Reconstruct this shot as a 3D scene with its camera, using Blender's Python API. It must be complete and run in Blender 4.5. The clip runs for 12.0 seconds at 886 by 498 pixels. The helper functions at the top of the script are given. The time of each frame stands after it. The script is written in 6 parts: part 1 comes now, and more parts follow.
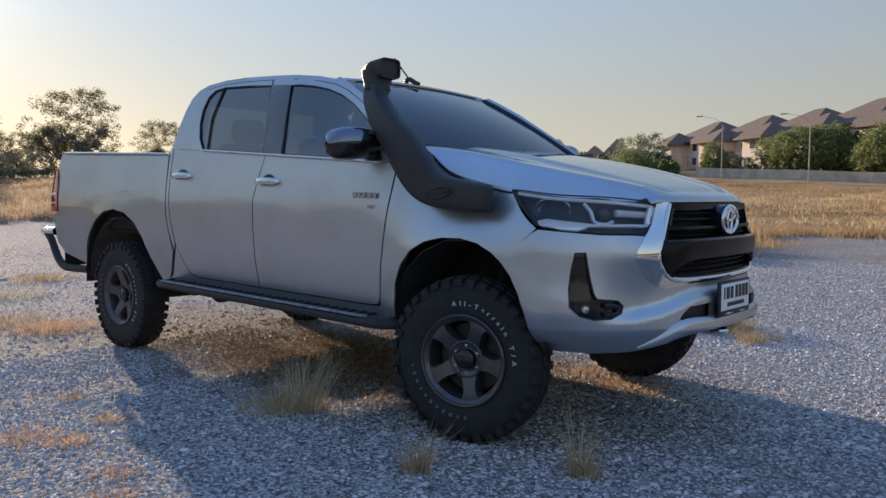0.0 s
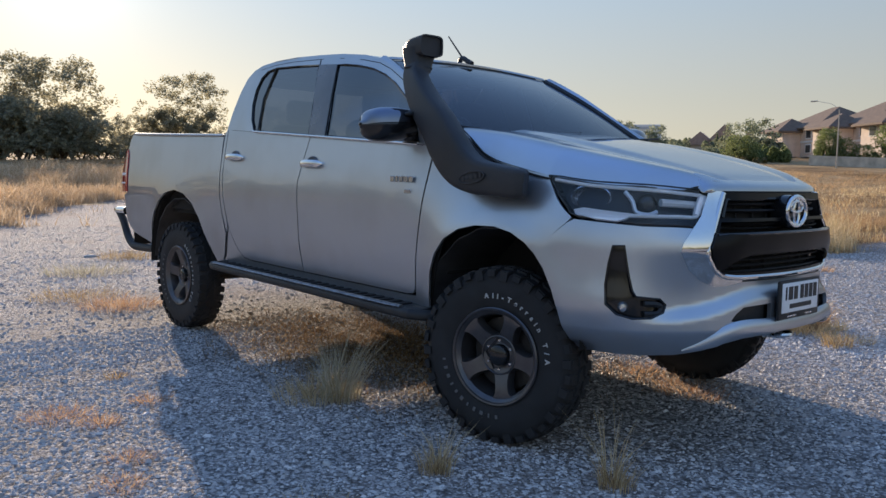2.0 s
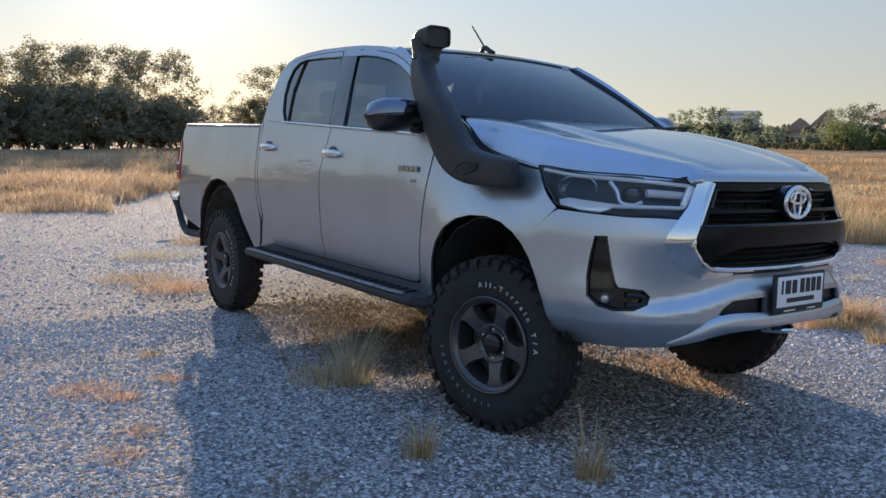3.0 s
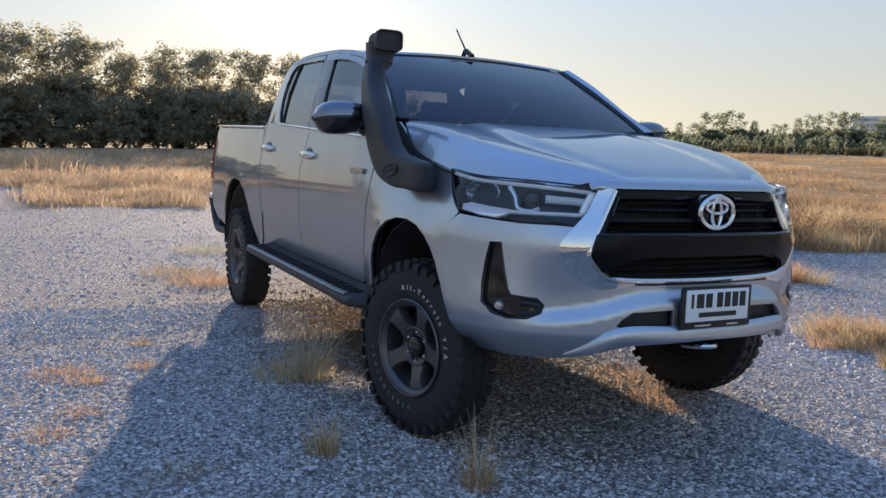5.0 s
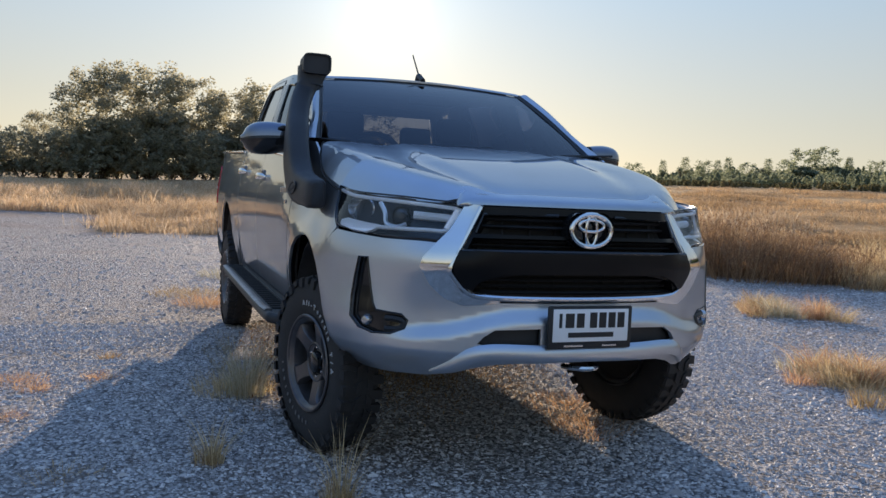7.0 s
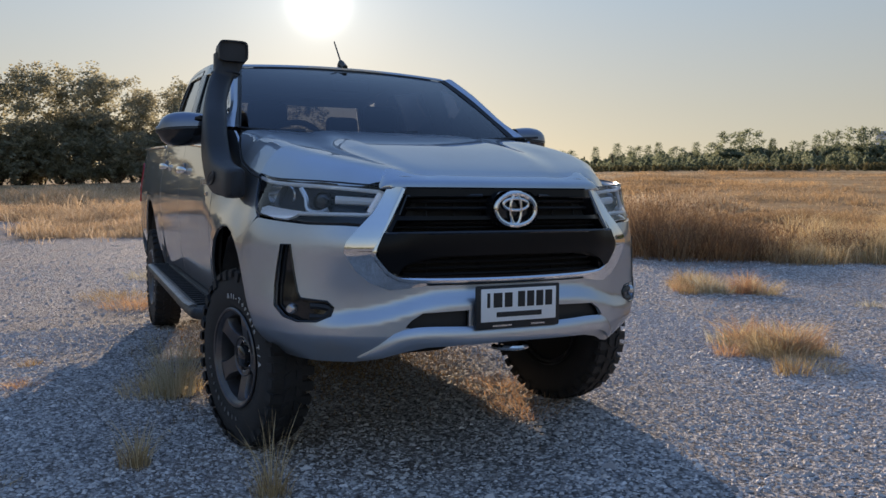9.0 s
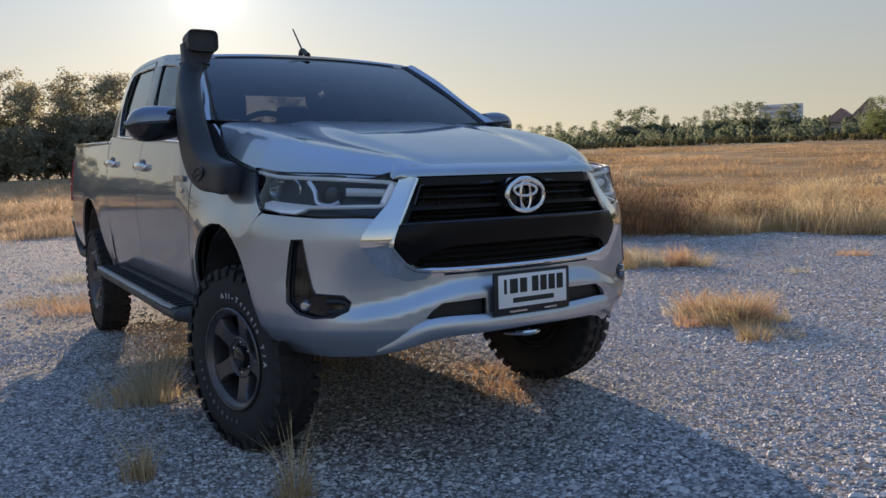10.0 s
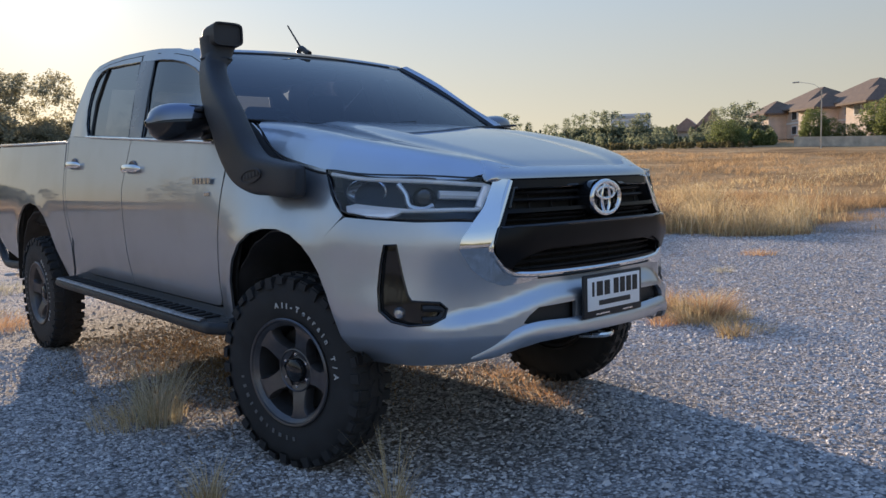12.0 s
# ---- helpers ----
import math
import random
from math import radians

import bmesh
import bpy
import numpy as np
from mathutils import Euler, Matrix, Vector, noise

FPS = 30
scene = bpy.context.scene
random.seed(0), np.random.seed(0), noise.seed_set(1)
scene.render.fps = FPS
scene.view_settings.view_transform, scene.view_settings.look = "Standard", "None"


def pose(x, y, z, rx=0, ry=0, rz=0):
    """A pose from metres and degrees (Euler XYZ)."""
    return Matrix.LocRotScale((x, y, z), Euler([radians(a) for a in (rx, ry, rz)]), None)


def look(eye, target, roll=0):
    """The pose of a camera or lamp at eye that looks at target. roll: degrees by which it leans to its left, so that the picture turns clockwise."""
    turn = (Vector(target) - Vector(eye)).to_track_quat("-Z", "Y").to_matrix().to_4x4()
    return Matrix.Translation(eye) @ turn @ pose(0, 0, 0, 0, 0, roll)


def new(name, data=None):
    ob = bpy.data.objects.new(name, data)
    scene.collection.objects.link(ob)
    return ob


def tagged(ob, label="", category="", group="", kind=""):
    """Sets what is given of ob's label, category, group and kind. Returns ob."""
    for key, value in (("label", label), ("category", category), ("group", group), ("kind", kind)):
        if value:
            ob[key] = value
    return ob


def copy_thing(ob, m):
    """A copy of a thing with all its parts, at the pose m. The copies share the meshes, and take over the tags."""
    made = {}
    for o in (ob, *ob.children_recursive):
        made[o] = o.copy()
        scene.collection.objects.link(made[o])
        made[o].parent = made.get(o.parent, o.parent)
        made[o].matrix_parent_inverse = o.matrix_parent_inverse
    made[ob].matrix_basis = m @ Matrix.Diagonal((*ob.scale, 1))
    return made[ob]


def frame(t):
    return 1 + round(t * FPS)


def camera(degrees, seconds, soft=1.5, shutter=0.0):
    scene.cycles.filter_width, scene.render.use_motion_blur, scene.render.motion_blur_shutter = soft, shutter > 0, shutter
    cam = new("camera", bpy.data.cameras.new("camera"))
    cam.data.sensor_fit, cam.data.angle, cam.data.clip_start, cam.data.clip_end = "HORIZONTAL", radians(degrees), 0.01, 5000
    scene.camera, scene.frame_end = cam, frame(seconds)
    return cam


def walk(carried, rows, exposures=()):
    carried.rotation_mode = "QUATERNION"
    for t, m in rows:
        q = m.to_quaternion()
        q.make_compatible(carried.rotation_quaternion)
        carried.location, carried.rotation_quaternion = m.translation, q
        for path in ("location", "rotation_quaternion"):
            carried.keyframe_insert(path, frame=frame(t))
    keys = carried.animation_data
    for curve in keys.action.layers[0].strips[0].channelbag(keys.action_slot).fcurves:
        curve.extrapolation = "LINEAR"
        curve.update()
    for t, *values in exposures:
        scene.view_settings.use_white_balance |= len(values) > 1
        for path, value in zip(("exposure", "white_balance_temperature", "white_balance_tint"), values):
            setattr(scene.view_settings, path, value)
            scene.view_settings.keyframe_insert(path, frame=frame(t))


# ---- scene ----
cam = camera(57.70, 12.0)
PATH = [
    (0, (2.3041, -3.5567, 1.1195), (0.9837, -2.0605, 0.9850), 0.22),
    (0.5, (2.2117, -3.4754, 1.1241), (0.8778, -1.9925, 0.9778), 0.27),
    (1, (2.1417, -3.4107, 1.1245), (0.7737, -1.9601, 0.9684), 0.39),
    (1.5, (2.1807, -3.3372, 1.1272), (0.7568, -1.9427, 0.9602), 0.59),
    (2, (2.3603, -3.2122, 1.1211), (0.8704, -1.8893, 0.9470), 0.98),
    (2.5, (2.5219, -3.1439, 1.1269), (0.9801, -1.8838, 0.9395), 1.30),
    (2.7, (2.5687, -3.0595, 1.1310), (0.9916, -1.8453, 0.9348), 1.17),
    (4.5, (2.9642, -2.4493, 1.1435), (1.2283, -1.4797, 0.9275), 1.63),
    (5, (3.0636, -2.2545, 1.1555), (1.2945, -1.3449, 0.9485), 1.89),
    (5.5, (3.2395, -2.0551, 1.1730), (1.4396, -1.2064, 0.9732), 1.92),
    (6, (3.2684, -1.8745, 1.1607), (1.4404, -1.0843, 0.9761), 2.06),
    (6.5, (3.3030, -1.7100, 1.1544), (1.4510, -0.9717, 0.9959), 2.27),
    (7, (3.4048, -1.5471, 1.1141), (1.5431, -0.8278, 0.9855), 2.47),
    (9, (3.3912, -1.4826, 1.0758), (1.5896, -0.6258, 0.9343), 0.37),
    (9.5, (3.2818, -1.6149, 1.0841), (1.5323, -0.6608, 0.9137), -0.96),
    (10, (3.1904, -1.8085, 1.0935), (1.5034, -0.7497, 0.9113), -1.75),
    (10.5, (3.0921, -1.9313, 1.0856), (1.4329, -0.8308, 0.8955), -1.84),
    (11, (2.9177, -2.0224, 1.0821), (1.2977, -0.8651, 0.8918), -1.76),
    (11.5, (2.7849, -2.1974, 1.0994), (1.2295, -0.9551, 0.9053), -1.93),
    (12, (2.6652, -2.3969, 1.1061), (1.1807, -1.0686, 0.9270), -1.63),
]
walk(cam, [(t, look(eye, target, roll)) for t, eye, target, roll in PATH], [(0.0, 0.67, 5930, 10), (2.5, 0.79, 5900, 9), (4.5, 0.94, 5920, 10), (5.5, 0.91, 5960, 9), (7.0, 0.77, 5950, 8), (9.0, 0.50, 6130, 10), (9.5, 0.53, 6130, 10), (10.5, 0.68, 6110, 10), (12.0, 0.80, 6080, 10)])

# ---- world and sun ----
SUN_AZ, SUN_EL = radians(163.3), radians(12.8)
world = bpy.data.worlds.new("evening_sky")
scene.world = world
world.use_nodes = True
wn = world.node_tree
wn.nodes.clear()
sky = wn.nodes.new("ShaderNodeTexSky")
sky.sky_type = "NISHITA"
sky.sun_disc = False
sky.sun_elevation = SUN_EL
sky.sun_rotation = radians(90) - SUN_AZ
sky.air_density = 1.0
sky.dust_density = 0.6
sky.ozone_density = 1.0
wbg = wn.nodes.new("ShaderNodeBackground")
wbg.inputs["Strength"].default_value = 0.009
# veil of evening haze: cream near the horizon, clearing to blue overhead
haze = wn.nodes.new("ShaderNodeBackground")
haze.inputs["Strength"].default_value = 1.0
hz_co = wn.nodes.new("ShaderNodeTexCoord")
hz_z = wn.nodes.new("ShaderNodeSeparateXYZ")
hz = wn.nodes.new("ShaderNodeValToRGB")
for k, (hp, hc) in enumerate(((0.0, (0.38, 0.31, 0.21)), (0.10, (0.32, 0.292, 0.237)), (0.26, (0.232, 0.285, 0.33)), (0.52, (0.16, 0.245, 0.385)), (1.0, (0.14, 0.25, 0.53)))):
    if k > 1:
        hz.color_ramp.elements.new(hp)
    hz.color_ramp.elements[k].position = hp
    hz.color_ramp.elements[k].color = (*hc, 1)
wn.links.new(hz_co.outputs["Generated"], hz_z.inputs[0])
wn.links.new(hz_z.outputs["Z"], hz.inputs[0])
wn.links.new(hz.outputs[0], haze.inputs["Color"])
wadd = wn.nodes.new("ShaderNodeAddShader")
wout = wn.nodes.new("ShaderNodeOutputWorld")
wn.links.new(sky.outputs[0], wbg.inputs["Color"])
wn.links.new(wbg.outputs[0], wadd.inputs[0])
wn.links.new(haze.outputs[0], wadd.inputs[1])
sun_dir = Vector((math.cos(SUN_EL) * math.cos(SUN_AZ), math.cos(SUN_EL) * math.sin(SUN_AZ), math.sin(SUN_EL)))
# pale aureole round the low sun, where the haze scatters its light forwards
au_dot = wn.nodes.new("ShaderNodeVectorMath")
au_dot.operation = "DOT_PRODUCT"
au_dot.inputs[1].default_value = sun_dir
wn.links.new(hz_co.outputs["Generated"], au_dot.inputs[0])
# air scatters most towards and away from the sun, least at right angles to it
ray_sq = wn.nodes.new("ShaderNodeMath")
ray_sq.operation = "MULTIPLY"
ray_gain = wn.nodes.new("ShaderNodeMath")
ray_gain.operation = "MULTIPLY_ADD"
ray_gain.inputs[1].default_value = 0.42
ray_gain.inputs[2].default_value = 0.76
for k in (0, 1):
    wn.links.new(au_dot.outputs["Value"], ray_sq.inputs[k])
wn.links.new(ray_sq.outputs[0], ray_gain.inputs[0])
wn.links.new(ray_gain.outputs[0], haze.inputs["Strength"])
au_sum = None
for power, gain in ((60.0, 0.012), (330.0, 0.13), (4000.0, 2.4)):
    au_max = wn.nodes.new("ShaderNodeMath")
    au_max.operation = "MAXIMUM"
    au_max.inputs[1].default_value = 0.0
    wn.links.new(au_dot.outputs["Value"], au_max.inputs[0])
    au_pow = wn.nodes.new("ShaderNodeMath")
    au_pow.operation = "POWER"
    au_pow.inputs[1].default_value = power
    wn.links.new(au_max.outputs[0], au_pow.inputs[0])
    au_mul = wn.nodes.new("ShaderNodeMath")
    au_mul.operation = "MULTIPLY_ADD"
    au_mul.inputs[1].default_value = gain
    au_mul.inputs[2].default_value = 0.0
    wn.links.new(au_pow.outputs[0], au_mul.inputs[0])
    if au_sum:
        wn.links.new(au_sum, au_mul.inputs[2])
    au_sum = au_mul.outputs[0]
aureole = wn.nodes.new("ShaderNodeBackground")
aureole.inputs["Color"].default_value = (1.0, 0.95, 0.84, 1)
wn.links.new(au_sum, aureole.inputs["Strength"])
wadd2 = wn.nodes.new("ShaderNodeAddShader")
wn.links.new(wadd.outputs[0], wadd2.inputs[0])
wn.links.new(aureole.outputs[0], wadd2.inputs[1])
wn.links.new(wadd2.outputs[0], wout.inputs["Surface"])

sun_data = bpy.data.lights.new("sun", "SUN")
sun_data.energy = 4.7
sun_data.angle = radians(0.6)
sun_data.color = (1.0, 0.75, 0.52)
sun = new("sun", sun_data)
sun.matrix_world = look(sun_dir * 60, (0, 0, 0))


# ---- materials ----
def shader(name):
    m = bpy.data.materials.new(name)
    m.use_nodes = True
    nt = m.node_tree
    return m, nt, nt.nodes["Principled BSDF"]


def node(nt, kind, **values):
    n = nt.nodes.new(kind)
    for key, value in values.items():
        n.inputs[key].default_value = value
    return n


def ramp(nt, source, stops):
    r = nt.nodes.new("ShaderNodeValToRGB")
    els = r.color_ramp.elements
    while len(els) < len(stops):
        els.new(0.5)
    for e, (p, c) in zip(els, stops):
        e.position = p
        e.color = (*c, 1)
    nt.links.new(source, r.inputs[0])
    return r.outputs[0]


def coords(nt, scale=1.0):
    tc = nt.nodes.new("ShaderNodeTexCoord")
    mp = nt.nodes.new("ShaderNodeMapping")
    mp.inputs["Scale"].default_value = (scale, scale, scale)
    nt.links.new(tc.outputs["Object"], mp.inputs["Vector"])
    return mp.outputs[0]


def plain(name, color, rough=0.5, metal=0.0, coat=0.0, vary=0.12, size=6.0, bump=0.0, bump_size=200.0, ior=1.45):
    """A surface with a soft stain at one scale and fine grain at another."""
    m, nt, b = shader(name)
    v = coords(nt)
    big = node(nt, "ShaderNodeTexNoise", Scale=size, Detail=6.0)
    fine = node(nt, "ShaderNodeTexNoise", Scale=bump_size, Detail=3.0)
    for n in (big, fine):
        nt.links.new(v, n.inputs["Vector"])
    lo = tuple(c * (1 - vary) for c in color)
    hi = tuple(min(1, c * (1 + vary)) for c in color)
    nt.links.new(ramp(nt, big.outputs["Fac"], [(0.3, lo), (0.7, hi)]), b.inputs["Base Color"])
    mr = node(nt, "ShaderNodeMapRange")
    mr.inputs["To Min"].default_value = max(0.02, rough * 0.8)
    mr.inputs["To Max"].default_value = min(1, rough * 1.25)
    nt.links.new(big.outputs["Fac"], mr.inputs["Value"])
    nt.links.new(mr.outputs[0], b.inputs["Roughness"])
    b.inputs["Metallic"].default_value = metal
    b.inputs["Coat Weight"].default_value = coat
    b.inputs["Coat Roughness"].default_value = 0.04
    b.inputs["IOR"].default_value = ior
    if bump:
        bp = node(nt, "ShaderNodeBump", Strength=bump, Distance=0.004)
        nt.links.new(fine.outputs["Fac"], bp.inputs["Height"])
        nt.links.new(bp.outputs[0], b.inputs["Normal"])
    return m


def car_paint(name):
    """Silver metallic lacquer with fine flakes and a thin veil of dust low down on the body."""
    m, nt, b = shader(name)
    v = coords(nt)
    flake = node(nt, "ShaderNodeTexVoronoi", Scale=1400.0)
    nt.links.new(v, flake.inputs["Vector"])
    dirt = node(nt, "ShaderNodeTexNoise", Scale=3.0, Detail=7.0)
    nt.links.new(v, dirt.inputs["Vector"])
    base = ramp(nt, flake.outputs["Distance"], [(0.0, (0.625, 0.665, 0.72)), (0.7, (0.525, 0.56, 0.61))])
    mix = nt.nodes.new("ShaderNodeMix")
    mix.data_type = "RGBA"
    mix.inputs["B"].default_value = (0.33, 0.32, 0.31, 1)
    nt.links.new(base, mix.inputs["A"])
    mr = node(nt, "ShaderNodeMapRange")
    mr.inputs["From Min"].default_value = 0.45
    mr.inputs["From Max"].default_value = 0.8
    mr.inputs["To Max"].default_value = 0.35
    nt.links.new(dirt.outputs["Fac"], mr.inputs["Value"])
    nt.links.new(mr.outputs[0], mix.inputs["Factor"])
    nt.links.new(mix.outputs["Result"], b.inputs["Base Color"])
    # the flakes lie flat, so the metallic layer darkens at a flat angle; the lacquer over it stays crisp
    b.inputs["Metallic"].default_value = 0.9
    b.inputs["Roughness"].default_value = 0.36
    b.inputs["Specular Tint"].default_value = (0.10, 0.11, 0.13, 1)
    b.inputs["Coat Weight"].default_value = 1.0
    b.inputs["Coat IOR"].default_value = 1.5
    b.inputs["Coat Roughness"].default_value = 0.02
    return m


def glassy(name, tint, clear, rough=0.02, ior=1.55):
    """Tinted pane: a clear share passes through, the rest mirrors the sky by its angle."""
    m = bpy.data.materials.new(name)
    m.use_nodes = True
    nt = m.node_tree
    nt.nodes.clear()
    out = nt.nodes.new("ShaderNodeOutputMaterial")
    body = node(nt, "ShaderNodeBsdfTransparent")
    body.inputs["Color"].default_value = (*[c * clear for c in tint], 1)
    gloss = node(nt, "ShaderNodeBsdfGlossy", Roughness=rough)
    gloss.inputs["Color"].default_value = (0.95, 0.97, 1, 1)
    fr = node(nt, "ShaderNodeFresnel", IOR=ior)
    mix = nt.nodes.new("ShaderNodeMixShader")
    nt.links.new(fr.outputs[0], mix.inputs[0])
    nt.links.new(body.outputs[0], mix.inputs[1])
    nt.links.new(gloss.outputs[0], mix.inputs[2])
    nt.links.new(mix.outputs[0], out.inputs["Surface"])
    return m


def island(name, stops, rough=0.8, trans=0.0, noise_size=0.0):
    """Many small pieces in one mesh: each takes its own tone; leaves and blades let some light through."""
    m, nt, b = shader(name)
    g = nt.nodes.new("ShaderNodeNewGeometry")
    col = ramp(nt, g.outputs["Random Per Island"], stops)
    if noise_size:
        n = node(nt, "ShaderNodeTexNoise", Scale=noise_size, Detail=3.0)
        nt.links.new(coords(nt), n.inputs["Vector"])
        mx = nt.nodes.new("ShaderNodeMix")
        mx.data_type = "RGBA"
        mx.blend_type = "MULTIPLY"
        mx.inputs["Factor"].default_value = 1.0
        nt.links.new(col, mx.inputs["A"])
        nt.links.new(ramp(nt, n.outputs["Fac"], [(0.3, (0.6, 0.6, 0.62)), (0.7, (1.3, 1.25, 1.2))]), mx.inputs["B"])
        col = mx.outputs["Result"]
    nt.links.new(col, b.inputs["Base Color"])
    b.inputs["Roughness"].default_value = rough
    if trans:
        tl = nt.nodes.new("ShaderNodeBsdfTranslucent")
        nt.links.new(col, tl.inputs["Color"])
        ms = nt.nodes.new("ShaderNodeMixShader")
        ms.inputs[0].default_value = trans
        out = nt.nodes["Material Output"]
        nt.links.new(b.outputs[0], ms.inputs[1])
        nt.links.new(tl.outputs[0], ms.inputs[2])
        nt.links.new(ms.outputs[0], out.inputs["Surface"])
    return m


def ground_material():
    """Crushed grey stone on the lot, straw and dry soil in the field, blended by the sheet's own field value."""
    m, nt, b = shader("ground_gravel_and_soil")
    tc = nt.nodes.new("ShaderNodeTexCoord")
    pos = tc.outputs["Object"]
    stone = node(nt, "ShaderNodeTexVoronoi", Scale=50.0)
    grit = node(nt, "ShaderNodeTexNoise", Scale=160.0, Detail=4.0)
    wide = node(nt, "ShaderNodeTexNoise", Scale=0.55, Detail=7.0, Roughness=0.62)
    mid = node(nt, "ShaderNodeTexNoise", Scale=4.0, Detail=6.0)
    for n in (stone, grit, wide, mid):
        nt.links.new(pos, n.inputs["Vector"])
    sep = nt.nodes.new("ShaderNodeSeparateColor")
    nt.links.new(stone.outputs["Color"], sep.inputs[0])
    rock = ramp(nt, sep.outputs[0], [(0.0, (0.24, 0.232, 0.228)), (0.45, (0.50, 0.482, 0.472)), (1.0, (0.78, 0.756, 0.742))])
    # colour falls darker towards the gaps, standing for shade between stones
    gap = ramp(nt, stone.outputs["Distance"], [(0.15, (1.02, 1.02, 1.02)), (0.62, (0.45, 0.44, 0.43))])
    mul = nt.nodes.new("ShaderNodeMix")
    mul.data_type, mul.blend_type = "RGBA", "MULTIPLY"
    mul.inputs["Factor"].default_value = 1.0
    nt.links.new(rock, mul.inputs["A"])
    nt.links.new(gap, mul.inputs["B"])
    soilmask = nt.nodes.new("ShaderNodeMapRange")
    soilmask.inputs["From Min"].default_value = 0.5
    soilmask.inputs["From Max"].default_value = 0.72
    soilmask.inputs["To Max"].default_value = 0.7
    nt.links.new(wide.outputs["Fac"], soilmask.inputs["Value"])
    soil = nt.nodes.new("ShaderNodeMix")
    soil.data_type = "RGBA"
    soil.inputs["B"].default_value = (0.27, 0.215, 0.175, 1)
    nt.links.new(mul.outputs["Result"], soil.inputs["A"])
    nt.links.new(soilmask.outputs[0], soil.inputs["Factor"])
    patch = node(nt, "ShaderNodeTexNoise", Scale=0.16, Detail=8.0, Roughness=0.68)
    nt.links.new(pos, patch.inputs["Vector"])
    straw = ramp(nt, patch.outputs["Fac"], [(0.32, (0.20, 0.125, 0.06)), (0.44, (0.30, 0.195, 0.095)), (0.55, (0.40, 0.275, 0.14)), (0.70, (0.52, 0.375, 0.20))])
    att = nt.nodes.new("ShaderNodeAttribute")
    att.attribute_name = "field"
    mix = nt.nodes.new("ShaderNodeMix")
    mix.data_type = "RGBA"
    nt.links.new(att.outputs["Fac"], mix.inputs["Factor"])
    nt.links.new(soil.outputs["Result"], mix.inputs["A"])
    nt.links.new(straw, mix.inputs["B"])
    nt.links.new(mix.outputs["Result"], b.inputs["Base Color"])
    b.inputs["Roughness"].default_value = 0.9
    b.inputs["Specular IOR Level"].default_value = 0.08
    h = nt.nodes.new("ShaderNodeMath")
    h.operation = "MULTIPLY_ADD"
    h.inputs[1].default_value = -1.0
    nt.links.new(stone.outputs["Distance"], h.inputs[0])
    nt.links.new(grit.outputs["Fac"], h.inputs[2])
    bp = node(nt, "ShaderNodeBump", Strength=1.0, Distance=0.015)
    nt.links.new(h.outputs[0], bp.inputs["Height"])
    nt.links.new(bp.outputs[0], b.inputs["Normal"])
    return m


PAINT = car_paint("silver_metallic_lacquer")
CHROME = plain("chrome", (0.78, 0.79, 0.8), 0.07, 1.0, vary=0.03)
SATIN = plain("satin_silver_trim", (0.55, 0.56, 0.58), 0.22, 0.9, vary=0.05)
CARBON = plain("matt_black_louvre", (0.008, 0.008, 0.009), 0.55)
BLACK = plain("black_textured_plastic", (0.022, 0.023, 0.025), 0.48, bump=0.25, bump_size=600)
GLOSSBLACK = plain("gloss_black_plastic", (0.012, 0.013, 0.015), 0.14, coat=0.4)
STEPEDGE = plain("worn_grey_step_edge", (0.26, 0.26, 0.27), 0.4, 0.6, vary=0.5, size=30)
CAVITY = plain("dark_underbody", (0.018, 0.017, 0.016), 0.8, bump=0.3)
RUBBER = plain("tyre_rubber", (0.024, 0.024, 0.025), 0.72, vary=0.3, size=14, bump=0.35, bump_size=350)
RIM = plain("graphite_alloy", (0.125, 0.121, 0.125), 0.32, 0.75, vary=0.15, size=20)
WHITELETTER = plain("white_tyre_lettering", (0.50, 0.50, 0.49), 0.6, vary=0.25, size=60)
SNORKEL = plain("moulded_polyethylene", (0.035, 0.035, 0.037), 0.5, vary=0.2, bump=0.35, bump_size=420)
TINT = glassy("tinted_window_glass", (0.75, 0.85, 1.0), 0.14, ior=2.5)
WINDSCREEN = glassy("windscreen_glass", (0.86, 0.9, 1.0), 0.28, ior=1.52)
REARGLASS = glassy("rear_window_glass", (0.85, 0.88, 0.95), 0.38, ior=1.55)
LENS = glassy("clear_lamp_cover", (0.95, 0.97, 1.0), 0.95, ior=1.48)
REDLENS = plain("red_lamp_lens", (0.45, 0.012, 0.018), 0.12, coat=0.6)
REFLECTOR = plain("lamp_reflector", (0.82, 0.83, 0.85), 0.3, 0.85)
LAMPWHITE = plain("pale_light_guide", (0.95, 0.96, 0.98), 0.3, 0.0, vary=0.02)
LAMPDARK = plain("lamp_housing_blue_black", (0.018, 0.025, 0.038), 0.22, 0.0)
PLATEWHITE = plain("number_plate_white", (0.86, 0.87, 0.88), 0.4, vary=0.03)
FABRIC = plain("dark_seat_fabric", (0.05, 0.05, 0.055), 0.85, bump=0.4)
GROUND = ground_material()
STONES = island("crushed_stone", [(0.0, (0.27, 0.26, 0.257)), (0.45, (0.48, 0.463, 0.453)), (0.85, (0.61, 0.588, 0.572)), (1.0, (0.76, 0.735, 0.715))], 0.75)
STRAW = island("dry_grass_blades", [(0.0, (0.26, 0.17, 0.08)), (0.4, (0.46, 0.32, 0.15)), (0.75, (0.60, 0.45, 0.23)), (1.0, (0.70, 0.57, 0.35))], 0.7, 0.35)
PALEGRASS = island("pale_green_grass_blades", [(0.0, (0.36, 0.32, 0.20)), (0.5, (0.55, 0.50, 0.35)), (1.0, (0.75, 0.70, 0.56))], 0.7, 0.35)
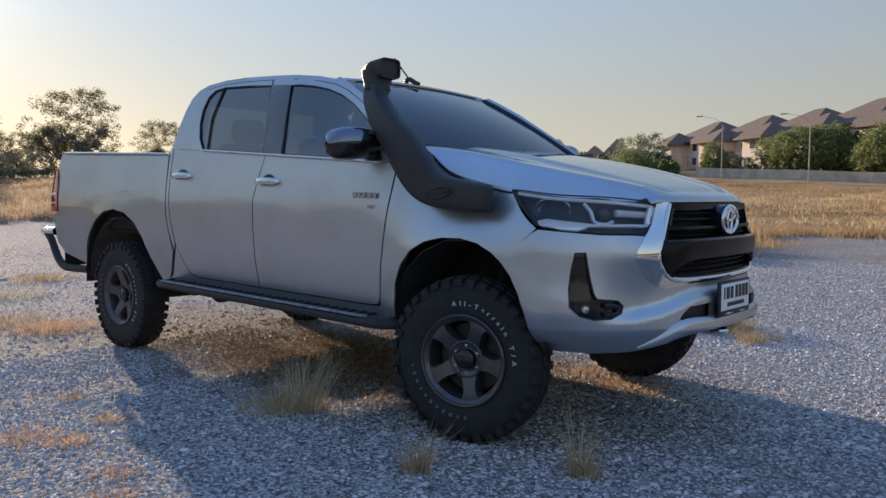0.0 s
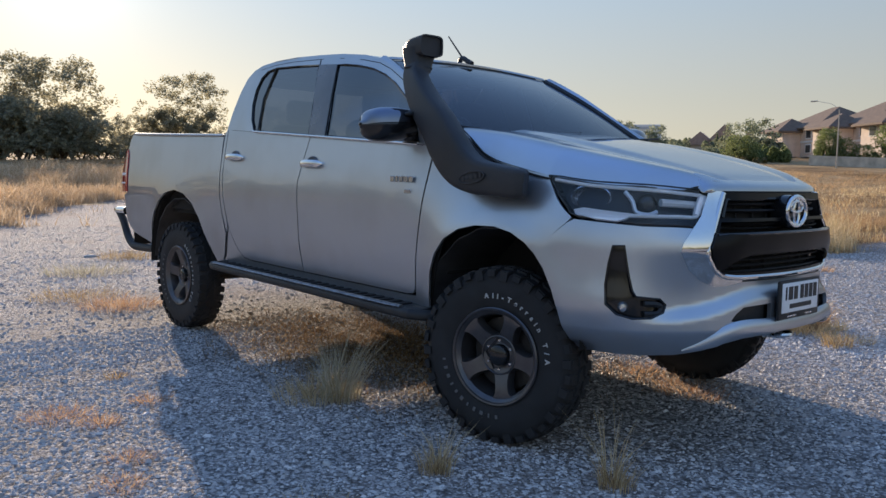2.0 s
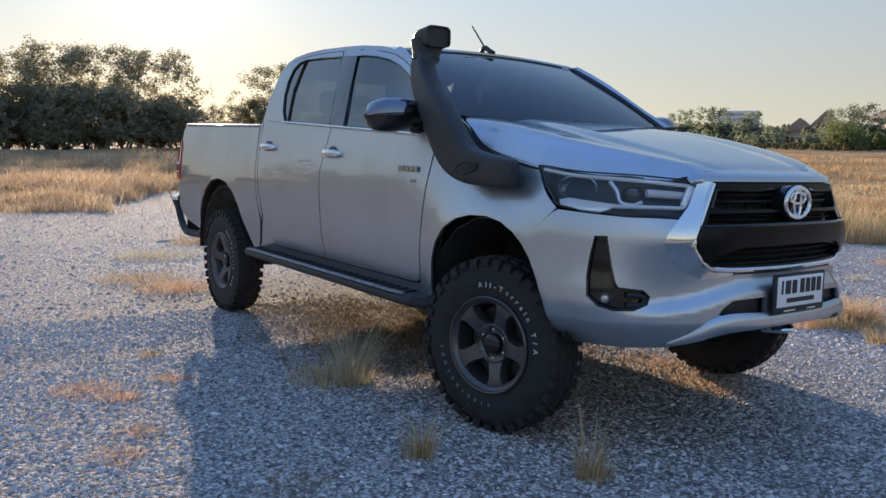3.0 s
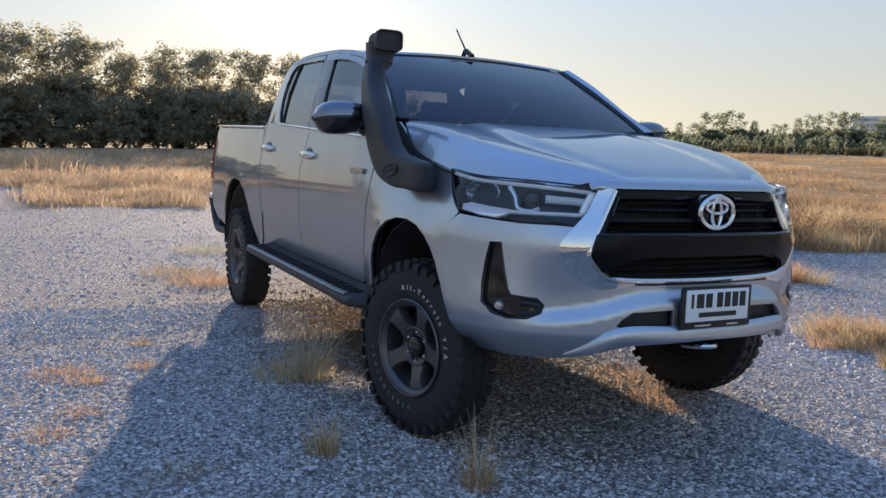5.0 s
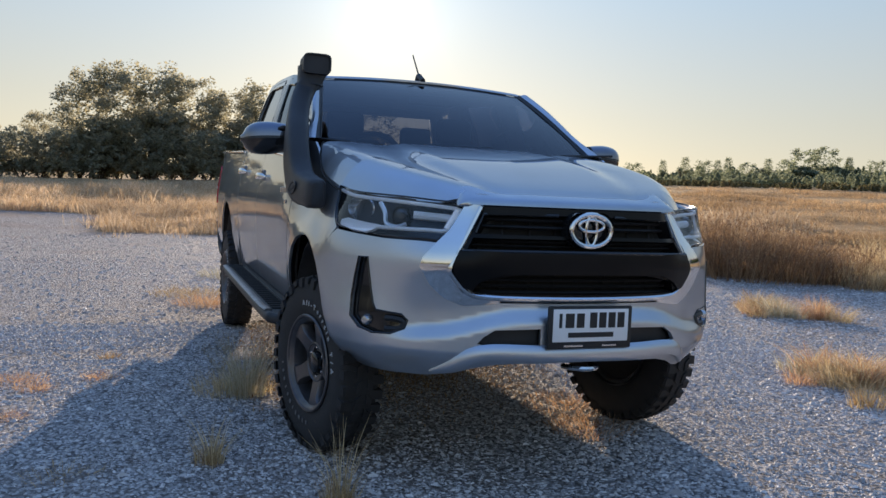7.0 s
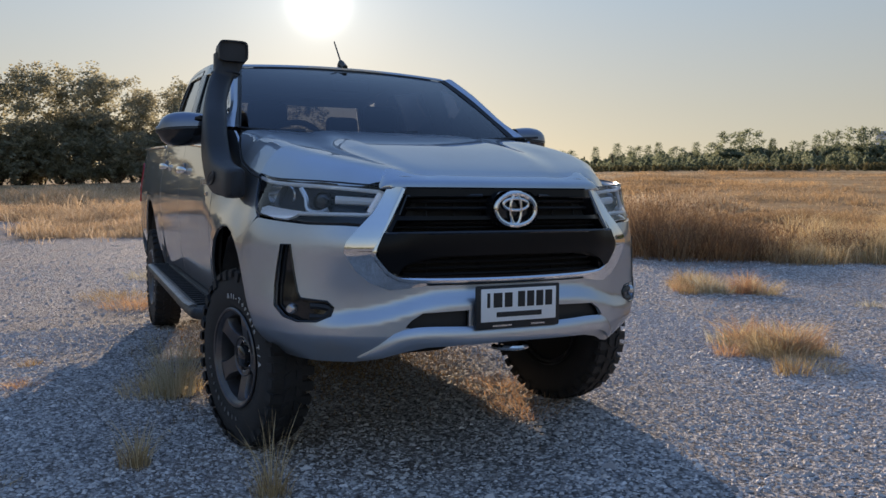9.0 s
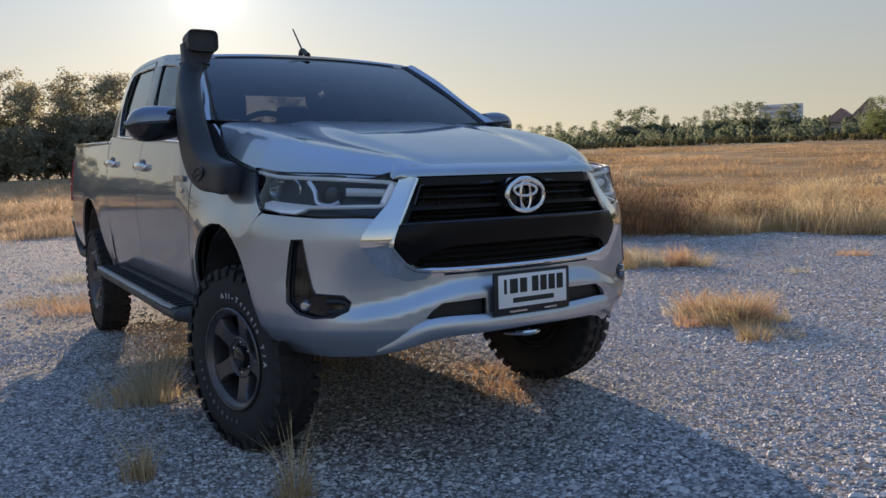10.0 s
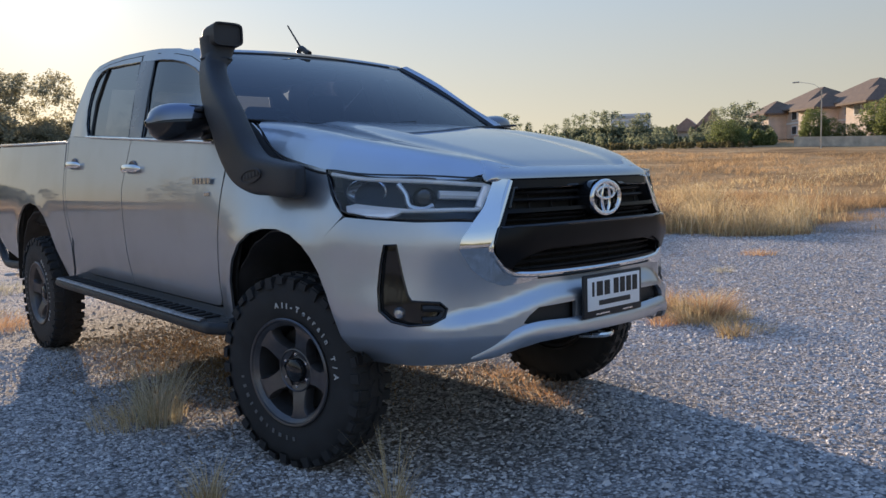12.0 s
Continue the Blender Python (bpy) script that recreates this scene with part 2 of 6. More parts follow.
FIELDGRASS = island("field_grass_blades", [(0.0, (0.33, 0.22, 0.115)), (0.4, (0.44, 0.305, 0.165)), (0.8, (0.53, 0.38, 0.21)), (1.0, (0.66, 0.50, 0.30))], 0.8, 0.5, 0.16)
# brighter copies of the dry grass, with sunlight put into the blade colours
PALESTRAW = island("sunlit_straw_blades", [(0.0, (0.42, 0.31, 0.16)), (0.4, (0.60, 0.46, 0.25)), (0.75, (0.72, 0.58, 0.34)), (1.0, (0.80, 0.68, 0.45))], 0.7, 0.45)
FIELDGOLD = island("sunlit_field_grass", [(0.0, (0.40, 0.28, 0.16)), (0.35, (0.56, 0.41, 0.245)), (0.7, (0.69, 0.54, 0.36)), (1.0, (0.80, 0.68, 0.50))], 0.8, 0.5, 0.25)
# roof brown paled by distance haze, which is put into the colour
FARROOF = plain("hazy_brown_roof", (0.40, 0.27, 0.22), 0.85, vary=0.2, size=2)
GRILLEBLACK = plain("black_grille_plastic", (0.006, 0.006, 0.007), 0.3)
for nd in GRILLEBLACK.node_tree.nodes:
    if nd.type == "BSDF_PRINCIPLED":
        nd.inputs["Specular IOR Level"].default_value = 0.25
NOSECHROME = plain("dull_chrome_strip", (0.52, 0.53, 0.55), 0.16, 1.0, vary=0.04)
FARPANE = plain("distant_window_band", (0.46, 0.49, 0.53), 0.5)
DARKCHROME = plain("smoked_chrome", (0.24, 0.25, 0.29), 0.09, 1.0, vary=0.03)
# silver of the door pillar with less sky light, put into the colour
PILLARSHADE = plain("satin_grey_pillar_film", (0.17, 0.18, 0.20), 0.25, 0.5)
RUSTGRASS = island("rusty_weed_blades", [(0.0, (0.40, 0.22, 0.12)), (0.5, (0.57, 0.36, 0.20)), (1.0, (0.74, 0.55, 0.36))], 0.7, 0.45)
LITTER = island("flattened_dry_litter", [(0.0, (0.15, 0.09, 0.045)), (0.5, (0.32, 0.21, 0.11)), (1.0, (0.52, 0.38, 0.21))], 0.85, 0.15)
WEED = island("brown_weed_stems", [(0.0, (0.17, 0.10, 0.06)), (0.6, (0.30, 0.19, 0.10)), (1.0, (0.46, 0.33, 0.19))], 0.8, 0.35)
# leaf tones lifted above real foliage; the haze before the trees is in them
LEAF = island("olive_foliage", [(0.0, (0.24, 0.225, 0.15)), (0.5, (0.35, 0.33, 0.22)), (1.0, (0.48, 0.445, 0.30))], 0.6, 0.7)
FARLEAF = island("distant_foliage", [(0.0, (0.17, 0.20, 0.125)), (0.5, (0.25, 0.28, 0.175)), (1.0, (0.35, 0.365, 0.24))], 0.7, 0.68)
BRIGHTLEAF = island("fresh_green_foliage", [(0.0, (0.11, 0.135, 0.045)), (0.5, (0.20, 0.235, 0.08)), (1.0, (0.33, 0.36, 0.14))], 0.6, 0.5)
# dark leaves for the added trees that cut light on the truck's front
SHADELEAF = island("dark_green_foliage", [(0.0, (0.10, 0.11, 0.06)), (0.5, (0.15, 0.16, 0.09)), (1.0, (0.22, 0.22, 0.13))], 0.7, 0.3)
DRYSCRUB = island("dry_green_scrub", [(0.0, (0.12, 0.11, 0.05)), (0.5, (0.20, 0.175, 0.08)), (1.0, (0.30, 0.25, 0.12))], 0.8, 0.4)
BARK = plain("grey_brown_bark", (0.12, 0.09, 0.065), 0.9, vary=0.4, size=8, bump=0.6, bump_size=40)
STUCCO = plain("pale_pink_stucco", (0.68, 0.57, 0.48), 0.85, vary=0.1, size=1.5)
ROOFTILE = plain("brown_roof_tile", (0.165, 0.118, 0.085), 0.8, vary=0.25, size=3)
CONCRETE = plain("weathered_concrete", (0.55, 0.49, 0.40), 0.9, vary=0.25, size=1.2, bump=0.3, bump_size=30)
WINDOWDARK = plain("dark_house_window", (0.04, 0.045, 0.05), 0.15)
FARWHITE = plain("distant_white_cladding", (0.80, 0.80, 0.80), 0.8)
METALPOST = plain("galvanised_post", (0.4, 0.4, 0.4), 0.5, 0.6)


# ---- mesh helpers ----
def mesh_part(name, verts, faces, material, parent=None, label="", smooth=35, normals=None):
    me = bpy.data.meshes.new(name)
    me.from_pydata([tuple(v) for v in verts], [], [tuple(f) for f in faces])
    me.materials.append(material)
    me.update()
    ob = new(name, me)
    if parent:
        ob.parent = parent
    if label:
        tagged(ob, label)
    if smooth:
        me.polygons.foreach_set("use_smooth", [True] * len(me.polygons))
        if normals is None:
            me.set_sharp_from_angle(angle=radians(smooth))
        else:
            me.normals_split_custom_set_from_vertices([tuple(n) for n in normals])
    return ob


def part(name, bm, material, parent=None, label="", smooth=35):
    me = bpy.data.meshes.new(name)
    bmesh.ops.recalc_face_normals(bm, faces=bm.faces)
    bm.to_mesh(me)
    bm.free()
    me.materials.append(material)
    ob = new(name, me)
    if parent:
        ob.parent = parent
    if label:
        tagged(ob, label)
    if smooth:
        me.polygons.foreach_set("use_smooth", [True] * len(me.polygons))
        me.set_sharp_from_angle(angle=radians(smooth))
    return ob


def empty(name, at=(0, 0, 0)):
    ob = new(name)
    ob.location = at
    ob.empty_display_size = 0.2
    return ob


def block(size, at=(0, 0, 0), bevel=0.01, seg=2, m=None):
    """A bevelled box as a bmesh."""
    bm = bmesh.new()
    bmesh.ops.create_cube(bm, size=1)
    bmesh.ops.scale(bm, vec=size, verts=bm.verts)
    if bevel:
        bmesh.ops.bevel(bm, geom=list(bm.edges), offset=bevel, segments=seg, affect="EDGES", profile=0.5)
    if m is not None:
        bmesh.ops.transform(bm, matrix=m, verts=bm.verts)
    bmesh.ops.translate(bm, vec=at, verts=bm.verts)
    return bm


def join(*bms):
    out = bms[0]
    for b in bms[1:]:
        me = bpy.data.meshes.new("tmp")
        b.to_mesh(me)
        b.free()
        out.from_mesh(me)
        bpy.data.meshes.remove(me)
    return out


def tube(path, radius, seg=10, closed=False, flat=(1, 1)):
    """A swept round bar along a list of points; radius may be one value or one per point."""
    pts = [Vector(p) for p in path]
    rad = radius if isinstance(radius, (list, tuple)) else [radius] * len(pts)
    bm = bmesh.new()
    rings = []
    side = None
    for i, p in enumerate(pts):
        a = pts[i - 1] if (i or closed) else p
        b = pts[(i + 1) % len(pts)] if (i < len(pts) - 1 or closed) else p
        d = (b - a).normalized()
        if side is None:
            side = d.cross(Vector((0, 0, 1)))
            if side.length < 0.1:
                side = d.cross(Vector((0, 1, 0)))
        side = (side - d * side.dot(d)).normalized()
        up = side.cross(d)
        rings.append([bm.verts.new(p + (side * math.cos(k * 2 * math.pi / seg) * flat[0] + up * math.sin(k * 2 * math.pi / seg) * flat[1]) * rad[i]) for k in range(seg)])
    n = len(rings)
    for i in range(n if closed else n - 1):
        r, s = rings[i], rings[(i + 1) % n]
        for k in range(seg):
            bm.faces.new((r[k], r[(k + 1) % seg], s[(k + 1) % seg], s[k]))
    if not closed:
        bm.faces.new(rings[0])
        bm.faces.new(rings[-1])
    return bm


def smooth_line(points, n=8, closed=False):
    """Catmull-Rom curve through the points."""
    P = [Vector(p) for p in points]
    out = []
    last = len(P) if closed else len(P) - 1
    for i in range(last):
        if closed:
            a, b, c, d = P[i - 1], P[i], P[(i + 1) % len(P)], P[(i + 2) % len(P)]
        else:
            a, b, c, d = P[max(i - 1, 0)], P[i], P[i + 1], P[min(i + 2, len(P) - 1)]
        for k in range(n):
            t = k / n
            out.append(0.5 * ((2 * b) + (c - a) * t + (2 * a - 5 * b + 4 * c - d) * t * t + (3 * b - a - 3 * c + d) * t ** 3))
    if not closed:
        out.append(P[-1])
    return out


def lathe(profile, axis_y=True, seg=48):
    """A body of revolution about the y axis from (radius, y) pairs."""
    bm = bmesh.new()
    rings = []
    for r, y in profile:
        rings.append([bm.verts.new((r * math.cos(k * 2 * math.pi / seg), y, r * math.sin(k * 2 * math.pi / seg))) for k in range(seg)])
    for r, s in zip(rings, rings[1:]):
        for k in range(seg):
            bm.faces.new((r[k], r[(k + 1) % seg], s[(k + 1) % seg], s[k]))
    return bm


def lerp_table(table, x):
    if x <= table[0][0]:
        return table[0][1]
    for (a, p), (b, q) in zip(table, table[1:]):
        if x <= b:
            t = (x - a) / (b - a)
            return p + (q - p) * t
    return table[-1][1]


def soft_table(table, x):
    """Like lerp_table, but rounded by averaging over a short stretch."""
    w = 0.06
    return sum(lerp_table(table, x + w * k / 3) for k in range(-3, 4)) / 7


def smoothstep(a, b, x):
    t = min(1, max(0, (x - a) / (b - a)))
    return t * t * (3 - 2 * t)


def sheet(name, loops, place, material, parent, label="", step=0.06, thick=0.012, lift=0.0, mirror=False, flip=False, sub=0):
    """A pressed panel: the outline (with holes) is filled, gridded, laid on the surface place(a, b) and given a thickness."""
    bm = bmesh.new()
    edges = []
    for loop in loops:
        if sub:
            fine = []
            for p, q in zip(loop, loop[1:] + loop[:1]):
                k = max(1, math.ceil(math.dist(p, q) / sub))
                fine += [(p[0] + (q[0] - p[0]) * j / k, p[1] + (q[1] - p[1]) * j / k) for j in range(k)]
            loop = fine
        vs = [bm.verts.new((p[0], p[1], 0)) for p in loop]
        edges += [bm.edges.new((vs[i], vs[(i + 1) % len(vs)])) for i in range(len(vs))]
    bmesh.ops.triangle_fill(bm, use_beauty=True, use_dissolve=False, edges=edges)
    lo = [min(v.co[i] for v in bm.verts) for i in (0, 1)]
    hi = [max(v.co[i] for v in bm.verts) for i in (0, 1)]
    for i in (0, 1):
        k = math.ceil(lo[i] / step)
        while k * step < hi[i]:
            co, no = [0, 0, 0], [0, 0, 0]
            co[i], no[i] = k * step, 1
            bmesh.ops.bisect_plane(bm, geom=bm.verts[:] + bm.edges[:] + bm.faces[:], dist=1e-5, plane_co=co, plane_no=no)
            k += 1
    for f in bm.faces:
        f.normal_update()
        if f.normal.z < 0:
            f.normal_flip()
    bm.verts.index_update()
    flat = [(v.co.x, v.co.y) for v in bm.verts]
    faces = [[v.index for v in f.verts] for f in bm.faces]
    rim = [(e.verts[0].index, e.verts[1].index, e.link_faces[0]) for e in bm.edges if len(e.link_faces) == 1]
    rim = [(a, b) if any(l.vert.index == a and l.link_loop_next.vert.index == b for l in f.loops) else (b, a) for a, b, f in rim]
    bm.free()
    h = 6e-3
    P, N = [], []
    for a, b in flat:
        p = Vector(place(a, b))
        du = Vector(place(a + h, b)) - Vector(place(a - h, b))
        dv = Vector(place(a, b + h)) - Vector(place(a, b - h))
        n = du.cross(dv)
        n = n.normalized() if n.length > 0 else Vector((0, 0, 1))
        if flip:
            n = -n
        P.append(p + n * lift)
        N.append(n)
    n = len(P)
    verts = P[:]
    norms = N[:]
    fs = [f[::-1] if flip else f for f in faces]
    if thick:
        verts += [p - q * thick for p, q in zip(P, N)]
        norms += [-q for q in N]
        fs += [[i + n for i in (f if flip else f[::-1])] for f in faces]
        for a, b in rim:
            k = len(verts)
            e = P[b] - P[a]
            side = e.cross(N[a])
            side = side.normalized() if side.length > 1e-9 else N[a]
            if flip:
                side = -side
            verts += [P[a], P[b], verts[b + n], verts[a + n]]
            norms += [side] * 4
            fs.append((k, k + 1, k + 2, k + 3) if flip else (k + 3, k + 2, k + 1, k))
    ob = mesh_part(name, verts, fs, material, parent, label, 35, norms)
    if mirror:
        mv = [(v[0], -v[1], v[2]) for v in verts]
        mn = [(v[0], -v[1], v[2]) for v in norms]
        mesh_part(name, mv, [f[::-1] for f in fs], material, parent, label, 35, mn)
    return ob


def both(name, make, material, parent, label="", smooth=35):
    """The same part on the two flanks of the vehicle."""
    obs = []
    for s in (1, -1):
        bm = make()
        if s < 0:
            bmesh.ops.scale(bm, vec=(1, -1, 1), verts=bm.verts)
        obs.append(part(name, bm, material, parent, label, smooth))
    return obs

# ---- pickup truck: body surfaces ----
TRUCK_X, TRUCK_Y = 0.976, 0.987
truck = tagged(empty("pickup_truck"), "silver four-door pickup truck with lifted suspension, parked on gravel", "pickup truck")

PLAN = smooth_line([(0.915, 0, 0), (0.91, 0.17, 0), (0.885, 0.36, 0), (0.85, 0.46, 0), (0.803, 0.548, 0), (0.737, 0.638, 0), (0.655, 0.726, 0), (0.565, 0.797, 0),
                    (0.467, 0.847, 0), (0.36, 0.871, 0), (0.2, 0.876, 0), (-0.5, 0.876, 0), (-2.4, 0.876, 0), (-3.6, 0.868, 0), (-4.16, 0.860, 0), (-4.34, 0.850, 0), (-4.44, 0.818, 0), (-4.475, 0.74, 0), (-4.48, 0.64, 0)], 10)
ARC = [0.0]
for p, q in zip(PLAN, PLAN[1:]):
    ARC.append(ARC[-1] + (q - p).length)


def plan_at(u):
    s = -1 if u >= 0 else 1
    u = abs(u)
    lo, hi = 0, len(ARC) - 1
    while hi - lo > 1:
        mid = (lo + hi) // 2
        if ARC[mid] <= u:
            lo = mid
        else:
            hi = mid
    t = (u - ARC[lo]) / (ARC[hi] - ARC[lo])
    p = PLAN[lo].lerp(PLAN[hi], t)
    a, b = PLAN[max(lo - 1, 0)], PLAN[min(hi + 1, len(PLAN) - 1)]
    d0 = (PLAN[hi] - a) if lo else Vector((0, 1, 0))
    d1 = b - PLAN[lo]
    d = d0.normalized().lerp(d1.normalized(), t)
    n = Vector((d.y, -d.x, 0)).normalized()
    return p.x, p.y * s, n.x, n.y * s


def UX(x):
    """Arc length at which the flank reaches x."""
    for i in range(len(PLAN) - 1):
        if PLAN[i].y > 0.60 and PLAN[i].x >= x >= PLAN[i + 1].x:
            return ARC[i] + (PLAN[i].x - x) / max(1e-6, PLAN[i].x - PLAN[i + 1].x) * (ARC[i + 1] - ARC[i])
    return ARC[-1]


def UY(y):
    """Arc length at which the nose reaches the distance y from the middle."""
    y = abs(y)
    for i in range(len(PLAN) - 1):
        if PLAN[i].y <= y <= PLAN[i + 1].y:
            return ARC[i] + (y - PLAN[i].y) / max(1e-6, PLAN[i + 1].y - PLAN[i].y) * (ARC[i + 1] - ARC[i])
    return ARC[-1]


FLANK = [(0.45, 0.06), (0.56, 0.046), (0.66, 0.030), (0.74, 0.011), (0.80, 0.009), (0.92, 0.002), (1.02, 0.0), (1.08, 0.003), (1.14, 0.012), (1.20, 0.022), (1.27, 0.034), (1.33, 0.044), (1.40, 0.057), (1.5, 0.08)]
LEDGE = [(0.0, 0.705), (0.30, 0.70), (0.40, 0.68), (0.52, 0.645), (0.70, 0.622), (0.9, 0.615), (1.2, 0.61)]


def body(u, z):
    """The outer skin: arc length round the nose and along the flank, and height."""
    x, y, nx, ny = plan_at(u)
    au = abs(u)
    side = smoothstep(0.75, 1.15, au)
    inset = side * soft_table(FLANK, z)
    # shoulders of the wings fall away towards the lamps
    wing = smoothstep(0.55, 0.95, au) * (1 - smoothstep(1.55, 2.15, au))
    inset += wing * 0.075 * smoothstep(0.86, 1.17, z) * (1 - 0.52 * math.exp(-((au - 0.82) / 0.2) ** 2))
    inset += (1 - side) * (0.05 + 0.04 * smoothstep(0.36, 0.48, au) * (1 - smoothstep(0.6, 0.8, au))) * smoothstep(0.85, 1.12, z) * (1 - 0.5 * smoothstep(0.55, 0.8, au))
    if au < 1.5:
        k = 1 - smoothstep(1.05, 1.45, au)
        inset += k * 0.10 * max(0, (0.57 - z) / 0.13) ** 1.4
        zl = soft_table(LEDGE, au)
        inset += (1 - smoothstep(0.60, 0.86, au)) * (0.032 * smoothstep(zl - 0.03, zl + 0.035, z) * (1 - smoothstep(zl + 0.06, zl + 0.3, z)))
    # the bumper's lower corner swells outwards round the fog lamp
    inset -= 0.026 * math.exp(-((au - 0.98) / 0.2) ** 2 - ((z - 0.645) / 0.10) ** 2)
    # rounded lips over the wheels
    for cx, cz, r in ((-0.02, 0.50, 0.425), (-3.22, 0.50, 0.5)):
        d = math.hypot(x - cx, (z - cz) * 1.0) - r
        if z > 0.5 and -0.05 < d < 0.25:
            inset -= side * (0.014 if cx > -1 else 0.006) * math.exp(-(d / 0.07) ** 2)
    return (x - nx * inset, y - ny * inset, z)


def belt(x):
    return 1.24 - 0.067 * x


def bed_top(x):
    return 1.379 + 0.034 * (-2.56 - x)


ARCH_F = [(-0.425, 0.50), (-0.417, 0.60), (-0.392, 0.70), (-0.347, 0.79), (-0.285, 0.858), (-0.19, 0.907), (-0.09, 0.928), (0.03, 0.930), (0.13, 0.912), (0.21, 0.877)]
SEAM = [(0.262, 0.838), (0.33, 0.905), (0.40, 0.966)]
ARCH_FB = [(0.31, 0.785), (0.352, 0.705), (0.378, 0.625), (0.395, 0.545), (0.415, 0.475)]
ARCH_R = [(-2.615, 0.53), (-2.69, 0.62), (-2.755, 0.72), (-2.83, 0.83), (-2.93, 0.925), (-3.07, 0.99), (-3.23, 1.012), (-3.39, 0.99), (-3.53, 0.925), (-3.63, 0.84), (-3.70, 0.745), (-3.745, 0.65), (-3.765, 0.575)]


def side_uv(points):
    return [(UX(x), z) for x, z in points]


g = 0.004
wing_outline = side_uv([(-0.425 + g, 1.258), (-0.466 + g, 0.924), (-0.525 + g, 0.60), (-0.535 + g, 0.545), (-0.50, 0.50)] + ARCH_F + SEAM +
                       [(0.418, 0.984), (0.376, 1.012), (0.325, 1.055), (0.282, 1.10), (0.248, 1.142), (0.15, 1.166), (0.05, 1.18), (-0.05, 1.20), (-0.13, 1.226), (-0.19, 1.262), (-0.245, 1.31), (-0.30, 1.345), (-0.40, 1.352)])
sheet("front_wing", [wing_outline], body, PAINT, truck, step=0.045, mirror=True, flip=True)
front_door = side_uv([(-0.425 - g, belt(-0.425)), (-0.466 - g, 0.924), (-0.525 - g, 0.605), (-0.55, 0.582), (-0.60, 0.577), (-1.537 + g, 0.592), (-1.54 + g, 0.70), (-1.548 + g, 1.09), (-1.475 + g, belt(-1.475))])
sheet("front_door", [front_door], body, PAINT, truck, step=0.06, mirror=True, flip=True)
rear_door = side_uv([(-1.475 - g, belt(-1.475)), (-1.548 - g, 1.09), (-1.54 - g, 0.70), (-1.537 - g, 0.592), (-2.17, 0.604), (-2.25, 0.615), (-2.31, 0.66), (-2.40, 0.80), (-2.45, 0.95), (-2.475, 1.10), (-2.485, 1.25), (-2.485, belt(-2.485))])
sheet("rear_door", [rear_door], body, PAINT, truck, step=0.06, mirror=True, flip=True)
sill = side_uv([(-0.53, 0.572), (-0.50, 0.505), (-2.60, 0.53), (-2.50, 0.60), (-2.43, 0.74), (-2.41, 0.79), (-2.325, 0.655), (-2.26, 0.606), (-2.17, 0.595), (-1.54, 0.583), (-0.60, 0.567)])
sheet("sill", [sill], lambda u, z: body(u, z), PAINT, truck, step=0.08, mirror=True, flip=True, lift=-0.006)
cab_corner = side_uv([(-2.493, belt(-2.485)), (-2.493, 1.25), (-2.483, 1.10), (-2.458, 0.95), (-2.415, 0.81), (-2.43, 0.76), (-2.48, 0.88), (-2.505, 1.0), (-2.52, 1.2), (-2.525, 1.39)])
sheet("cab_corner", [cab_corner], body, PAINT, truck, step=0.06, mirror=True, flip=True)
bed_outline = side_uv([(-2.545, bed_top(-2.545)), (-2.53, 1.2), (-2.515, 1.0), (-2.49, 0.88), (-2.45, 0.75), (-2.51, 0.62), (-2.56, 0.55)] + ARCH_R + [(-3.80, 0.60), (-4.16, 0.66), (-4.28, 0.74)]) + \
    [(UX(-4.33), 0.95), (UX(-4.225), 0.975), (UX(-4.24), 1.15), (UX(-4.27), 1.27), (UX(-4.32), 1.31), (UX(-4.29), 1.39), (UX(-4.24), bed_top(-4.24))]
sheet("bed_side", [bed_outline], body, PAINT, truck, step=0.06, mirror=True, flip=True)
tail = [(UX(-4.23), 0.978), (UX(-4.43), 0.972), (UX(-4.45) + 0.08, 1.0), (UX(-4.45) + 0.08, 1.305), (UX(-4.315), 1.31), (UX(-4.273), 1.27), (UX(-4.243), 1.15)]
sheet("tail_lamp", [tail], body, REDLENS, truck, "red tail lamp", step=0.05, mirror=True, flip=True, lift=0.008, thick=0.05)
for z0, z1, tone in ((1.105, 1.125, "pale_light_guide"), (1.04, 1.052, "pale_light_guide"), (1.235, 1.245, "gloss_black_plastic")):
    strip = [(UX(-4.265), z0), (UX(-4.43), z0), (UX(-4.43), z1), (UX(-4.265), z1)]
    sheet("lamp_strip", [strip], body, bpy.data.materials[tone], truck, step=0.05, mirror=True, flip=True, lift=0.0105, thick=0.004)
inner = side_uv([(-0.2, 1.2), (-0.46, 0.5), (-2.58, 0.54), (-2.75, 0.75), (-2.95, 0.96), (-3.22, 1.03), (-3.5, 0.96), (-3.72, 0.72), (-3.8, 0.62), (-4.16, 0.68), (-4.16, 1.38), (-2.5, 1.34), (-0.5, 1.24)])
sheet("inner_shell", [inner], body, CAVITY, truck, "dark inner body shell", step=0.15, thick=0.01, lift=-0.03, mirror=True, flip=True)


# bed: floor, rails, tailgate, front bulkhead
part("bed_floor", block((1.80, 1.5, 0.04), (-3.46, 0, 0.86), 0.005), CAVITY, truck)
part("tailgate", block((0.05, 1.42, 0.50), (-4.40, 0, 1.16), 0.015), PAINT, truck)
part("bed_bulkhead", block((0.04, 1.55, 0.5), (-2.57, 0, 1.12), 0.01), PAINT, truck)
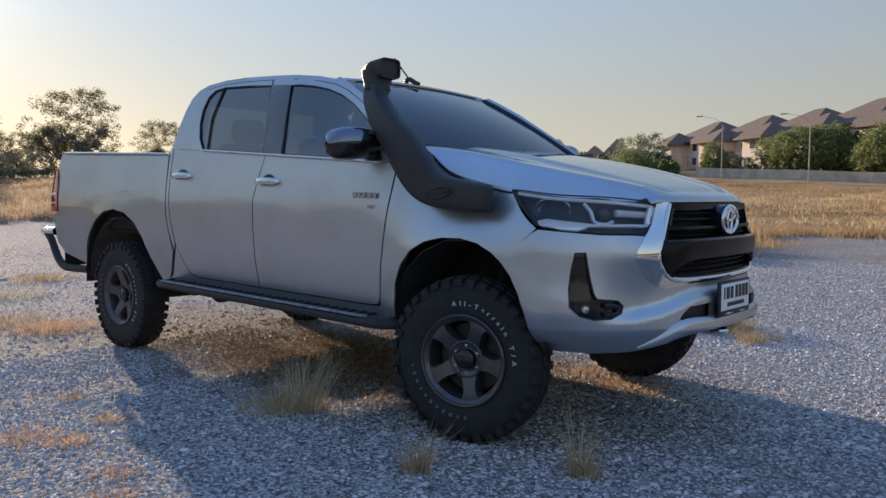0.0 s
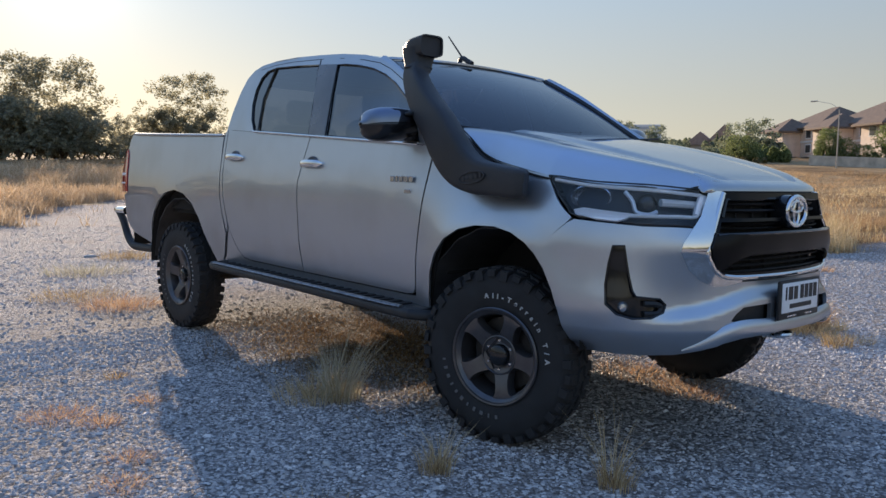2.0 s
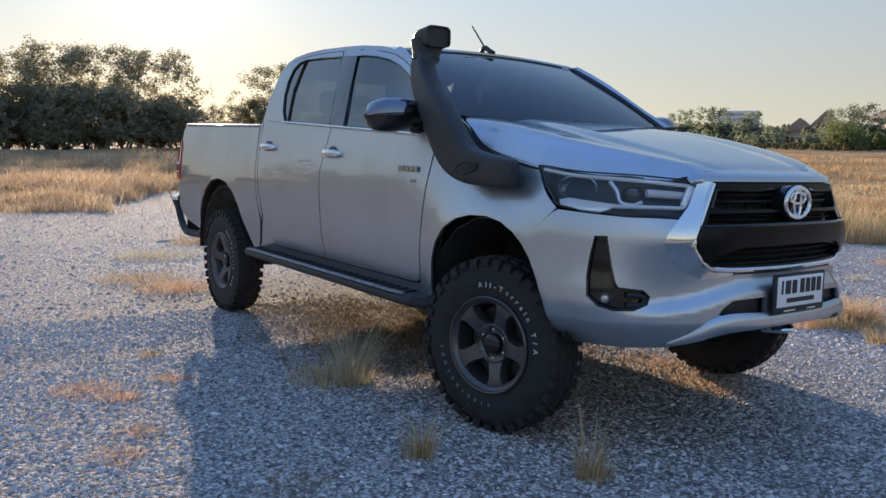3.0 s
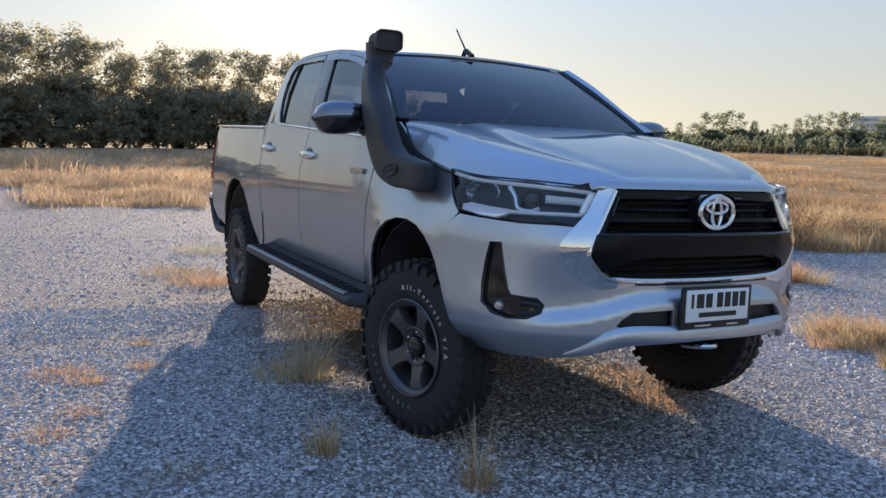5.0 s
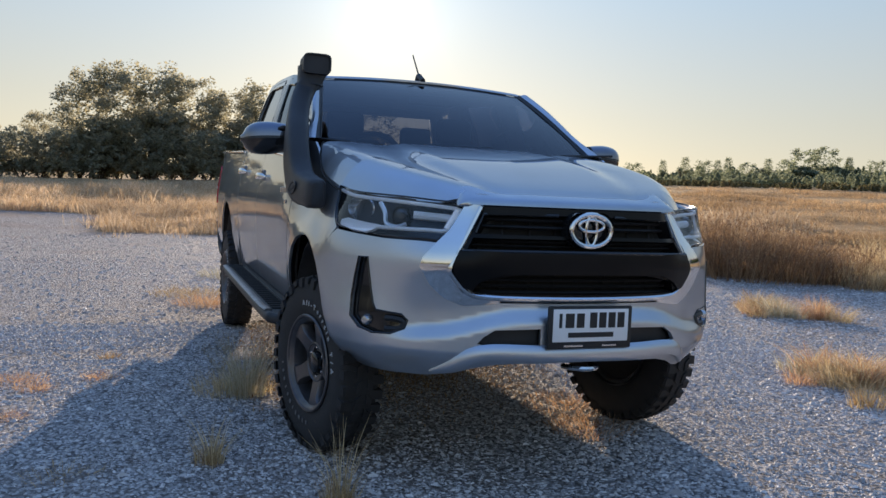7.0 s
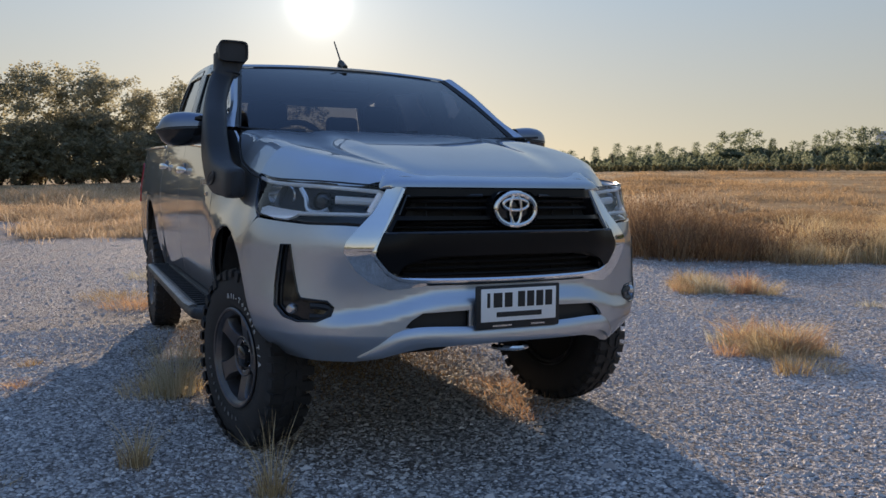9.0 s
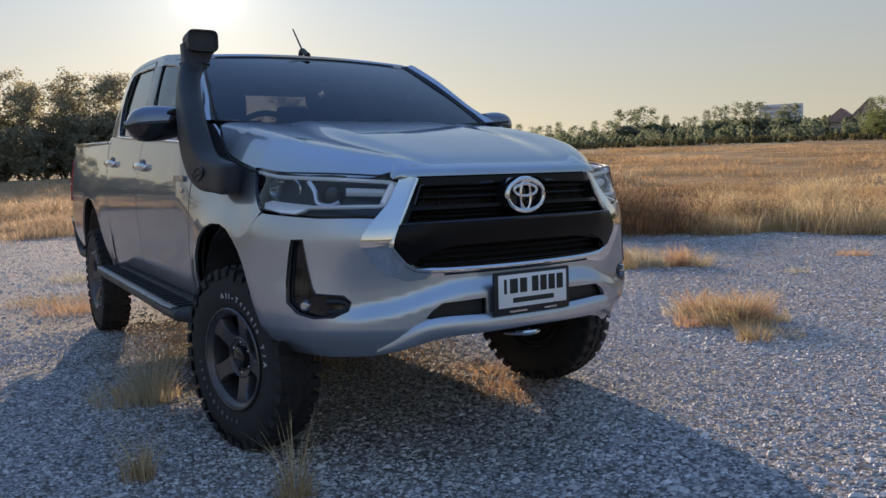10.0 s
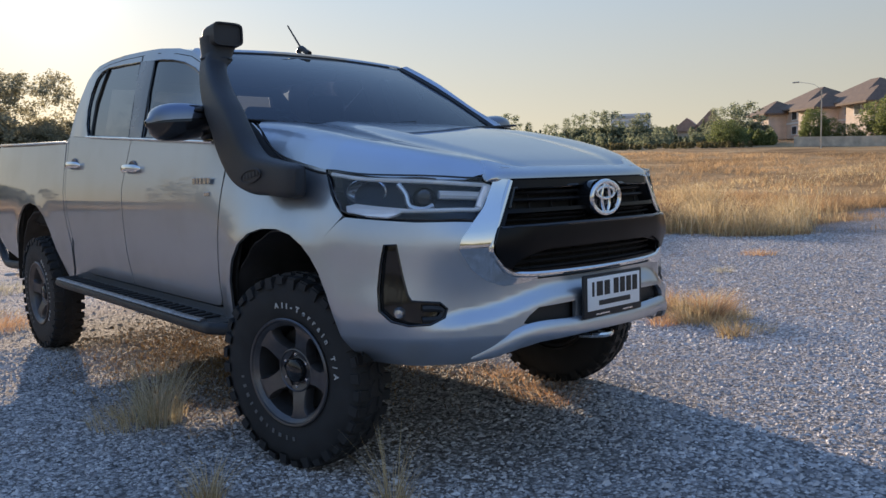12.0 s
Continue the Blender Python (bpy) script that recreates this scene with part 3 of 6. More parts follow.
both("bed_rail", lambda: tube([(-2.545, -0.815, bed_top(-2.545) - 0.004), (-3.3, -0.815, bed_top(-3.3) - 0.004), (-4.14, -0.805, bed_top(-4.14) - 0.004), (-4.24, -0.775, bed_top(-4.24) - 0.006)], 0.024, 10, flat=(1, 0.45)), PAINT, truck)
both("bed_inner_wall", lambda: block((1.74, 0.03, 0.52), (-3.43, -0.765, 1.13), 0.005), CAVITY, truck)


# ---- cab: upper flank with window openings, roof, pillars, panes ----
def upper(x, z):
    """Cab flank above the belt line, leaning inwards."""
    k = z - 1.30
    y = 0.848 - 0.20 * k - 0.20 * k * k
    y -= 0.06 * smoothstep(-1.45, -0.85, x) * smoothstep(1.33, 1.46, z)
    return (x, -y + 0.02 * smoothstep(-2.2, -2.55, x), z)


REAR_WIN = [(-2.13, 1.392), (-2.185, 1.46), (-2.222, 1.55), (-2.232, 1.64), (-2.205, 1.72), (-2.15, 1.757), (-2.05, 1.768), (-1.80, 1.757), (-1.562, 1.742), (-1.50, 1.50), (-1.483, 1.348)]
FRONT_WIN = [(-1.312, 1.338), (-1.34, 1.54), (-1.368, 1.725), (-1.30, 1.722), (-1.19, 1.708), (-1.07, 1.682), (-0.96, 1.642), (-0.86, 1.59), (-0.74, 1.51), (-0.62, 1.42), (-0.53, 1.34), (-0.495, 1.285), (-0.9, 1.311)]
upper_outline = [(-0.400, 1.275), (-0.385, 1.338), (-0.475, 1.395), (-0.645, 1.510), (-0.825, 1.630), (-0.950, 1.695), (-1.040, 1.735), (-1.160, 1.763), (-1.350, 1.785), (-1.580, 1.801), (-1.850, 1.815), (-2.070, 1.816), (-2.250, 1.803),
                 (-2.360, 1.778), (-2.430, 1.733), (-2.475, 1.651), (-2.510, 1.530), (-2.535, 1.400), (-2.535, 1.380), (-2.45, belt(-2.45) + 0.002), (-1.5, belt(-1.5) + 0.002), (-0.6, belt(-0.6) + 0.002)]
sheet("cab_upper_side", [upper_outline, REAR_WIN, FRONT_WIN], upper, PAINT, truck, step=0.06, thick=0.03, mirror=True)


def flank_line(points, dy=0.0):
    return [Vector(upper(x, z)) + Vector((0, -dy, 0)) for x, z in points]


for nm, loop in (("rear_door_glass", REAR_WIN), ("front_door_glass", FRONT_WIN)):
    sheet(nm, [loop], upper, TINT, truck, "dark tinted side window", step=0.12, thick=0.0, lift=-0.006, mirror=True)
    both("window_seal", lambda: tube(flank_line(loop, 0.0), 0.005, 6, True), GLOSSBLACK, truck)
both("quarter_divider", lambda: tube(flank_line([(-2.075, 1.395), (-2.10, 1.58), (-2.06, 1.762)], 0.0), 0.007, 6), GLOSSBLACK, truck)
both("belt_moulding", lambda: tube(flank_line([(-2.14, belt(-2.14) + 0.004), (-1.48, belt(-1.48) + 0.004), (-0.5, belt(-0.5) + 0.004)], 0.006), 0.0065, 8), CHROME, truck, "thin chrome strip along the windows")
# added grey sheet that darkens the painted pillar between the windows
pillar_patch = [(-1.487, 1.350), (-1.318, 1.341), (-1.342, 1.54), (-1.370, 1.728), (-1.556, 1.742), (-1.503, 1.50)]
sheet("pillar_trim", [pillar_patch], upper, PILLARSHADE, truck, "silver door pillar under an added sheet of shaded grey", step=0.1, thick=0.002, lift=0.003, mirror=True)
both("door_gap", lambda: tube(flank_line([(-1.483, 1.345), (-1.55, 1.74), (-1.56, 1.77)], -0.002), 0.005, 6), CAVITY, truck)
both("roof_ditch", lambda: tube(flank_line([(-0.450, 1.360), (-0.620, 1.478), (-0.800, 1.600), (-0.930, 1.668), (-1.030, 1.708), (-1.160, 1.735), (-1.350, 1.760), (-1.580, 1.775), (-1.850, 1.788), (-2.070, 1.789), (-2.250, 1.773)], -0.002), 0.003, 6), CAVITY, truck)

ROOF_C = [(-2.56, 1.743), (-2.48, 1.778), (-2.35, 1.811), (-2.1, 1.836), (-1.7, 1.835), (-1.4, 1.813), (-1.2, 1.786), (-1.06, 1.771)]
ROOF_E = [(-2.56, 1.678), (-2.47, 1.718), (-2.36, 1.773), (-2.25, 1.798), (-2.07, 1.811), (-1.85, 1.810), (-1.58, 1.796), (-1.35, 1.780), (-1.16, 1.758), (-1.03, 1.746)]


def roof(x, y):
    t = min(1.15, abs(y) / 0.715)
    zc, ze = soft_table(ROOF_C, x), soft_table(ROOF_E, x)
    rib = -0.006 * sum(math.exp(-((abs(y) - c) / 0.035) ** 2) for c in (0.2, 0.42)) * smoothstep(-1.25, -1.45, x)
    front = smoothstep(-1.40, -1.08, x)
    z = zc + (ze - zc) * (0.35 * t * t + 0.65 * t ** 5) + rib
    return (x, y, z + (zc - 0.038 * (y / 0.6) ** 2 - z) * front)


roof_outline = [(-1.06, 0), (-1.062, -0.3), (-1.05, -0.5), (-1.035, -0.58), (-1.06, -0.645), (-1.35, -0.690), (-1.85, -0.695), (-2.25, -0.695), (-2.40, -0.69), (-2.50, -0.65), (-2.55, -0.5), (-2.56, 0)]
roof_outline += [(x, -y) for x, y in roof_outline[::-1] if y]
sheet("roof_panel", [roof_outline], roof, PAINT, truck, step=0.05, thick=0.012)


def screen(a, b):
    """Windscreen: a runs across, b from the cowl up to the roof."""
    base = Vector((-0.30 - 0.13 * a * a, -0.73 * a, 1.338 + 0.03 * a * a))
    top = Vector((-1.065 + 0.02 * a * a, -0.60 * a, 1.760 - 0.026 * a * a))
    bow = 0.03 * 4 * b * (1 - b) * (1 - 0.5 * a * a)
    return base.lerp(top, b) + Vector((0.5, 0, 0.86)) * bow


ws = [(-1, 0), (-0.5, 0), (0, 0), (0.5, 0), (1, 0), (1, 0.5), (1, 1), (0.5, 1), (0, 1), (-0.5, 1), (-1, 1), (-1, 0.5)]
sheet("windscreen", [ws], screen, WINDSCREEN, truck, "large raked windscreen reflecting the sky", step=0.12, thick=0.0, flip=True)
ring = [screen(a, b) for a, b in [(-1 + 0.1 * k, 0) for k in range(20)] + [(1, 0.1 * k) for k in range(10)] + [(1 - 0.1 * k, 1) for k in range(20)] + [(-1, 1 - 0.1 * k) for k in range(10)]]
part("windscreen_seal", tube(ring, 0.006, 6, True), BLACK, truck)
header = [Vector(screen(-1 + 0.1 * k, 1)) + Vector((-0.012, 0, 0.005)) for k in range(21)]
part("roof_header", tube(smooth_line([Vector((-1.06, 0.655, 1.728))] + header + [Vector((-1.06, -0.655, 1.728))], 2), 0.013, 8), PAINT, truck)
A_OUT = [(-0.385, 1.338), (-0.475, 1.395), (-0.645, 1.51), (-0.825, 1.63), (-0.95, 1.695), (-1.04, 1.735)]


def pillar(moulding_side=False):
    bm = bmesh.new()
    rows = []
    for k in range(13):
        t = k / 12
        i = min(4, int(t * 5))
        f = t * 5 - i
        o = Vector(upper(A_OUT[i][0] + (A_OUT[i + 1][0] - A_OUT[i][0]) * f, A_OUT[i][1] + (A_OUT[i + 1][1] - A_OUT[i][1]) * f))
        w = Vector(screen(1.0, t))
        m = (o + w) / 2 + Vector((0.012, -0.008, 0.016))
        c = w.lerp(m, 0.4) + Vector((0.001, -0.001, 0.002))
        ring_pts = [o, (o + m) / 2 + Vector((0.003, -0.004, 0.005)), m, c, o + Vector((-0.03, 0.03, -0.02))]
        if moulding_side:
            ring_pts = [c + Vector((0.001, 0.0005, 0.001)), (c + w) / 2 + Vector((0.001, -0.001, 0.002)), w, w + Vector((-0.02, 0.01, -0.02)), c + Vector((-0.02, 0.01, -0.02))]
        rows.append([bm.verts.new(p) for p in ring_pts])
    for r, s in zip(rows, rows[1:]):
        for k in range(5):
            bm.faces.new((r[k], r[(k + 1) % 5], s[(k + 1) % 5], s[k]))
    return bm


both("front_pillar", pillar, PAINT, truck)
both("pillar_moulding", lambda: pillar(True), BLACK, truck, "black moulding beside the windscreen")
back = [(-0.62, 1.37), (0.62, 1.37), (0.56, 1.70), (-0.56, 1.70)]
cab_back = [(-0.80, 0.6), (0.80, 0.6), (0.80, 1.38), (0.72, 1.66), (0.62, 1.76), (-0.62, 1.76), (-0.72, 1.66), (-0.80, 1.38)]
sheet("cab_back", [cab_back, back], lambda y, z: (-2.53 + 0.12 * max(0, z - 1.38), y, z), PAINT, truck, step=0.12, thick=0.04, flip=True)
sheet("rear_glass", [back], lambda y, z: (-2.535 + 0.12 * max(0, z - 1.38), y, z), REARGLASS, truck, step=0.2, thick=0.0, flip=True)

# ---- bonnet and nose ----
HOOD_C = [(-0.42, 1.365), (-0.30, 1.352), (-0.1, 1.325), (0.1, 1.288), (0.3, 1.246), (0.5, 1.203), (0.65, 1.168), (0.73, 1.142), (0.78, 1.115)]
HOOD_E = [(-0.42, 1.36), (-0.30, 1.335), (-0.245, 1.305), (-0.19, 1.26), (-0.13, 1.222), (-0.05, 1.190), (0.05, 1.166), (0.25, 1.124), (0.45, 1.096), (0.62, 1.084), (0.74, 1.084)]
HOOD_Y = [(-0.42, 0.735), (-0.30, 0.76), (-0.19, 0.782), (-0.05, 0.798), (0.1, 0.805), (0.25, 0.797), (0.42, 0.734), (0.58, 0.636), (0.70, 0.53), (0.76, 0.465)]


POW = 2.7


def hood(x, y):
    t = min(1.2, abs(y) / lerp_table(HOOD_Y, x))
    zc, ze = soft_table(HOOD_C, x), soft_table(HOOD_E, x)
    crease = 0.80 - 0.05 * smoothstep(0.35, 0.74, x)
    f = 0.0 if t < crease else ((t - crease) / (1 - crease)) ** POW
    valley = 0.010 * (1 - smoothstep(0.42, 0.56, t)) * (1 - smoothstep(0.2, 0.72, x)) - 0.004 * math.exp(-((t - 0.6) / 0.08) ** 2)
    return (x, y, zc + (ze - zc) * f + valley)


hood_half = [(0.770, 0), (0.766, -0.2), (0.757, -0.36), (0.74, -0.455), (0.70, -0.522), (0.58, -0.628), (0.42, -0.726), (0.25, -0.789), (0.1, -0.797), (-0.05, -0.791), (-0.13, -0.783), (-0.19, -0.773), (-0.245, -0.76), (-0.30, -0.75), (-0.36, -0.70), (-0.345, -0.5), (-0.30, -0.2), (-0.29, 0)]
hood_outline = hood_half + [(x, -y) for x, y in hood_half[::-1] if y]
sheet("bonnet", [hood_outline], hood, PAINT, truck, "silver bonnet with two raised creases", step=0.022, thick=0.007, sub=0.03)
# added dark blocks under the bonnet that stand in for shade in its gaps
part("bonnet_shadow_gap", join(block((0.80, 1.0, 0.05), (0.14, 0, 1.08), 0.01), block((0.5, 1.46, 0.05), (-0.02, 0, 1.10), 0.01)), CAVITY, truck)
gap_line = [(-0.335, -0.735), (-0.27, -0.760), (-0.19, -0.779), (-0.05, -0.797), (0.1, -0.803), (0.25, -0.795), (0.42, -0.732), (0.58, -0.634), (0.69, -0.537)]
both("bonnet_gap", lambda: tube(smooth_line([Vector(hood(x, y)) + Vector((0, 0, 0.0005)) for x, y in gap_line], 4), 0.0045, 6), CAVITY, truck)
part("cowl", block((0.22, 1.40, 0.03), (-0.40, 0, 1.318), 0.008), BLACK, truck)
for y0, s in ((-0.30, 1), (0.42, 1)):
    part("wiper", join(tube([(-0.36, y0 - 0.02, 1.338), (-0.335, y0 + 0.20, 1.356), (-0.36, y0 + 0.45, 1.372)], 0.007, 6), block((0.03, 0.05, 0.03), (-0.36, y0 - 0.03, 1.335), 0.008)), BLACK, truck)


def nose_line(points, out=0.0):
    res = []
    for y, z in points:
        u = UY(y) * (1 if y <= 0 else -1)
        x, yy, nx, ny = plan_at(u)
        p = Vector(body(u, z))
        res.append(p + Vector((nx, ny, 0)) * out)
    return res


def bar_uv(points):
    """Right half in (arc length, height), closed by its mirror image."""
    return points + [(-u, z) for u, z in points[::-1] if abs(u) > 1e-6]


bumper_right = [(0.0, 0.747), (UY(-0.40), 0.747), (UY(-0.47), 0.755), (UY(-0.545), 0.79), (UY(-0.58), 0.87), (UY(-0.56), 0.92), (UY(-0.555), 0.952), (UY(-0.62), 0.956), (UY(-0.72), 0.958), (UX(0.43), 0.978), (UX(0.40), 0.962)]
bumper_right += side_uv(SEAM[1::-1]) + side_uv(ARCH_FB) + [(UX(0.47), 0.466), (UY(-0.72), 0.464), (UY(-0.60), 0.468), (UY(-0.50), 0.487), (UY(-0.42), 0.515), (UY(-0.34), 0.53), (0.0, 0.535)]
fog = [(UY(y), z) for y, z in ((-0.789, 0.886), (-0.763, 0.887), (-0.757, 0.83), (-0.750, 0.775), (-0.741, 0.722), (-0.732, 0.700), (-0.664, 0.690), (-0.646, 0.668), (-0.653, 0.64), (-0.69, 0.619), (-0.74, 0.617), (-0.777, 0.632), (-0.800, 0.668), (-0.802, 0.74), (-0.797, 0.82))]
slot = [(UY(-0.40), 0.60), (UY(-0.42), 0.606), (UY(-0.40), 0.63), (UY(-0.36), 0.655), (UY(-0.19), 0.66), (UY(-0.19), 0.598)]
left = lambda loop: [(-u, z) for u, z in loop[::-1]]
sheet("front_bumper", [bar_uv(bumper_right), fog, left(fog), slot, left(slot)], body, PAINT, truck, "silver front bumper with a swept lower lip", step=0.016, thick=0.015, flip=True)
for loop in (slot, left(slot)):
    sheet("bumper_slot", [loop], body, BLACK, truck, step=0.08, thick=0.01, lift=-0.03, flip=True)
sheet("lower_intake", [bar_uv([(0.0, 0.74), (UY(-0.40), 0.74), (UY(-0.40), 0.52), (0.0, 0.52)])], body, CAVITY, truck, step=0.1, lift=-0.05, flip=True)
# raised lower blade under the slots
blade = smooth_line(nose_line([(0, 0.572), (-0.2, 0.574), (-0.36, 0.578), (-0.43, 0.565), (-0.50, 0.525), (-0.58, 0.488)], 0.004), 4)
blade = [Vector((p.x, -p.y, p.z)) for p in blade[:0:-1]] + blade
part("bumper_blade", tube(blade, [0.004 + 0.026 * min(1, i / 5, (len(blade) - 1 - i) / 5) for i in range(len(blade))], 10, flat=(0.55, 1.0)), PAINT, truck)
part("skid_plate", block((0.4, 0.7, 0.03), (0.36, 0, 0.50), 0.01, m=Matrix.Rotation(radians(6), 4, "Y")), CAVITY, truck)

# fog lamp pods
for s in (1, -1):
    loop = fog if s > 0 else left(fog)
    sheet("fog_lamp_pod", [loop], body, GLOSSBLACK, truck, "gloss black fog lamp bezel", step=0.05, thick=0.02, lift=-0.022, flip=True)
    rim_pts = [Vector(body(u, z)) for u, z in loop]
    part("bezel_edge", tube(rim_pts, 0.004, 6, True), GLOSSBLACK, truck)
    eye_p = Vector(body(s * UY(-0.762), 0.658))
    _, _, nx, ny = plan_at(s * UY(-0.762))
    nn = Vector((nx, ny, 0))
    bm = lathe([(0.0, -0.010), (0.013, -0.008), (0.019, 0.0), (0.021, 0.012), (0.0, 0.012)], seg=24)
    bmesh.ops.transform(bm, matrix=Matrix.Translation(eye_p - nn * 0.01) @ (-nn).to_track_quat("Y", "Z").to_matrix().to_4x4(), verts=bm.verts)
    part("fog_lamp", bm, SATIN, truck, "small round bright fog lamp")
    bar = [Vector(body(s * UY(y), z)) - nn * 0.008 for y, z in ((-0.71, 0.672), (-0.68, 0.670), (-0.66, 0.66), (-0.67, 0.635), (-0.71, 0.633))]
    part("fog_lamp_fin", tube(smooth_line(bar, 3), 0.012, 6), BLACK, truck)

# head lamps
lamp = [(UX(0.252), 1.142), (UX(0.40), 1.130), (UX(0.52), 1.120), (UY(-0.70), 1.112), (UY(-0.58), 1.101), (UY(-0.47), 1.088), (UY(-0.49), 1.03), (UY(-0.525), 0.962), (UY(-0.62), 0.964), (UY(-0.72), 0.966), (UX(0.445), 0.988), (UX(0.39), 1.020), (UX(0.335), 1.064), (UX(0.287), 1.106)]


def lamp_shelf(u, z):
    """Lower lamp trim, laid back so that it faces up and out."""
    _, _, nx, ny = plan_at(u)
    d = 0.002 + 0.4 * max(0.0, z - 0.975)
    return Vector(body(u, z)) - Vector((nx, ny, 0)) * d


def lamp_line(points, depth, s):
    res = []
    for u, z in points:
        _, _, nx, ny = plan_at(s * u)
        res.append(Vector(body(s * u, z)) - Vector((nx, ny, 0)) * depth)
    return res


for s in (1, -1):
    loop = lamp if s > 0 else left(lamp)
    hl = sheet("head_lamp", [loop], body, LAMPDARK, truck, "slim swept-back head lamp with clear cover", step=0.05, thick=0.01, lift=-0.06, flip=True)
    sheet("lamp_cover", [loop], body, LENS, hl, "clear lamp cover", step=0.05, thick=0.0, lift=-0.002, flip=True).visible_shadow = False
    part("lamp_rim", tube(smooth_line(lamp_line(lamp, 0.004, s), 2, True), 0.0035, 6, True), GLOSSBLACK, hl)
    low = [(UX(0.43), 0.994), (UX(0.52), 0.981), (UX(0.585), 0.975), (UX(0.615), 0.985), (UX(0.635), 1.002), (UX(0.56), 1.010), (UX(0.46), 1.020), (UX(0.415), 1.012)]
    sheet("lamp_trim_plate", [low if s > 0 else left(low)], lamp_shelf, LAMPWHITE, hl, "bright silver lower lamp trim", step=0.03, thick=0.012, lift=0.004, flip=True)
    part("daylight_strip", tube(smooth_line(lamp_line([(UX(0.62), 0.996), (UY(-0.68), 0.995), (UY(-0.60), 0.994), (UY(-0.545), 0.995), (UY(-0.522), 1.03), (UY(-0.498), 1.068), (UY(-0.58), 1.080), (UY(-0.70), 1.092), (UX(0.50), 1.104), (UX(0.36), 1.118), (UX(0.285), 1.126)], 0.011, s), 3), 0.0075, 8), LAMPWHITE, hl, "light bar tracing the lamp outline")
    part("light_bar_end", tube(lamp_line([(UY(-0.545), 0.999), (UY(-0.532), 1.03), (UY(-0.512), 1.066)], 0.012, s), 0.0125, 8), LAMPWHITE, hl)
    part("inner_light_bar", tube(lamp_line([(UY(-0.66), 1.045), (UY(-0.58), 1.04), (UY(-0.53), 1.036)], 0.035, s), 0.015, 8), LAMPWHITE, hl)
    c = lamp_line([(UY(-0.70), 1.035)], 0.045, s)[0]
    _, _, nx, ny = plan_at(s * UY(-0.70))
    bm = lathe([(0.0, -0.022), (0.02, -0.018), (0.03, -0.004), (0.034, 0.01), (0.038, 0.0), (0.042, 0.02)], seg=24)
    bmesh.ops.transform(bm, matrix=Matrix.Translation(c) @ Vector((-nx, -ny, 0)).to_track_quat("Y", "Z").to_matrix().to_4x4(), verts=bm.verts)
    part("projector", bm, GLOSSBLACK, hl)
    bm = tube(smooth_line(lamp_line([(UY(-0.765), 1.085), (UY(-0.745), 1.05), (UY(-0.735), 1.01), (UY(-0.70), 1.0), (UY(-0.675), 1.012)], 0.025, s), 3), 0.009, 6)
    part("projector_bracket", bm, REFLECTOR, hl)
    bm = lathe([(0.0, 0.035), (0.03, 0.03), (0.05, 0.012), (0.056, -0.004), (0.06, 0.0)], seg=28)
    c2 = lamp_line([(UX(0.47), 1.06)], 0.055, s)[0]
    _, _, nx2, ny2 = plan_at(s * UX(0.50))
    bmesh.ops.scale(bm, vec=(1.35, 1, 0.8), verts=bm.verts)
    bmesh.ops.transform(bm, matrix=Matrix.Translation(c2) @ Vector((-nx2, -ny2, 0)).to_track_quat("Y", "Z").to_matrix().to_4x4(), verts=bm.verts)
    part("reflector_bowl", bm, SATIN, hl, "pale round reflector bowl")

# grille: chrome surround, gloss black bars, louvres
for s in (1, -1):
    up = [(UY(-0.482), 1.094), (UY(-0.426), 1.090), (UY(-0.472), 0.985), (UY(-0.521), 0.872), (UY(-0.612), 0.868), (UY(-0.604), 0.90), (UY(-0.575), 0.943), (UY(-0.53), 1.0)]
    dn = [(UY(-0.613), 0.869), (UY(-0.522), 0.869), (UY(-0.513), 0.83), (UY(-0.478), 0.782), (UY(-0.43), 0.762), (UY(-0.34), 0.756), (UY(-0.34), 0.748), (UY(-0.41), 0.738), (UY(-0.475), 0.733), (UY(-0.535), 0.757), (UY(-0.58), 0.80)]
    sheet("grille_side_upper", [up if s > 0 else left(up)], body, CHROME, truck, "polished chrome grille surround", step=0.04, thick=0.05, lift=0.006, flip=True)
    sheet("grille_side_lower", [dn if s > 0 else left(dn)], body, CHROME, truck, "chrome lower corner of the grille surround", step=0.04, thick=0.05, lift=0.003, flip=True)
ringpts = [(0, 0.760), (-0.25, 0.762), (-0.40, 0.767), (-0.46, 0.783), (-0.507, 0.835), (-0.517, 0.875), (-0.470, 0.985), (-0.426, 1.085)]
ringline = nose_line(ringpts, -0.002)
ringline = [Vector((p.x, -p.y, p.z)) for p in ringline[:0:-1]] + ringline
part("grille_chrome_edge", tube(smooth_line(ringline, 4), 0.011, 8), CHROME, truck)
moulding = [Vector(p) for p in ((0.80, 0, 1.106), (0.797, -0.2, 1.105), (0.785, -0.36, 1.104), (0.765, -0.44, 1.102))]
moulding = [Vector((p.x, -p.y, p.z)) for p in moulding[:0:-1]] + moulding


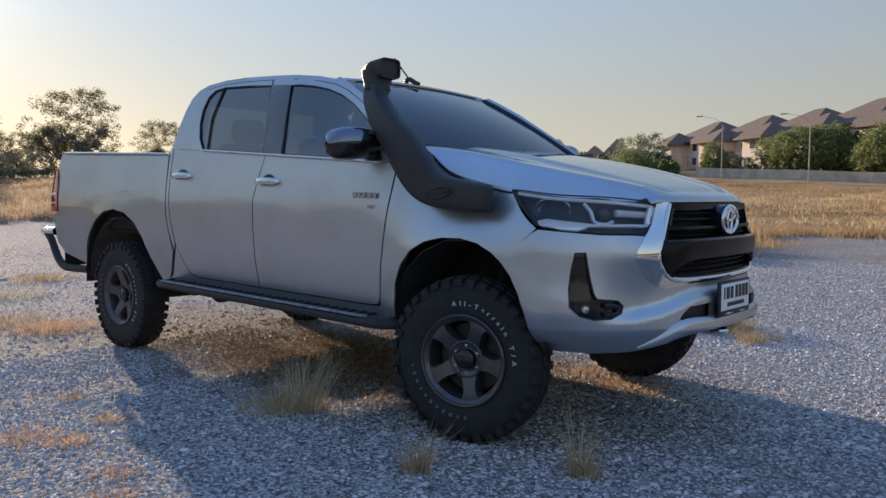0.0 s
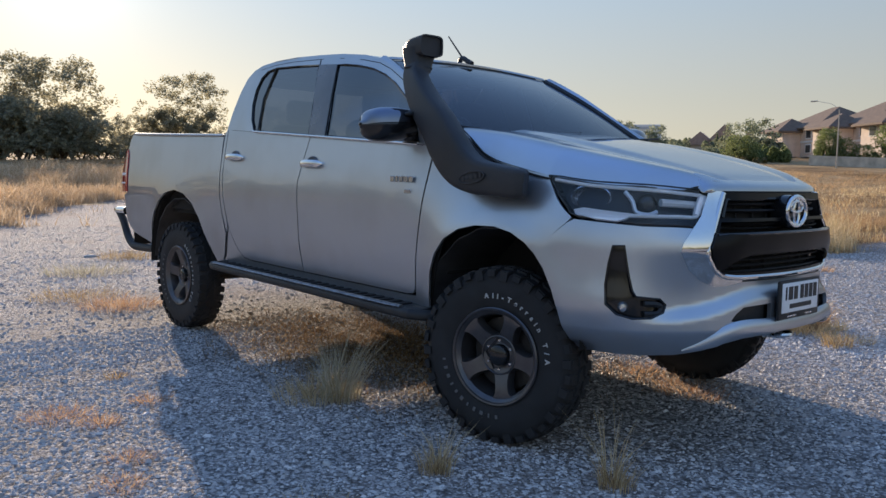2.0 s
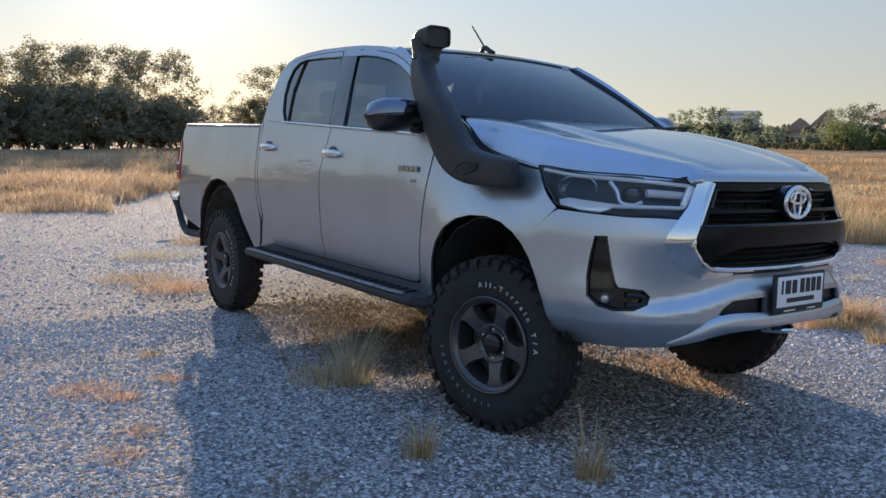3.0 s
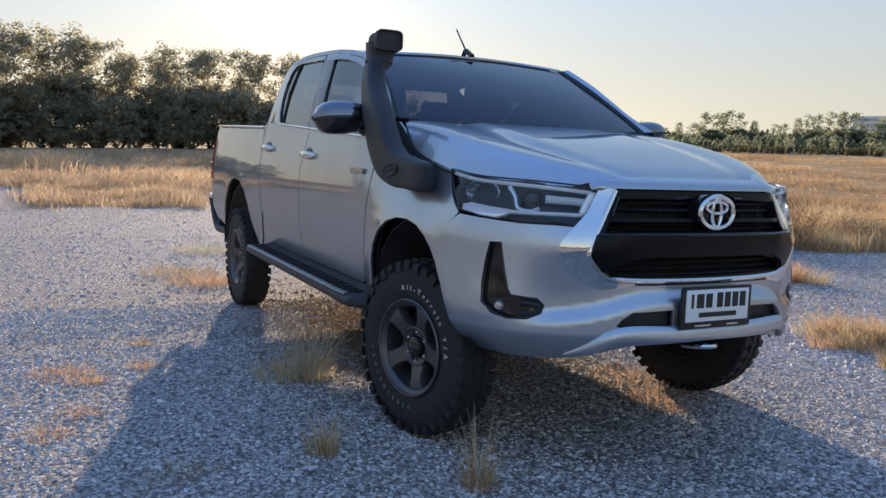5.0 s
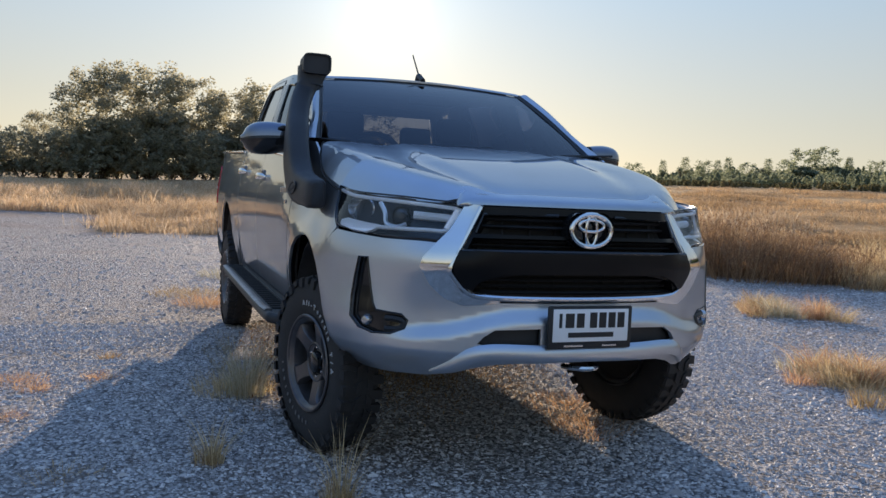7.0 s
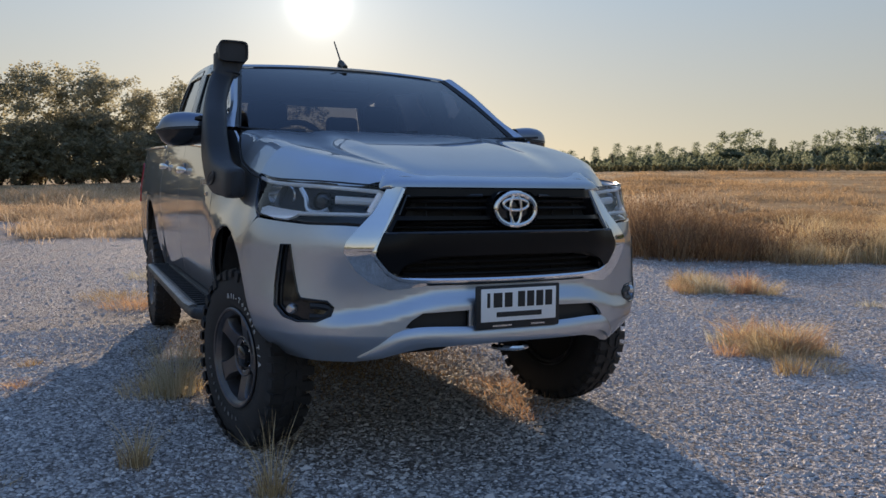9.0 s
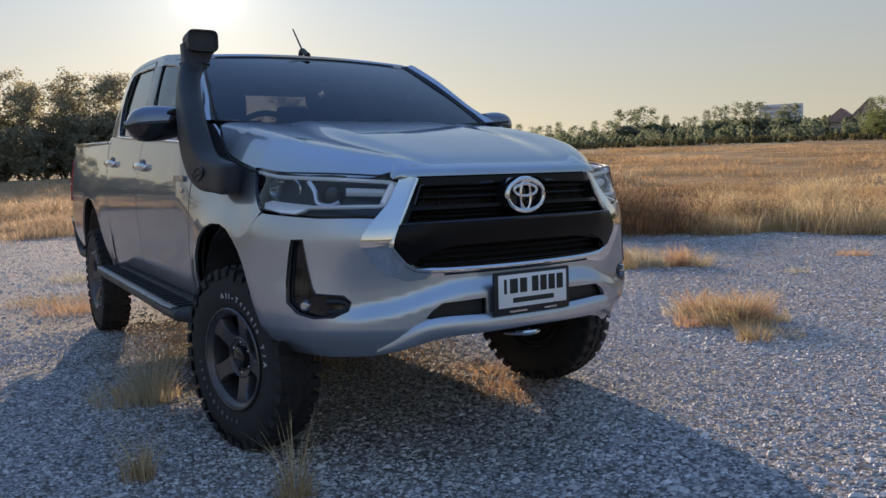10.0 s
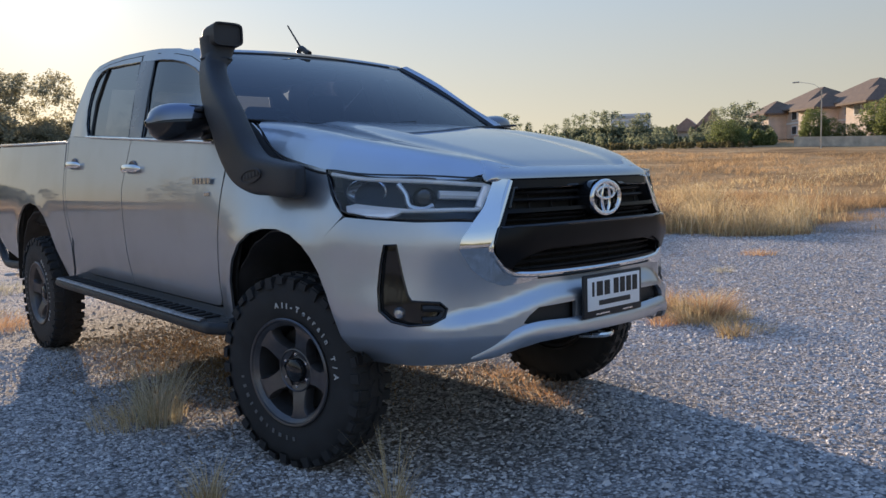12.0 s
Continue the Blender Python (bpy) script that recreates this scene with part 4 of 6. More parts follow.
def nose_moulding():
    """Chrome strip along the bonnet's front edge: a flat front face and a soft upper lip that widens at both ends."""
    bm = bmesh.new()
    rows = []
    for k in range(41):
        y = -0.475 + 0.95 * k / 40
        t = abs(y) / 0.475
        wide = 0.016 + 0.045 * smoothstep(0.70, 0.86, t)
        x = 0.803 - 0.045 * t ** 3
        xb = x - wide - 0.03
        ztop = hood(min(xb, 0.765), y)[2] + 0.004
        e = math.sqrt(max(0.02, 1 - (max(0, t - 0.86) / 0.14) ** 2))
        prof = [(x - 0.02, 1.084), (x + 0.006, 1.085), (x + 0.012, 1.093), (x + 0.008, 1.108), (x - 0.008, 1.121), (xb, ztop), (xb - 0.012, ztop - 0.014)]
        prof = [(x + (px - x) * e, 1.084 + (pz - 1.084) * e) for px, pz in prof]
        rows.append([bm.verts.new((px, y, pz)) for px, pz in prof])
    for r, q in zip(rows, rows[1:]):
        for k in range(6):
            bm.faces.new((r[k], r[k + 1], q[k + 1], q[k]))
    bm.faces.new(rows[0])
    bm.faces.new(rows[-1])
    return bm


part("bonnet_moulding", nose_moulding(), NOSECHROME, truck, "polished chrome strip on the bonnet edge", 50)
gr_back = [(0.0, 0.745), (UY(-0.46), 0.745), (UY(-0.54), 0.82), (UY(-0.56), 0.88), (UY(-0.47), 1.095), (0.0, 1.095)]
sheet("grille_back", [bar_uv(gr_back)], body, CAVITY, truck, step=0.1, thick=0.01, lift=-0.066, flip=True)
midbar = [(0.0, 0.855), (UY(-0.34), 0.853), (UY(-0.415), 0.826), (UY(-0.45), 0.80), (UY(-0.475), 0.80), (UY(-0.505), 0.85), (UY(-0.510), 0.88), (UY(-0.49), 0.93), (0.0, 0.934)]
sheet("grille_centre_bar", [bar_uv(midbar)], body, GRILLEBLACK, truck, "wide gloss black grille bar", step=0.04, thick=0.04, lift=0.012, flip=True)
bevel_line = nose_line([(-0.485, 0.930), (-0.33, 0.933), (-0.16, 0.934), (0, 0.934)], 0.004)
bevel_line += [Vector((p.x, -p.y, p.z)) for p in bevel_line[-2::-1]]
part("grille_bar_bevel", tube(bevel_line, 0.013, 8, flat=(1.0, 0.6)), GLOSSBLACK, truck)
# frame round the louvres, flush with the chrome edge
gf_out = [(0.0, 0.757), (UY(-0.25), 0.760), (UY(-0.40), 0.765), (UY(-0.46), 0.781), (UY(-0.507), 0.835), (UY(-0.517), 0.875), (UY(-0.470), 0.985), (UY(-0.426), 1.088), (0.0, 1.088)]
gf_up = [(0.0, 0.992), (UY(-0.442), 0.992), (UY(-0.415), 1.060), (0.0, 1.066)]
gf_mid = [(0.0, 0.940), (UY(-0.467), 0.938), (UY(-0.45), 0.978), (0.0, 0.980)]
gf_low = [(0.0, 0.778), (UY(-0.445), 0.783), (UY(-0.42), 0.825), (UY(-0.27), 0.850), (0.0, 0.852)]
sheet("grille_frame", [bar_uv(gf_out), bar_uv(gf_up), bar_uv(gf_mid), bar_uv(gf_low)], body, GRILLEBLACK, truck, "gloss black grille frame", step=0.05, thick=0.05, lift=-0.004, flip=True)
for s in (1, -1):
    edge = [(-0.442, 0.994), (-0.415, 1.060), (-0.12, 1.065)]
    line = [Vector((p.x, p.y * s, p.z)) for p in nose_line(edge, -0.002)]
    part("louvre_edge", tube(line, 0.006, 6), GLOSSBLACK, truck)
for z, w, r, dep in ((1.044, 0.43, 0.009, -0.034), (1.018, 0.44, 0.009, -0.034), (0.966, 0.465, 0.008, -0.040), (0.950, 0.47, 0.006, -0.04), (0.83, 0.40, 0.008, -0.04), (0.806, 0.42, 0.008, -0.04), (0.784, 0.43, 0.008, -0.03)):
    line = nose_line([(-w, z), (-w * 0.66, z), (-w * 0.33, z), (0, z)], dep)
    line = line + [Vector((p.x, -p.y, p.z)) for p in line[-2::-1]]
    part("grille_bar", tube(line, r, 8, flat=(1.4, 0.8)), CARBON, truck)
for y in (-0.33, -0.22, -0.11, 0.11, 0.22, 0.33):
    for z0, z1 in ((0.78, 0.85), (0.94, 1.07)):
        part("grille_rib", tube(nose_line([(y, z0), (y, z1)], -0.055), 0.004, 6), CARBON, truck)
part("radiator", block((0.03, 0.80, 0.30), (0.765, 0, 0.92), 0.005), plain("radiator_fins", (0.012, 0.012, 0.012), 0.7), truck)


# maker's oval badge: three plain rings on a round carrier
def ellipse(cx, cy, rx, rz, x, n=28):
    return [Vector((x, cx + rx * math.cos(k * 2 * math.pi / n), cy + rz * math.sin(k * 2 * math.pi / n))) for k in range(n)]


emblem = part("badge_carrier", block((0.04, 0.19, 0.13), (0.872, 0, 1.015), 0.05, 4), GLOSSBLACK, truck)
for rx, rz, cz, r in ((0.083, 0.058, 0.0, 0.0095), (0.052, 0.021, 0.018, 0.0065), (0.023, 0.053, 0.0, 0.0065)):
    part("badge_ring", tube(ellipse(0, 1.015 + cz, rx, rz, 0.902), r, 8, True), CHROME, emblem, "chrome badge ring")

# number plate with plain bars
plate = part("number_plate", block((0.014, 0.352, 0.155), (0.93, 0, 0.668), 0.006), BLACK, truck, "white number plate in a black holder")
part("plate_face", block((0.006, 0.315, 0.118), (0.937, 0, 0.676), 0.002), PLATEWHITE, plate)
for y, w, h, z in ((-0.128, 0.012, 0.052, 0.694), (-0.09, 0.036, 0.052, 0.694), (-0.046, 0.032, 0.052, 0.694), (0.008, 0.030, 0.056, 0.695), (0.047, 0.030, 0.056, 0.695), (0.086, 0.030, 0.056, 0.695), (0.125, 0.030, 0.056, 0.695), (0.0, 0.19, 0.018, 0.642)):
    part("plate_bar", block((0.003, w, h), (0.9405, y, z), 0.001, 1), BLACK, plate)
for y, w in ((-0.07, 0.08), (0.08, 0.06)):
    part("holder_bar", block((0.002, w, 0.006), (0.938, y, 0.602), 0), SATIN, plate)
part("tow_hook", tube(smooth_line([(0.80, -0.03, 0.50), (0.86, -0.02, 0.505), (0.885, 0.03, 0.505), (0.86, 0.08, 0.505), (0.80, 0.09, 0.50)], 4), 0.011, 8), CHROME, truck, "bright metal tow hook")

# ---- fittings on the flank ----
# silver cup behind each handle, its shade put into the dark grey
CUPSHADE = plain("shaded_silver_cup", (0.16, 0.165, 0.175), 0.3, 0.7)


def handle():
    return tube(smooth_line([(-0.105, 0, 0), (-0.07, -0.026, 0.004), (0.0, -0.034, 0.006), (0.07, -0.026, 0.004), (0.105, 0, 0)], 5), [0.004, 0.008, 0.011, 0.014] + [0.016] * 13 + [0.014, 0.011, 0.008, 0.004], 10, flat=(0.6, 1.2))


for hx, hz in ((-1.415, 1.186), (-2.335, 1.229)):
    y0 = body(UX(hx), hz)[1]
    for s in (1, -1):
        bm = lathe([(0.0, -0.001), (0.044, -0.0015), (0.049, -0.0035), (0.053, 0.003)], seg=28)
        bmesh.ops.scale(bm, vec=(1.15, 1, 0.85), verts=bm.verts)
        bmesh.ops.translate(bm, vec=(hx + 0.0, y0, hz), verts=bm.verts)
        hb = handle()
        bmesh.ops.translate(hb, vec=(hx, y0, hz), verts=hb.verts)
        if s < 0:
            bmesh.ops.scale(bm, vec=(1, -1, 1), verts=bm.verts)
            bmesh.ops.scale(hb, vec=(1, -1, 1), verts=hb.verts)
        dh = part("door_handle", hb, CHROME, truck, "chrome pull door handle")
        part("handle_cup", bm, CUPSHADE, dh)
# model script on the door drawn as plain bars
y0 = body(UX(-0.6), 1.11)[1]
for k, (dx, w) in enumerate(((-0.078, 0.026), (-0.044, 0.018), (-0.012, 0.026), (0.026, 0.030), (0.064, 0.030))):
    part("badge_bar", block((w, 0.006, 0.028), (-0.60 - dx * -1, y0 - 0.004, 1.117), 0.002, 1), SATIN, truck)
part("badge_bar", block((0.05, 0.005, 0.018), (-0.56, y0 - 0.004, 1.06), 0.002, 1), SATIN, truck)


def mirror_shell(z0, z1, grow=0.0):
    bm = bmesh.new()
    n, m = 20, 14
    rows = []
    for i in range(n + 1):
        t = i / n
        y = -0.845 - 0.240 * t
        k = max(0.02, 1 - abs(2 * t - 0.92) ** 3.2) ** 0.5 if t > 0.46 else 1 - 0.22 * ((0.46 - t) / 0.46) ** 1.5
        zc = 1.368 - 0.012 * t
        xc = -0.585 - 0.055 * t
        rz, rx = 0.078 * k + grow, 0.085 * k + grow
        row = []
        for j in range(m + 1):
            a = math.pi * (z0 + (z1 - z0) * j / m)
            ca, sa = math.cos(a), math.sin(a)
            row.append(bm.verts.new((xc + rx * math.copysign(abs(ca) ** 0.75, ca), y, zc + rz * math.copysign(abs(sa) ** 0.75, sa))))
        rows.append(row)
    for r, q in zip(rows, rows[1:]):
        for j in range(m):
            bm.faces.new((r[j], r[j + 1], q[j + 1], q[j]))
    bm.faces.new(rows[0])
    bm.faces.new(rows[-1])
    return bm


for s in (1, -1):
    bm, cap = mirror_shell(0, 2), mirror_shell(0.02, 0.98, 0.004)
    arm = block((0.07, 0.10, 0.05), (-0.575, -0.82, 1.315), 0.018, 3)
    foot = block((0.12, 0.03, 0.12), (-0.55, -0.815, 1.315), 0.012, 2)
    eyebrow = tube([(-0.518, -0.87, 1.41), (-0.512, -0.895, 1.414), (-0.52, -0.92, 1.41)], [0.006, 0.012, 0.006], 8)
    for b in (bm, cap, arm, foot, eyebrow):
        if s < 0:
            bmesh.ops.scale(b, vec=(1, -1, 1), verts=b.verts)
    mir = part("door_mirror", bm, GLOSSBLACK, truck, "door mirror with a chrome upper shell", 60)
    part("mirror_cap", cap, DARKCHROME, mir, "chrome mirror cap", 60)
    part("mirror_arm", join(arm, foot), BLACK, mir)
    if s > 0:
        part("mirror_camera", eyebrow, BLACK, mir)

# side steps
for s in (1, -1):
    def stepped(bm, s=s):
        if s < 0:
            bmesh.ops.scale(bm, vec=(1, -1, 1), verts=bm.verts)
        return bm
    rail = stepped(tube(smooth_line([(-2.52, -0.80, 0.548), (-2.47, -0.90, 0.548), (-2.40, -0.945, 0.547), (-1.4, -0.95, 0.53), (-0.55, -0.95, 0.512), (-0.42, -0.93, 0.508), (-0.35, -0.86, 0.505)], 5), 0.026, 10, flat=(0.9, 1.0)))
    sb = part("side_step", rail, BLACK, truck, "black running board with a bright edge")
    part("step_board", stepped(block((2.02, 0.12, 0.03), (-1.42, -0.875, 0.533), 0.008, 2, Matrix.Rotation(radians(0.95), 4, "Y"))), BLACK, sb)
    part("step_trim", stepped(tube([(-2.42, -0.952, 0.571), (-1.4, -0.957, 0.554), (-0.62, -0.957, 0.540), (-0.5, -0.945, 0.536)], 0.013, 8, flat=(1.5, 0.6))), STEPEDGE, sb, "worn grey metal edge")
    for k in range(26):
        x = -2.36 + k * 0.072
        part("step_tread", stepped(block((0.03, 0.08, 0.008), (x, -0.88, 0.5525 - 0.0168 * (x + 1.42)), 0.003, 1)), RUBBER, sb)
    for x in (-2.2, -1.4, -0.65):
        part("step_bracket", stepped(block((0.05, 0.32, 0.04), (x, -0.72, 0.51), 0.006, 1)), CAVITY, sb)

# antenna on the roof's front edge
part("antenna", join(tube([(-1.13, 0, 1.805), (-1.27, 0.0, 1.955)], [0.0055, 0.004], 8), tube(smooth_line([(-1.06, 0, 1.778), (-1.10, 0, 1.797), (-1.135, 0, 1.815), (-1.16, 0, 1.81), (-1.17, 0, 1.79)], 4), 0.015, 8)), BLACK, truck, "short black stub antenna")

# snorkel
SN = [((0.196, -0.866, 1.104), 0.046, 0.026), ((0.182, -0.87, 1.105), 0.058, 0.040), ((0.14, -0.872, 1.108), 0.063, 0.045), ((0.05, -0.874, 1.118), 0.066, 0.046), ((-0.08, -0.876, 1.135), 0.076, 0.05), ((-0.19, -0.876, 1.185), 0.092, 0.052), ((-0.275, -0.874, 1.27), 0.095, 0.052),
      ((-0.35, -0.862, 1.35), 0.088, 0.052), ((-0.45, -0.842, 1.432), 0.078, 0.052), ((-0.545, -0.815, 1.52), 0.068, 0.05), ((-0.61, -0.785, 1.59), 0.058, 0.05), ((-0.625, -0.765, 1.635), 0.058, 0.05)]


def snorkel_body():
    pts = smooth_line([p for p, _, _ in SN], 6)
    hw = [x for x in smooth_line([(w, d, 0) for _, w, d in SN], 6)]
    bm = bmesh.new()
    rings = []
    for i, p in enumerate(pts):
        d = (pts[min(i + 1, len(pts) - 1)] - pts[max(i - 1, 0)]).normalized()
        out = Vector((0, -1, 0))
        wdir = d.cross(out).normalized()
        out = wdir.cross(d).normalized()
        ring = []
        for k in range(20):
            a = 2 * math.pi * k / 20
            ca, sa = math.cos(a), math.sin(a)
            ring.append(bm.verts.new(p + wdir * hw[i].x * math.copysign(abs(ca) ** 0.45, ca) + out * hw[i].y * math.copysign(abs(sa) ** 0.5, sa)))
        rings.append(ring)
    for r, q in zip(rings, rings[1:]):
        for k in range(20):
            bm.faces.new((r[k], r[(k + 1) % 20], q[(k + 1) % 20], q[k]))
    bm.faces.new(rings[0])
    bm.faces.new(rings[-1])
    return bm


sn = part("snorkel", snorkel_body(), SNORKEL, truck, "black moulded air snorkel running up the pillar", 50)
head_path = [((-0.625, -0.762, 1.62), 0.052, 0.058), ((-0.64, -0.748, 1.66), 0.056, 0.062), ((-0.652, -0.735, 1.70), 0.062, 0.072), ((-0.655, -0.728, 1.735), 0.068, 0.078)]


def snorkel_head():
    """Ram head: a rounded elbow that opens forwards in a rectangular mouth."""
    bm = bmesh.new()
    rings = []
    for c, rx, ry in head_path:
        rings.append([bm.verts.new((c[0] + rx * math.copysign(abs(math.cos(a)) ** 0.6, math.cos(a)), c[1] + ry * math.copysign(abs(math.sin(a)) ** 0.6, math.sin(a)), c[2])) for a in (2 * math.pi * k / 20 for k in range(20))])
    for r, q in zip(rings, rings[1:]):
        for k in range(20):
            bm.faces.new((r[k], r[(k + 1) % 20], q[(k + 1) % 20], q[k]))
    bm.faces.new(rings[0][::-1])
    bm.faces.new(rings[-1])
    shell = bmesh.new()
    rows = []
    for k in range(9):
        t = k / 8
        x = -0.728 + 0.166 * t
        rz = 0.049 * min(1, (0.30 + 1.6 * t) ** 0.5)
        ry = 0.070 * min(1, (0.45 + 1.4 * t) ** 0.5)
        zc = 1.737 - 0.012 * (1 - t) + 0.004 * t
        rows.append([shell.verts.new((x, -0.728 + ry * math.copysign(abs(math.cos(a)) ** 0.4, math.cos(a)), zc + rz * math.copysign(abs(math.sin(a)) ** 0.4, math.sin(a)))) for a in (2 * math.pi * j / 28 for j in range(28))])
    for r, q in zip(rows, rows[1:]):
        for j in range(28):
            shell.faces.new((r[j], r[(j + 1) % 28], q[(j + 1) % 28], q[j]))
    shell.faces.new(rows[0])
    inner_row = [shell.verts.new((v.co.x - 0.0, -0.728 + (v.co.y + 0.728) * 0.9, 1.741 + (v.co.z - 1.741) * 0.86)) for v in rows[-1]]
    deep = [shell.verts.new((v.co.x - 0.012, v.co.y, v.co.z)) for v in inner_row]
    for j in range(28):
        shell.faces.new((rows[-1][j], rows[-1][(j + 1) % 28], inner_row[(j + 1) % 28], inner_row[j]))
        shell.faces.new((inner_row[j], inner_row[(j + 1) % 28], deep[(j + 1) % 28], deep[j]))
    shell.faces.new(deep)
    return join(bm, shell)


part("snorkel_head", snorkel_head(), SNORKEL, sn, "forward-facing rectangular ram head", 45)
part("snorkel_clamp", tube([(-0.632 + 0.06 * math.cos(a), -0.755 + 0.064 * math.sin(a), 1.64) for a in (2 * math.pi * k / 24 for k in range(24))], 0.007, 6, True), BLACK, sn)
part("snorkel_emblem", tube([(-0.06 + 0.075 * math.cos(a), -0.9265, 1.128 + 0.024 * math.sin(a) + 0.01 * math.cos(a)) for a in (2 * math.pi * k / 24 for k in range(24))], 0.004, 6, True), SNORKEL, sn)
for k in range(5):
    part("emblem_bar", block((0.018, 0.008, 0.022), (-0.11 + k * 0.025, -0.925, 1.124 + 0.004 * k), 0.003, 1), SNORKEL, sn)

# rear tube bumper
rb = part("rear_bumper", tube(smooth_line([(-4.42, 0.80, 0.82), (-4.62, 0.80, 0.815), (-4.72, 0.765, 0.81), (-4.75, 0.64, 0.81), (-4.755, 0.0, 0.81), (-4.75, -0.64, 0.81), (-4.72, -0.765, 0.81), (-4.62, -0.80, 0.815), (-4.42, -0.80, 0.82)], 6), 0.032, 12), CHROME, truck, "chrome tube rear bumper on black stays")
both("bumper_stay", lambda: tube(smooth_line([(-4.60, -0.80, 0.80), (-4.51, -0.80, 0.735), (-4.41, -0.80, 0.62), (-4.30, -0.80, 0.555), (-4.18, -0.80, 0.54), (-3.85, -0.78, 0.545)], 5), 0.03, 10), BLACK, rb)

# unseen plate added below the tail to stop sun and fill the cast shadow
part("rear_valance", block((0.03, 1.585, 0.20), (-4.28, 0, 0.65), 0.01), CAVITY, truck)

# underbody, wheel wells, axles
for y in (-0.42, 0.42):
    part("chassis_rail", block((4.5, 0.09, 0.16), (-1.85, y, 0.58), 0.01), CAVITY, truck)
part("underbody", block((3.0, 1.40, 0.05), (-1.35, 0, 0.62), 0.01), CAVITY, truck)
# unseen tank-like block, placed to keep low sun off the ground beneath
part("fuel_tank", block((1.3, 0.64, 0.32), (-1.8, 0.42, 0.45), 0.05, 3), CAVITY, truck)
part("gearbox", block((1.5, 0.40, 0.26), (-0.75, 0, 0.45), 0.06, 3), CAVITY, truck)
part("rear_axle", join(tube([(-3.2, -0.66, 0.405), (-3.2, 0.66, 0.405)], 0.05, 12), tube([(-3.2, -0.05, 0.405), (-3.2, 0.22, 0.405)], [0.13, 0.13], 16)), CAVITY, truck)
part("front_crossmember", join(block((0.2, 0.9, 0.10), (0.0, 0, 0.46), 0.02), tube([(0, -0.66, 0.40), (0, 0.66, 0.40)], 0.03, 10)), CAVITY, truck)
part("front_lower_cover", block((0.4, 1.0, 0.03), (0.20, 0, 0.56), 0.01), CAVITY, truck)
part("exhaust", tube(smooth_line([(-1.0, 0.35, 0.5), (-2.4, 0.4, 0.5), (-3.0, 0.35, 0.62), (-3.7, 0.4, 0.55), (-4.2, 0.45, 0.52)], 5), 0.032, 10), plain("exhaust_steel", (0.25, 0.22, 0.2), 0.5, 0.8), truck)


def well(cx, r, width, rim=0.79):
    bm = bmesh.new()
    rows = []
    for k in range(17):
        a = math.pi * (-0.02 + 1.04 * k / 16)
        x, z = cx + r * math.cos(a), 0.50 + (r + 0.02) * math.sin(a)
        rows.append([bm.verts.new((x, y, z)) for y in (-rim, -0.79 + width)])
    for p, q in zip(rows, rows[1:]):
        bm.faces.new((p[0], p[1], q[1], q[0]))
    bm.faces.new([p[1] for p in rows])
    return bm


both("wheel_well", lambda: well(-0.02, 0.455, 0.36), CAVITY, truck)
both("wheel_well", lambda: well(-3.21, 0.53, 0.36, 0.85), CAVITY, truck)
both("shock_absorber", lambda: tube([(0.03, -0.56, 0.45), (0.0, -0.5, 0.95)], 0.035, 12), CAVITY, truck)

# ---- wheels ----
R_TYRE, W_TYRE, WHEEL_SIZE = 0.397, 0.186, 0.950


def letters(text, size):
    cu = bpy.data.curves.new("lettering", "FONT")
    cu.body, cu.size, cu.extrude, cu.offset, cu.align_x = text, size, 0.0015, 0.0011, "CENTER"
    tmp = new("lettering", cu)
    me = bpy.data.meshes.new_from_object(tmp.evaluated_get(bpy.context.evaluated_depsgraph_get()))
    bpy.data.objects.remove(tmp)
    return me


def tyre_body():
    h = W_TYRE / 2
    prof = [(0.206, -h + 0.03), (0.212, -h + 0.016), (0.235, -h + 0.006), (0.29, -h), (0.33, -h + 0.002), (0.354, -h + 0.009), (0.369, -h + 0.017), (0.379, -h + 0.032), (0.387, -h + 0.06), (0.390, 0.0)]
    prof += [(r, -y) for r, y in prof[-2::-1]]
    return lathe(prof, seg=72)


def tread_blocks():
    """Staggered lugs: two shoulder rows that wrap onto the sidewall and three inner rows."""
    rnd = random.Random(4)
    h = W_TYRE / 2
    verts, faces = [], []

    def lug(a0, a1, y0, y1, r0, r1, skew=0.0, wrap=0.0):
        k = len(verts)
        for r in (r0, r1):
            e = 0.004 if r == r1 else 0.0
            for a, y in ((a0 + e, y0 + e * 0.6), (a1 - e, y0 + e * 0.6), (a1 - e + skew, y1 - e * 0.6), (a0 + e + skew, y1 - e * 0.6)):
                verts.append((r * math.cos(a), y, r * math.sin(a)))
        faces.extend([(k + i for i in f) for f in ((4, 5, 6, 7), (0, 1, 5, 4), (1, 2, 6, 5), (2, 3, 7, 6), (3, 0, 4, 7))])

    n = 36
    st = 2 * math.pi / n
    for i in range(n):
        a = i * st
        long = 0.0 if i % 2 else 0.016
        for s in (-1, 1):
            o = 0.0 if s < 0 else st / 2
            lug(a + o, a + o + st * 0.66, s * (h - 0.005 + 0.0), s * (h - 0.056), 0.374, R_TYRE - 0.009, 0.02 * s)
            lug(a + o, a + o + st * 0.60, s * (h + 0.003), s * (h - 0.024), 0.358 - long, 0.3825)
        lug(a + st * 0.1, a + st * 0.75, -0.04, -0.012, 0.382, R_TYRE, 0.05)
        lug(a + st * 0.4, a + st * 1.05, 0.010, 0.04, 0.382, R_TYRE, -0.05)
    return verts, [tuple(f) for f in faces]


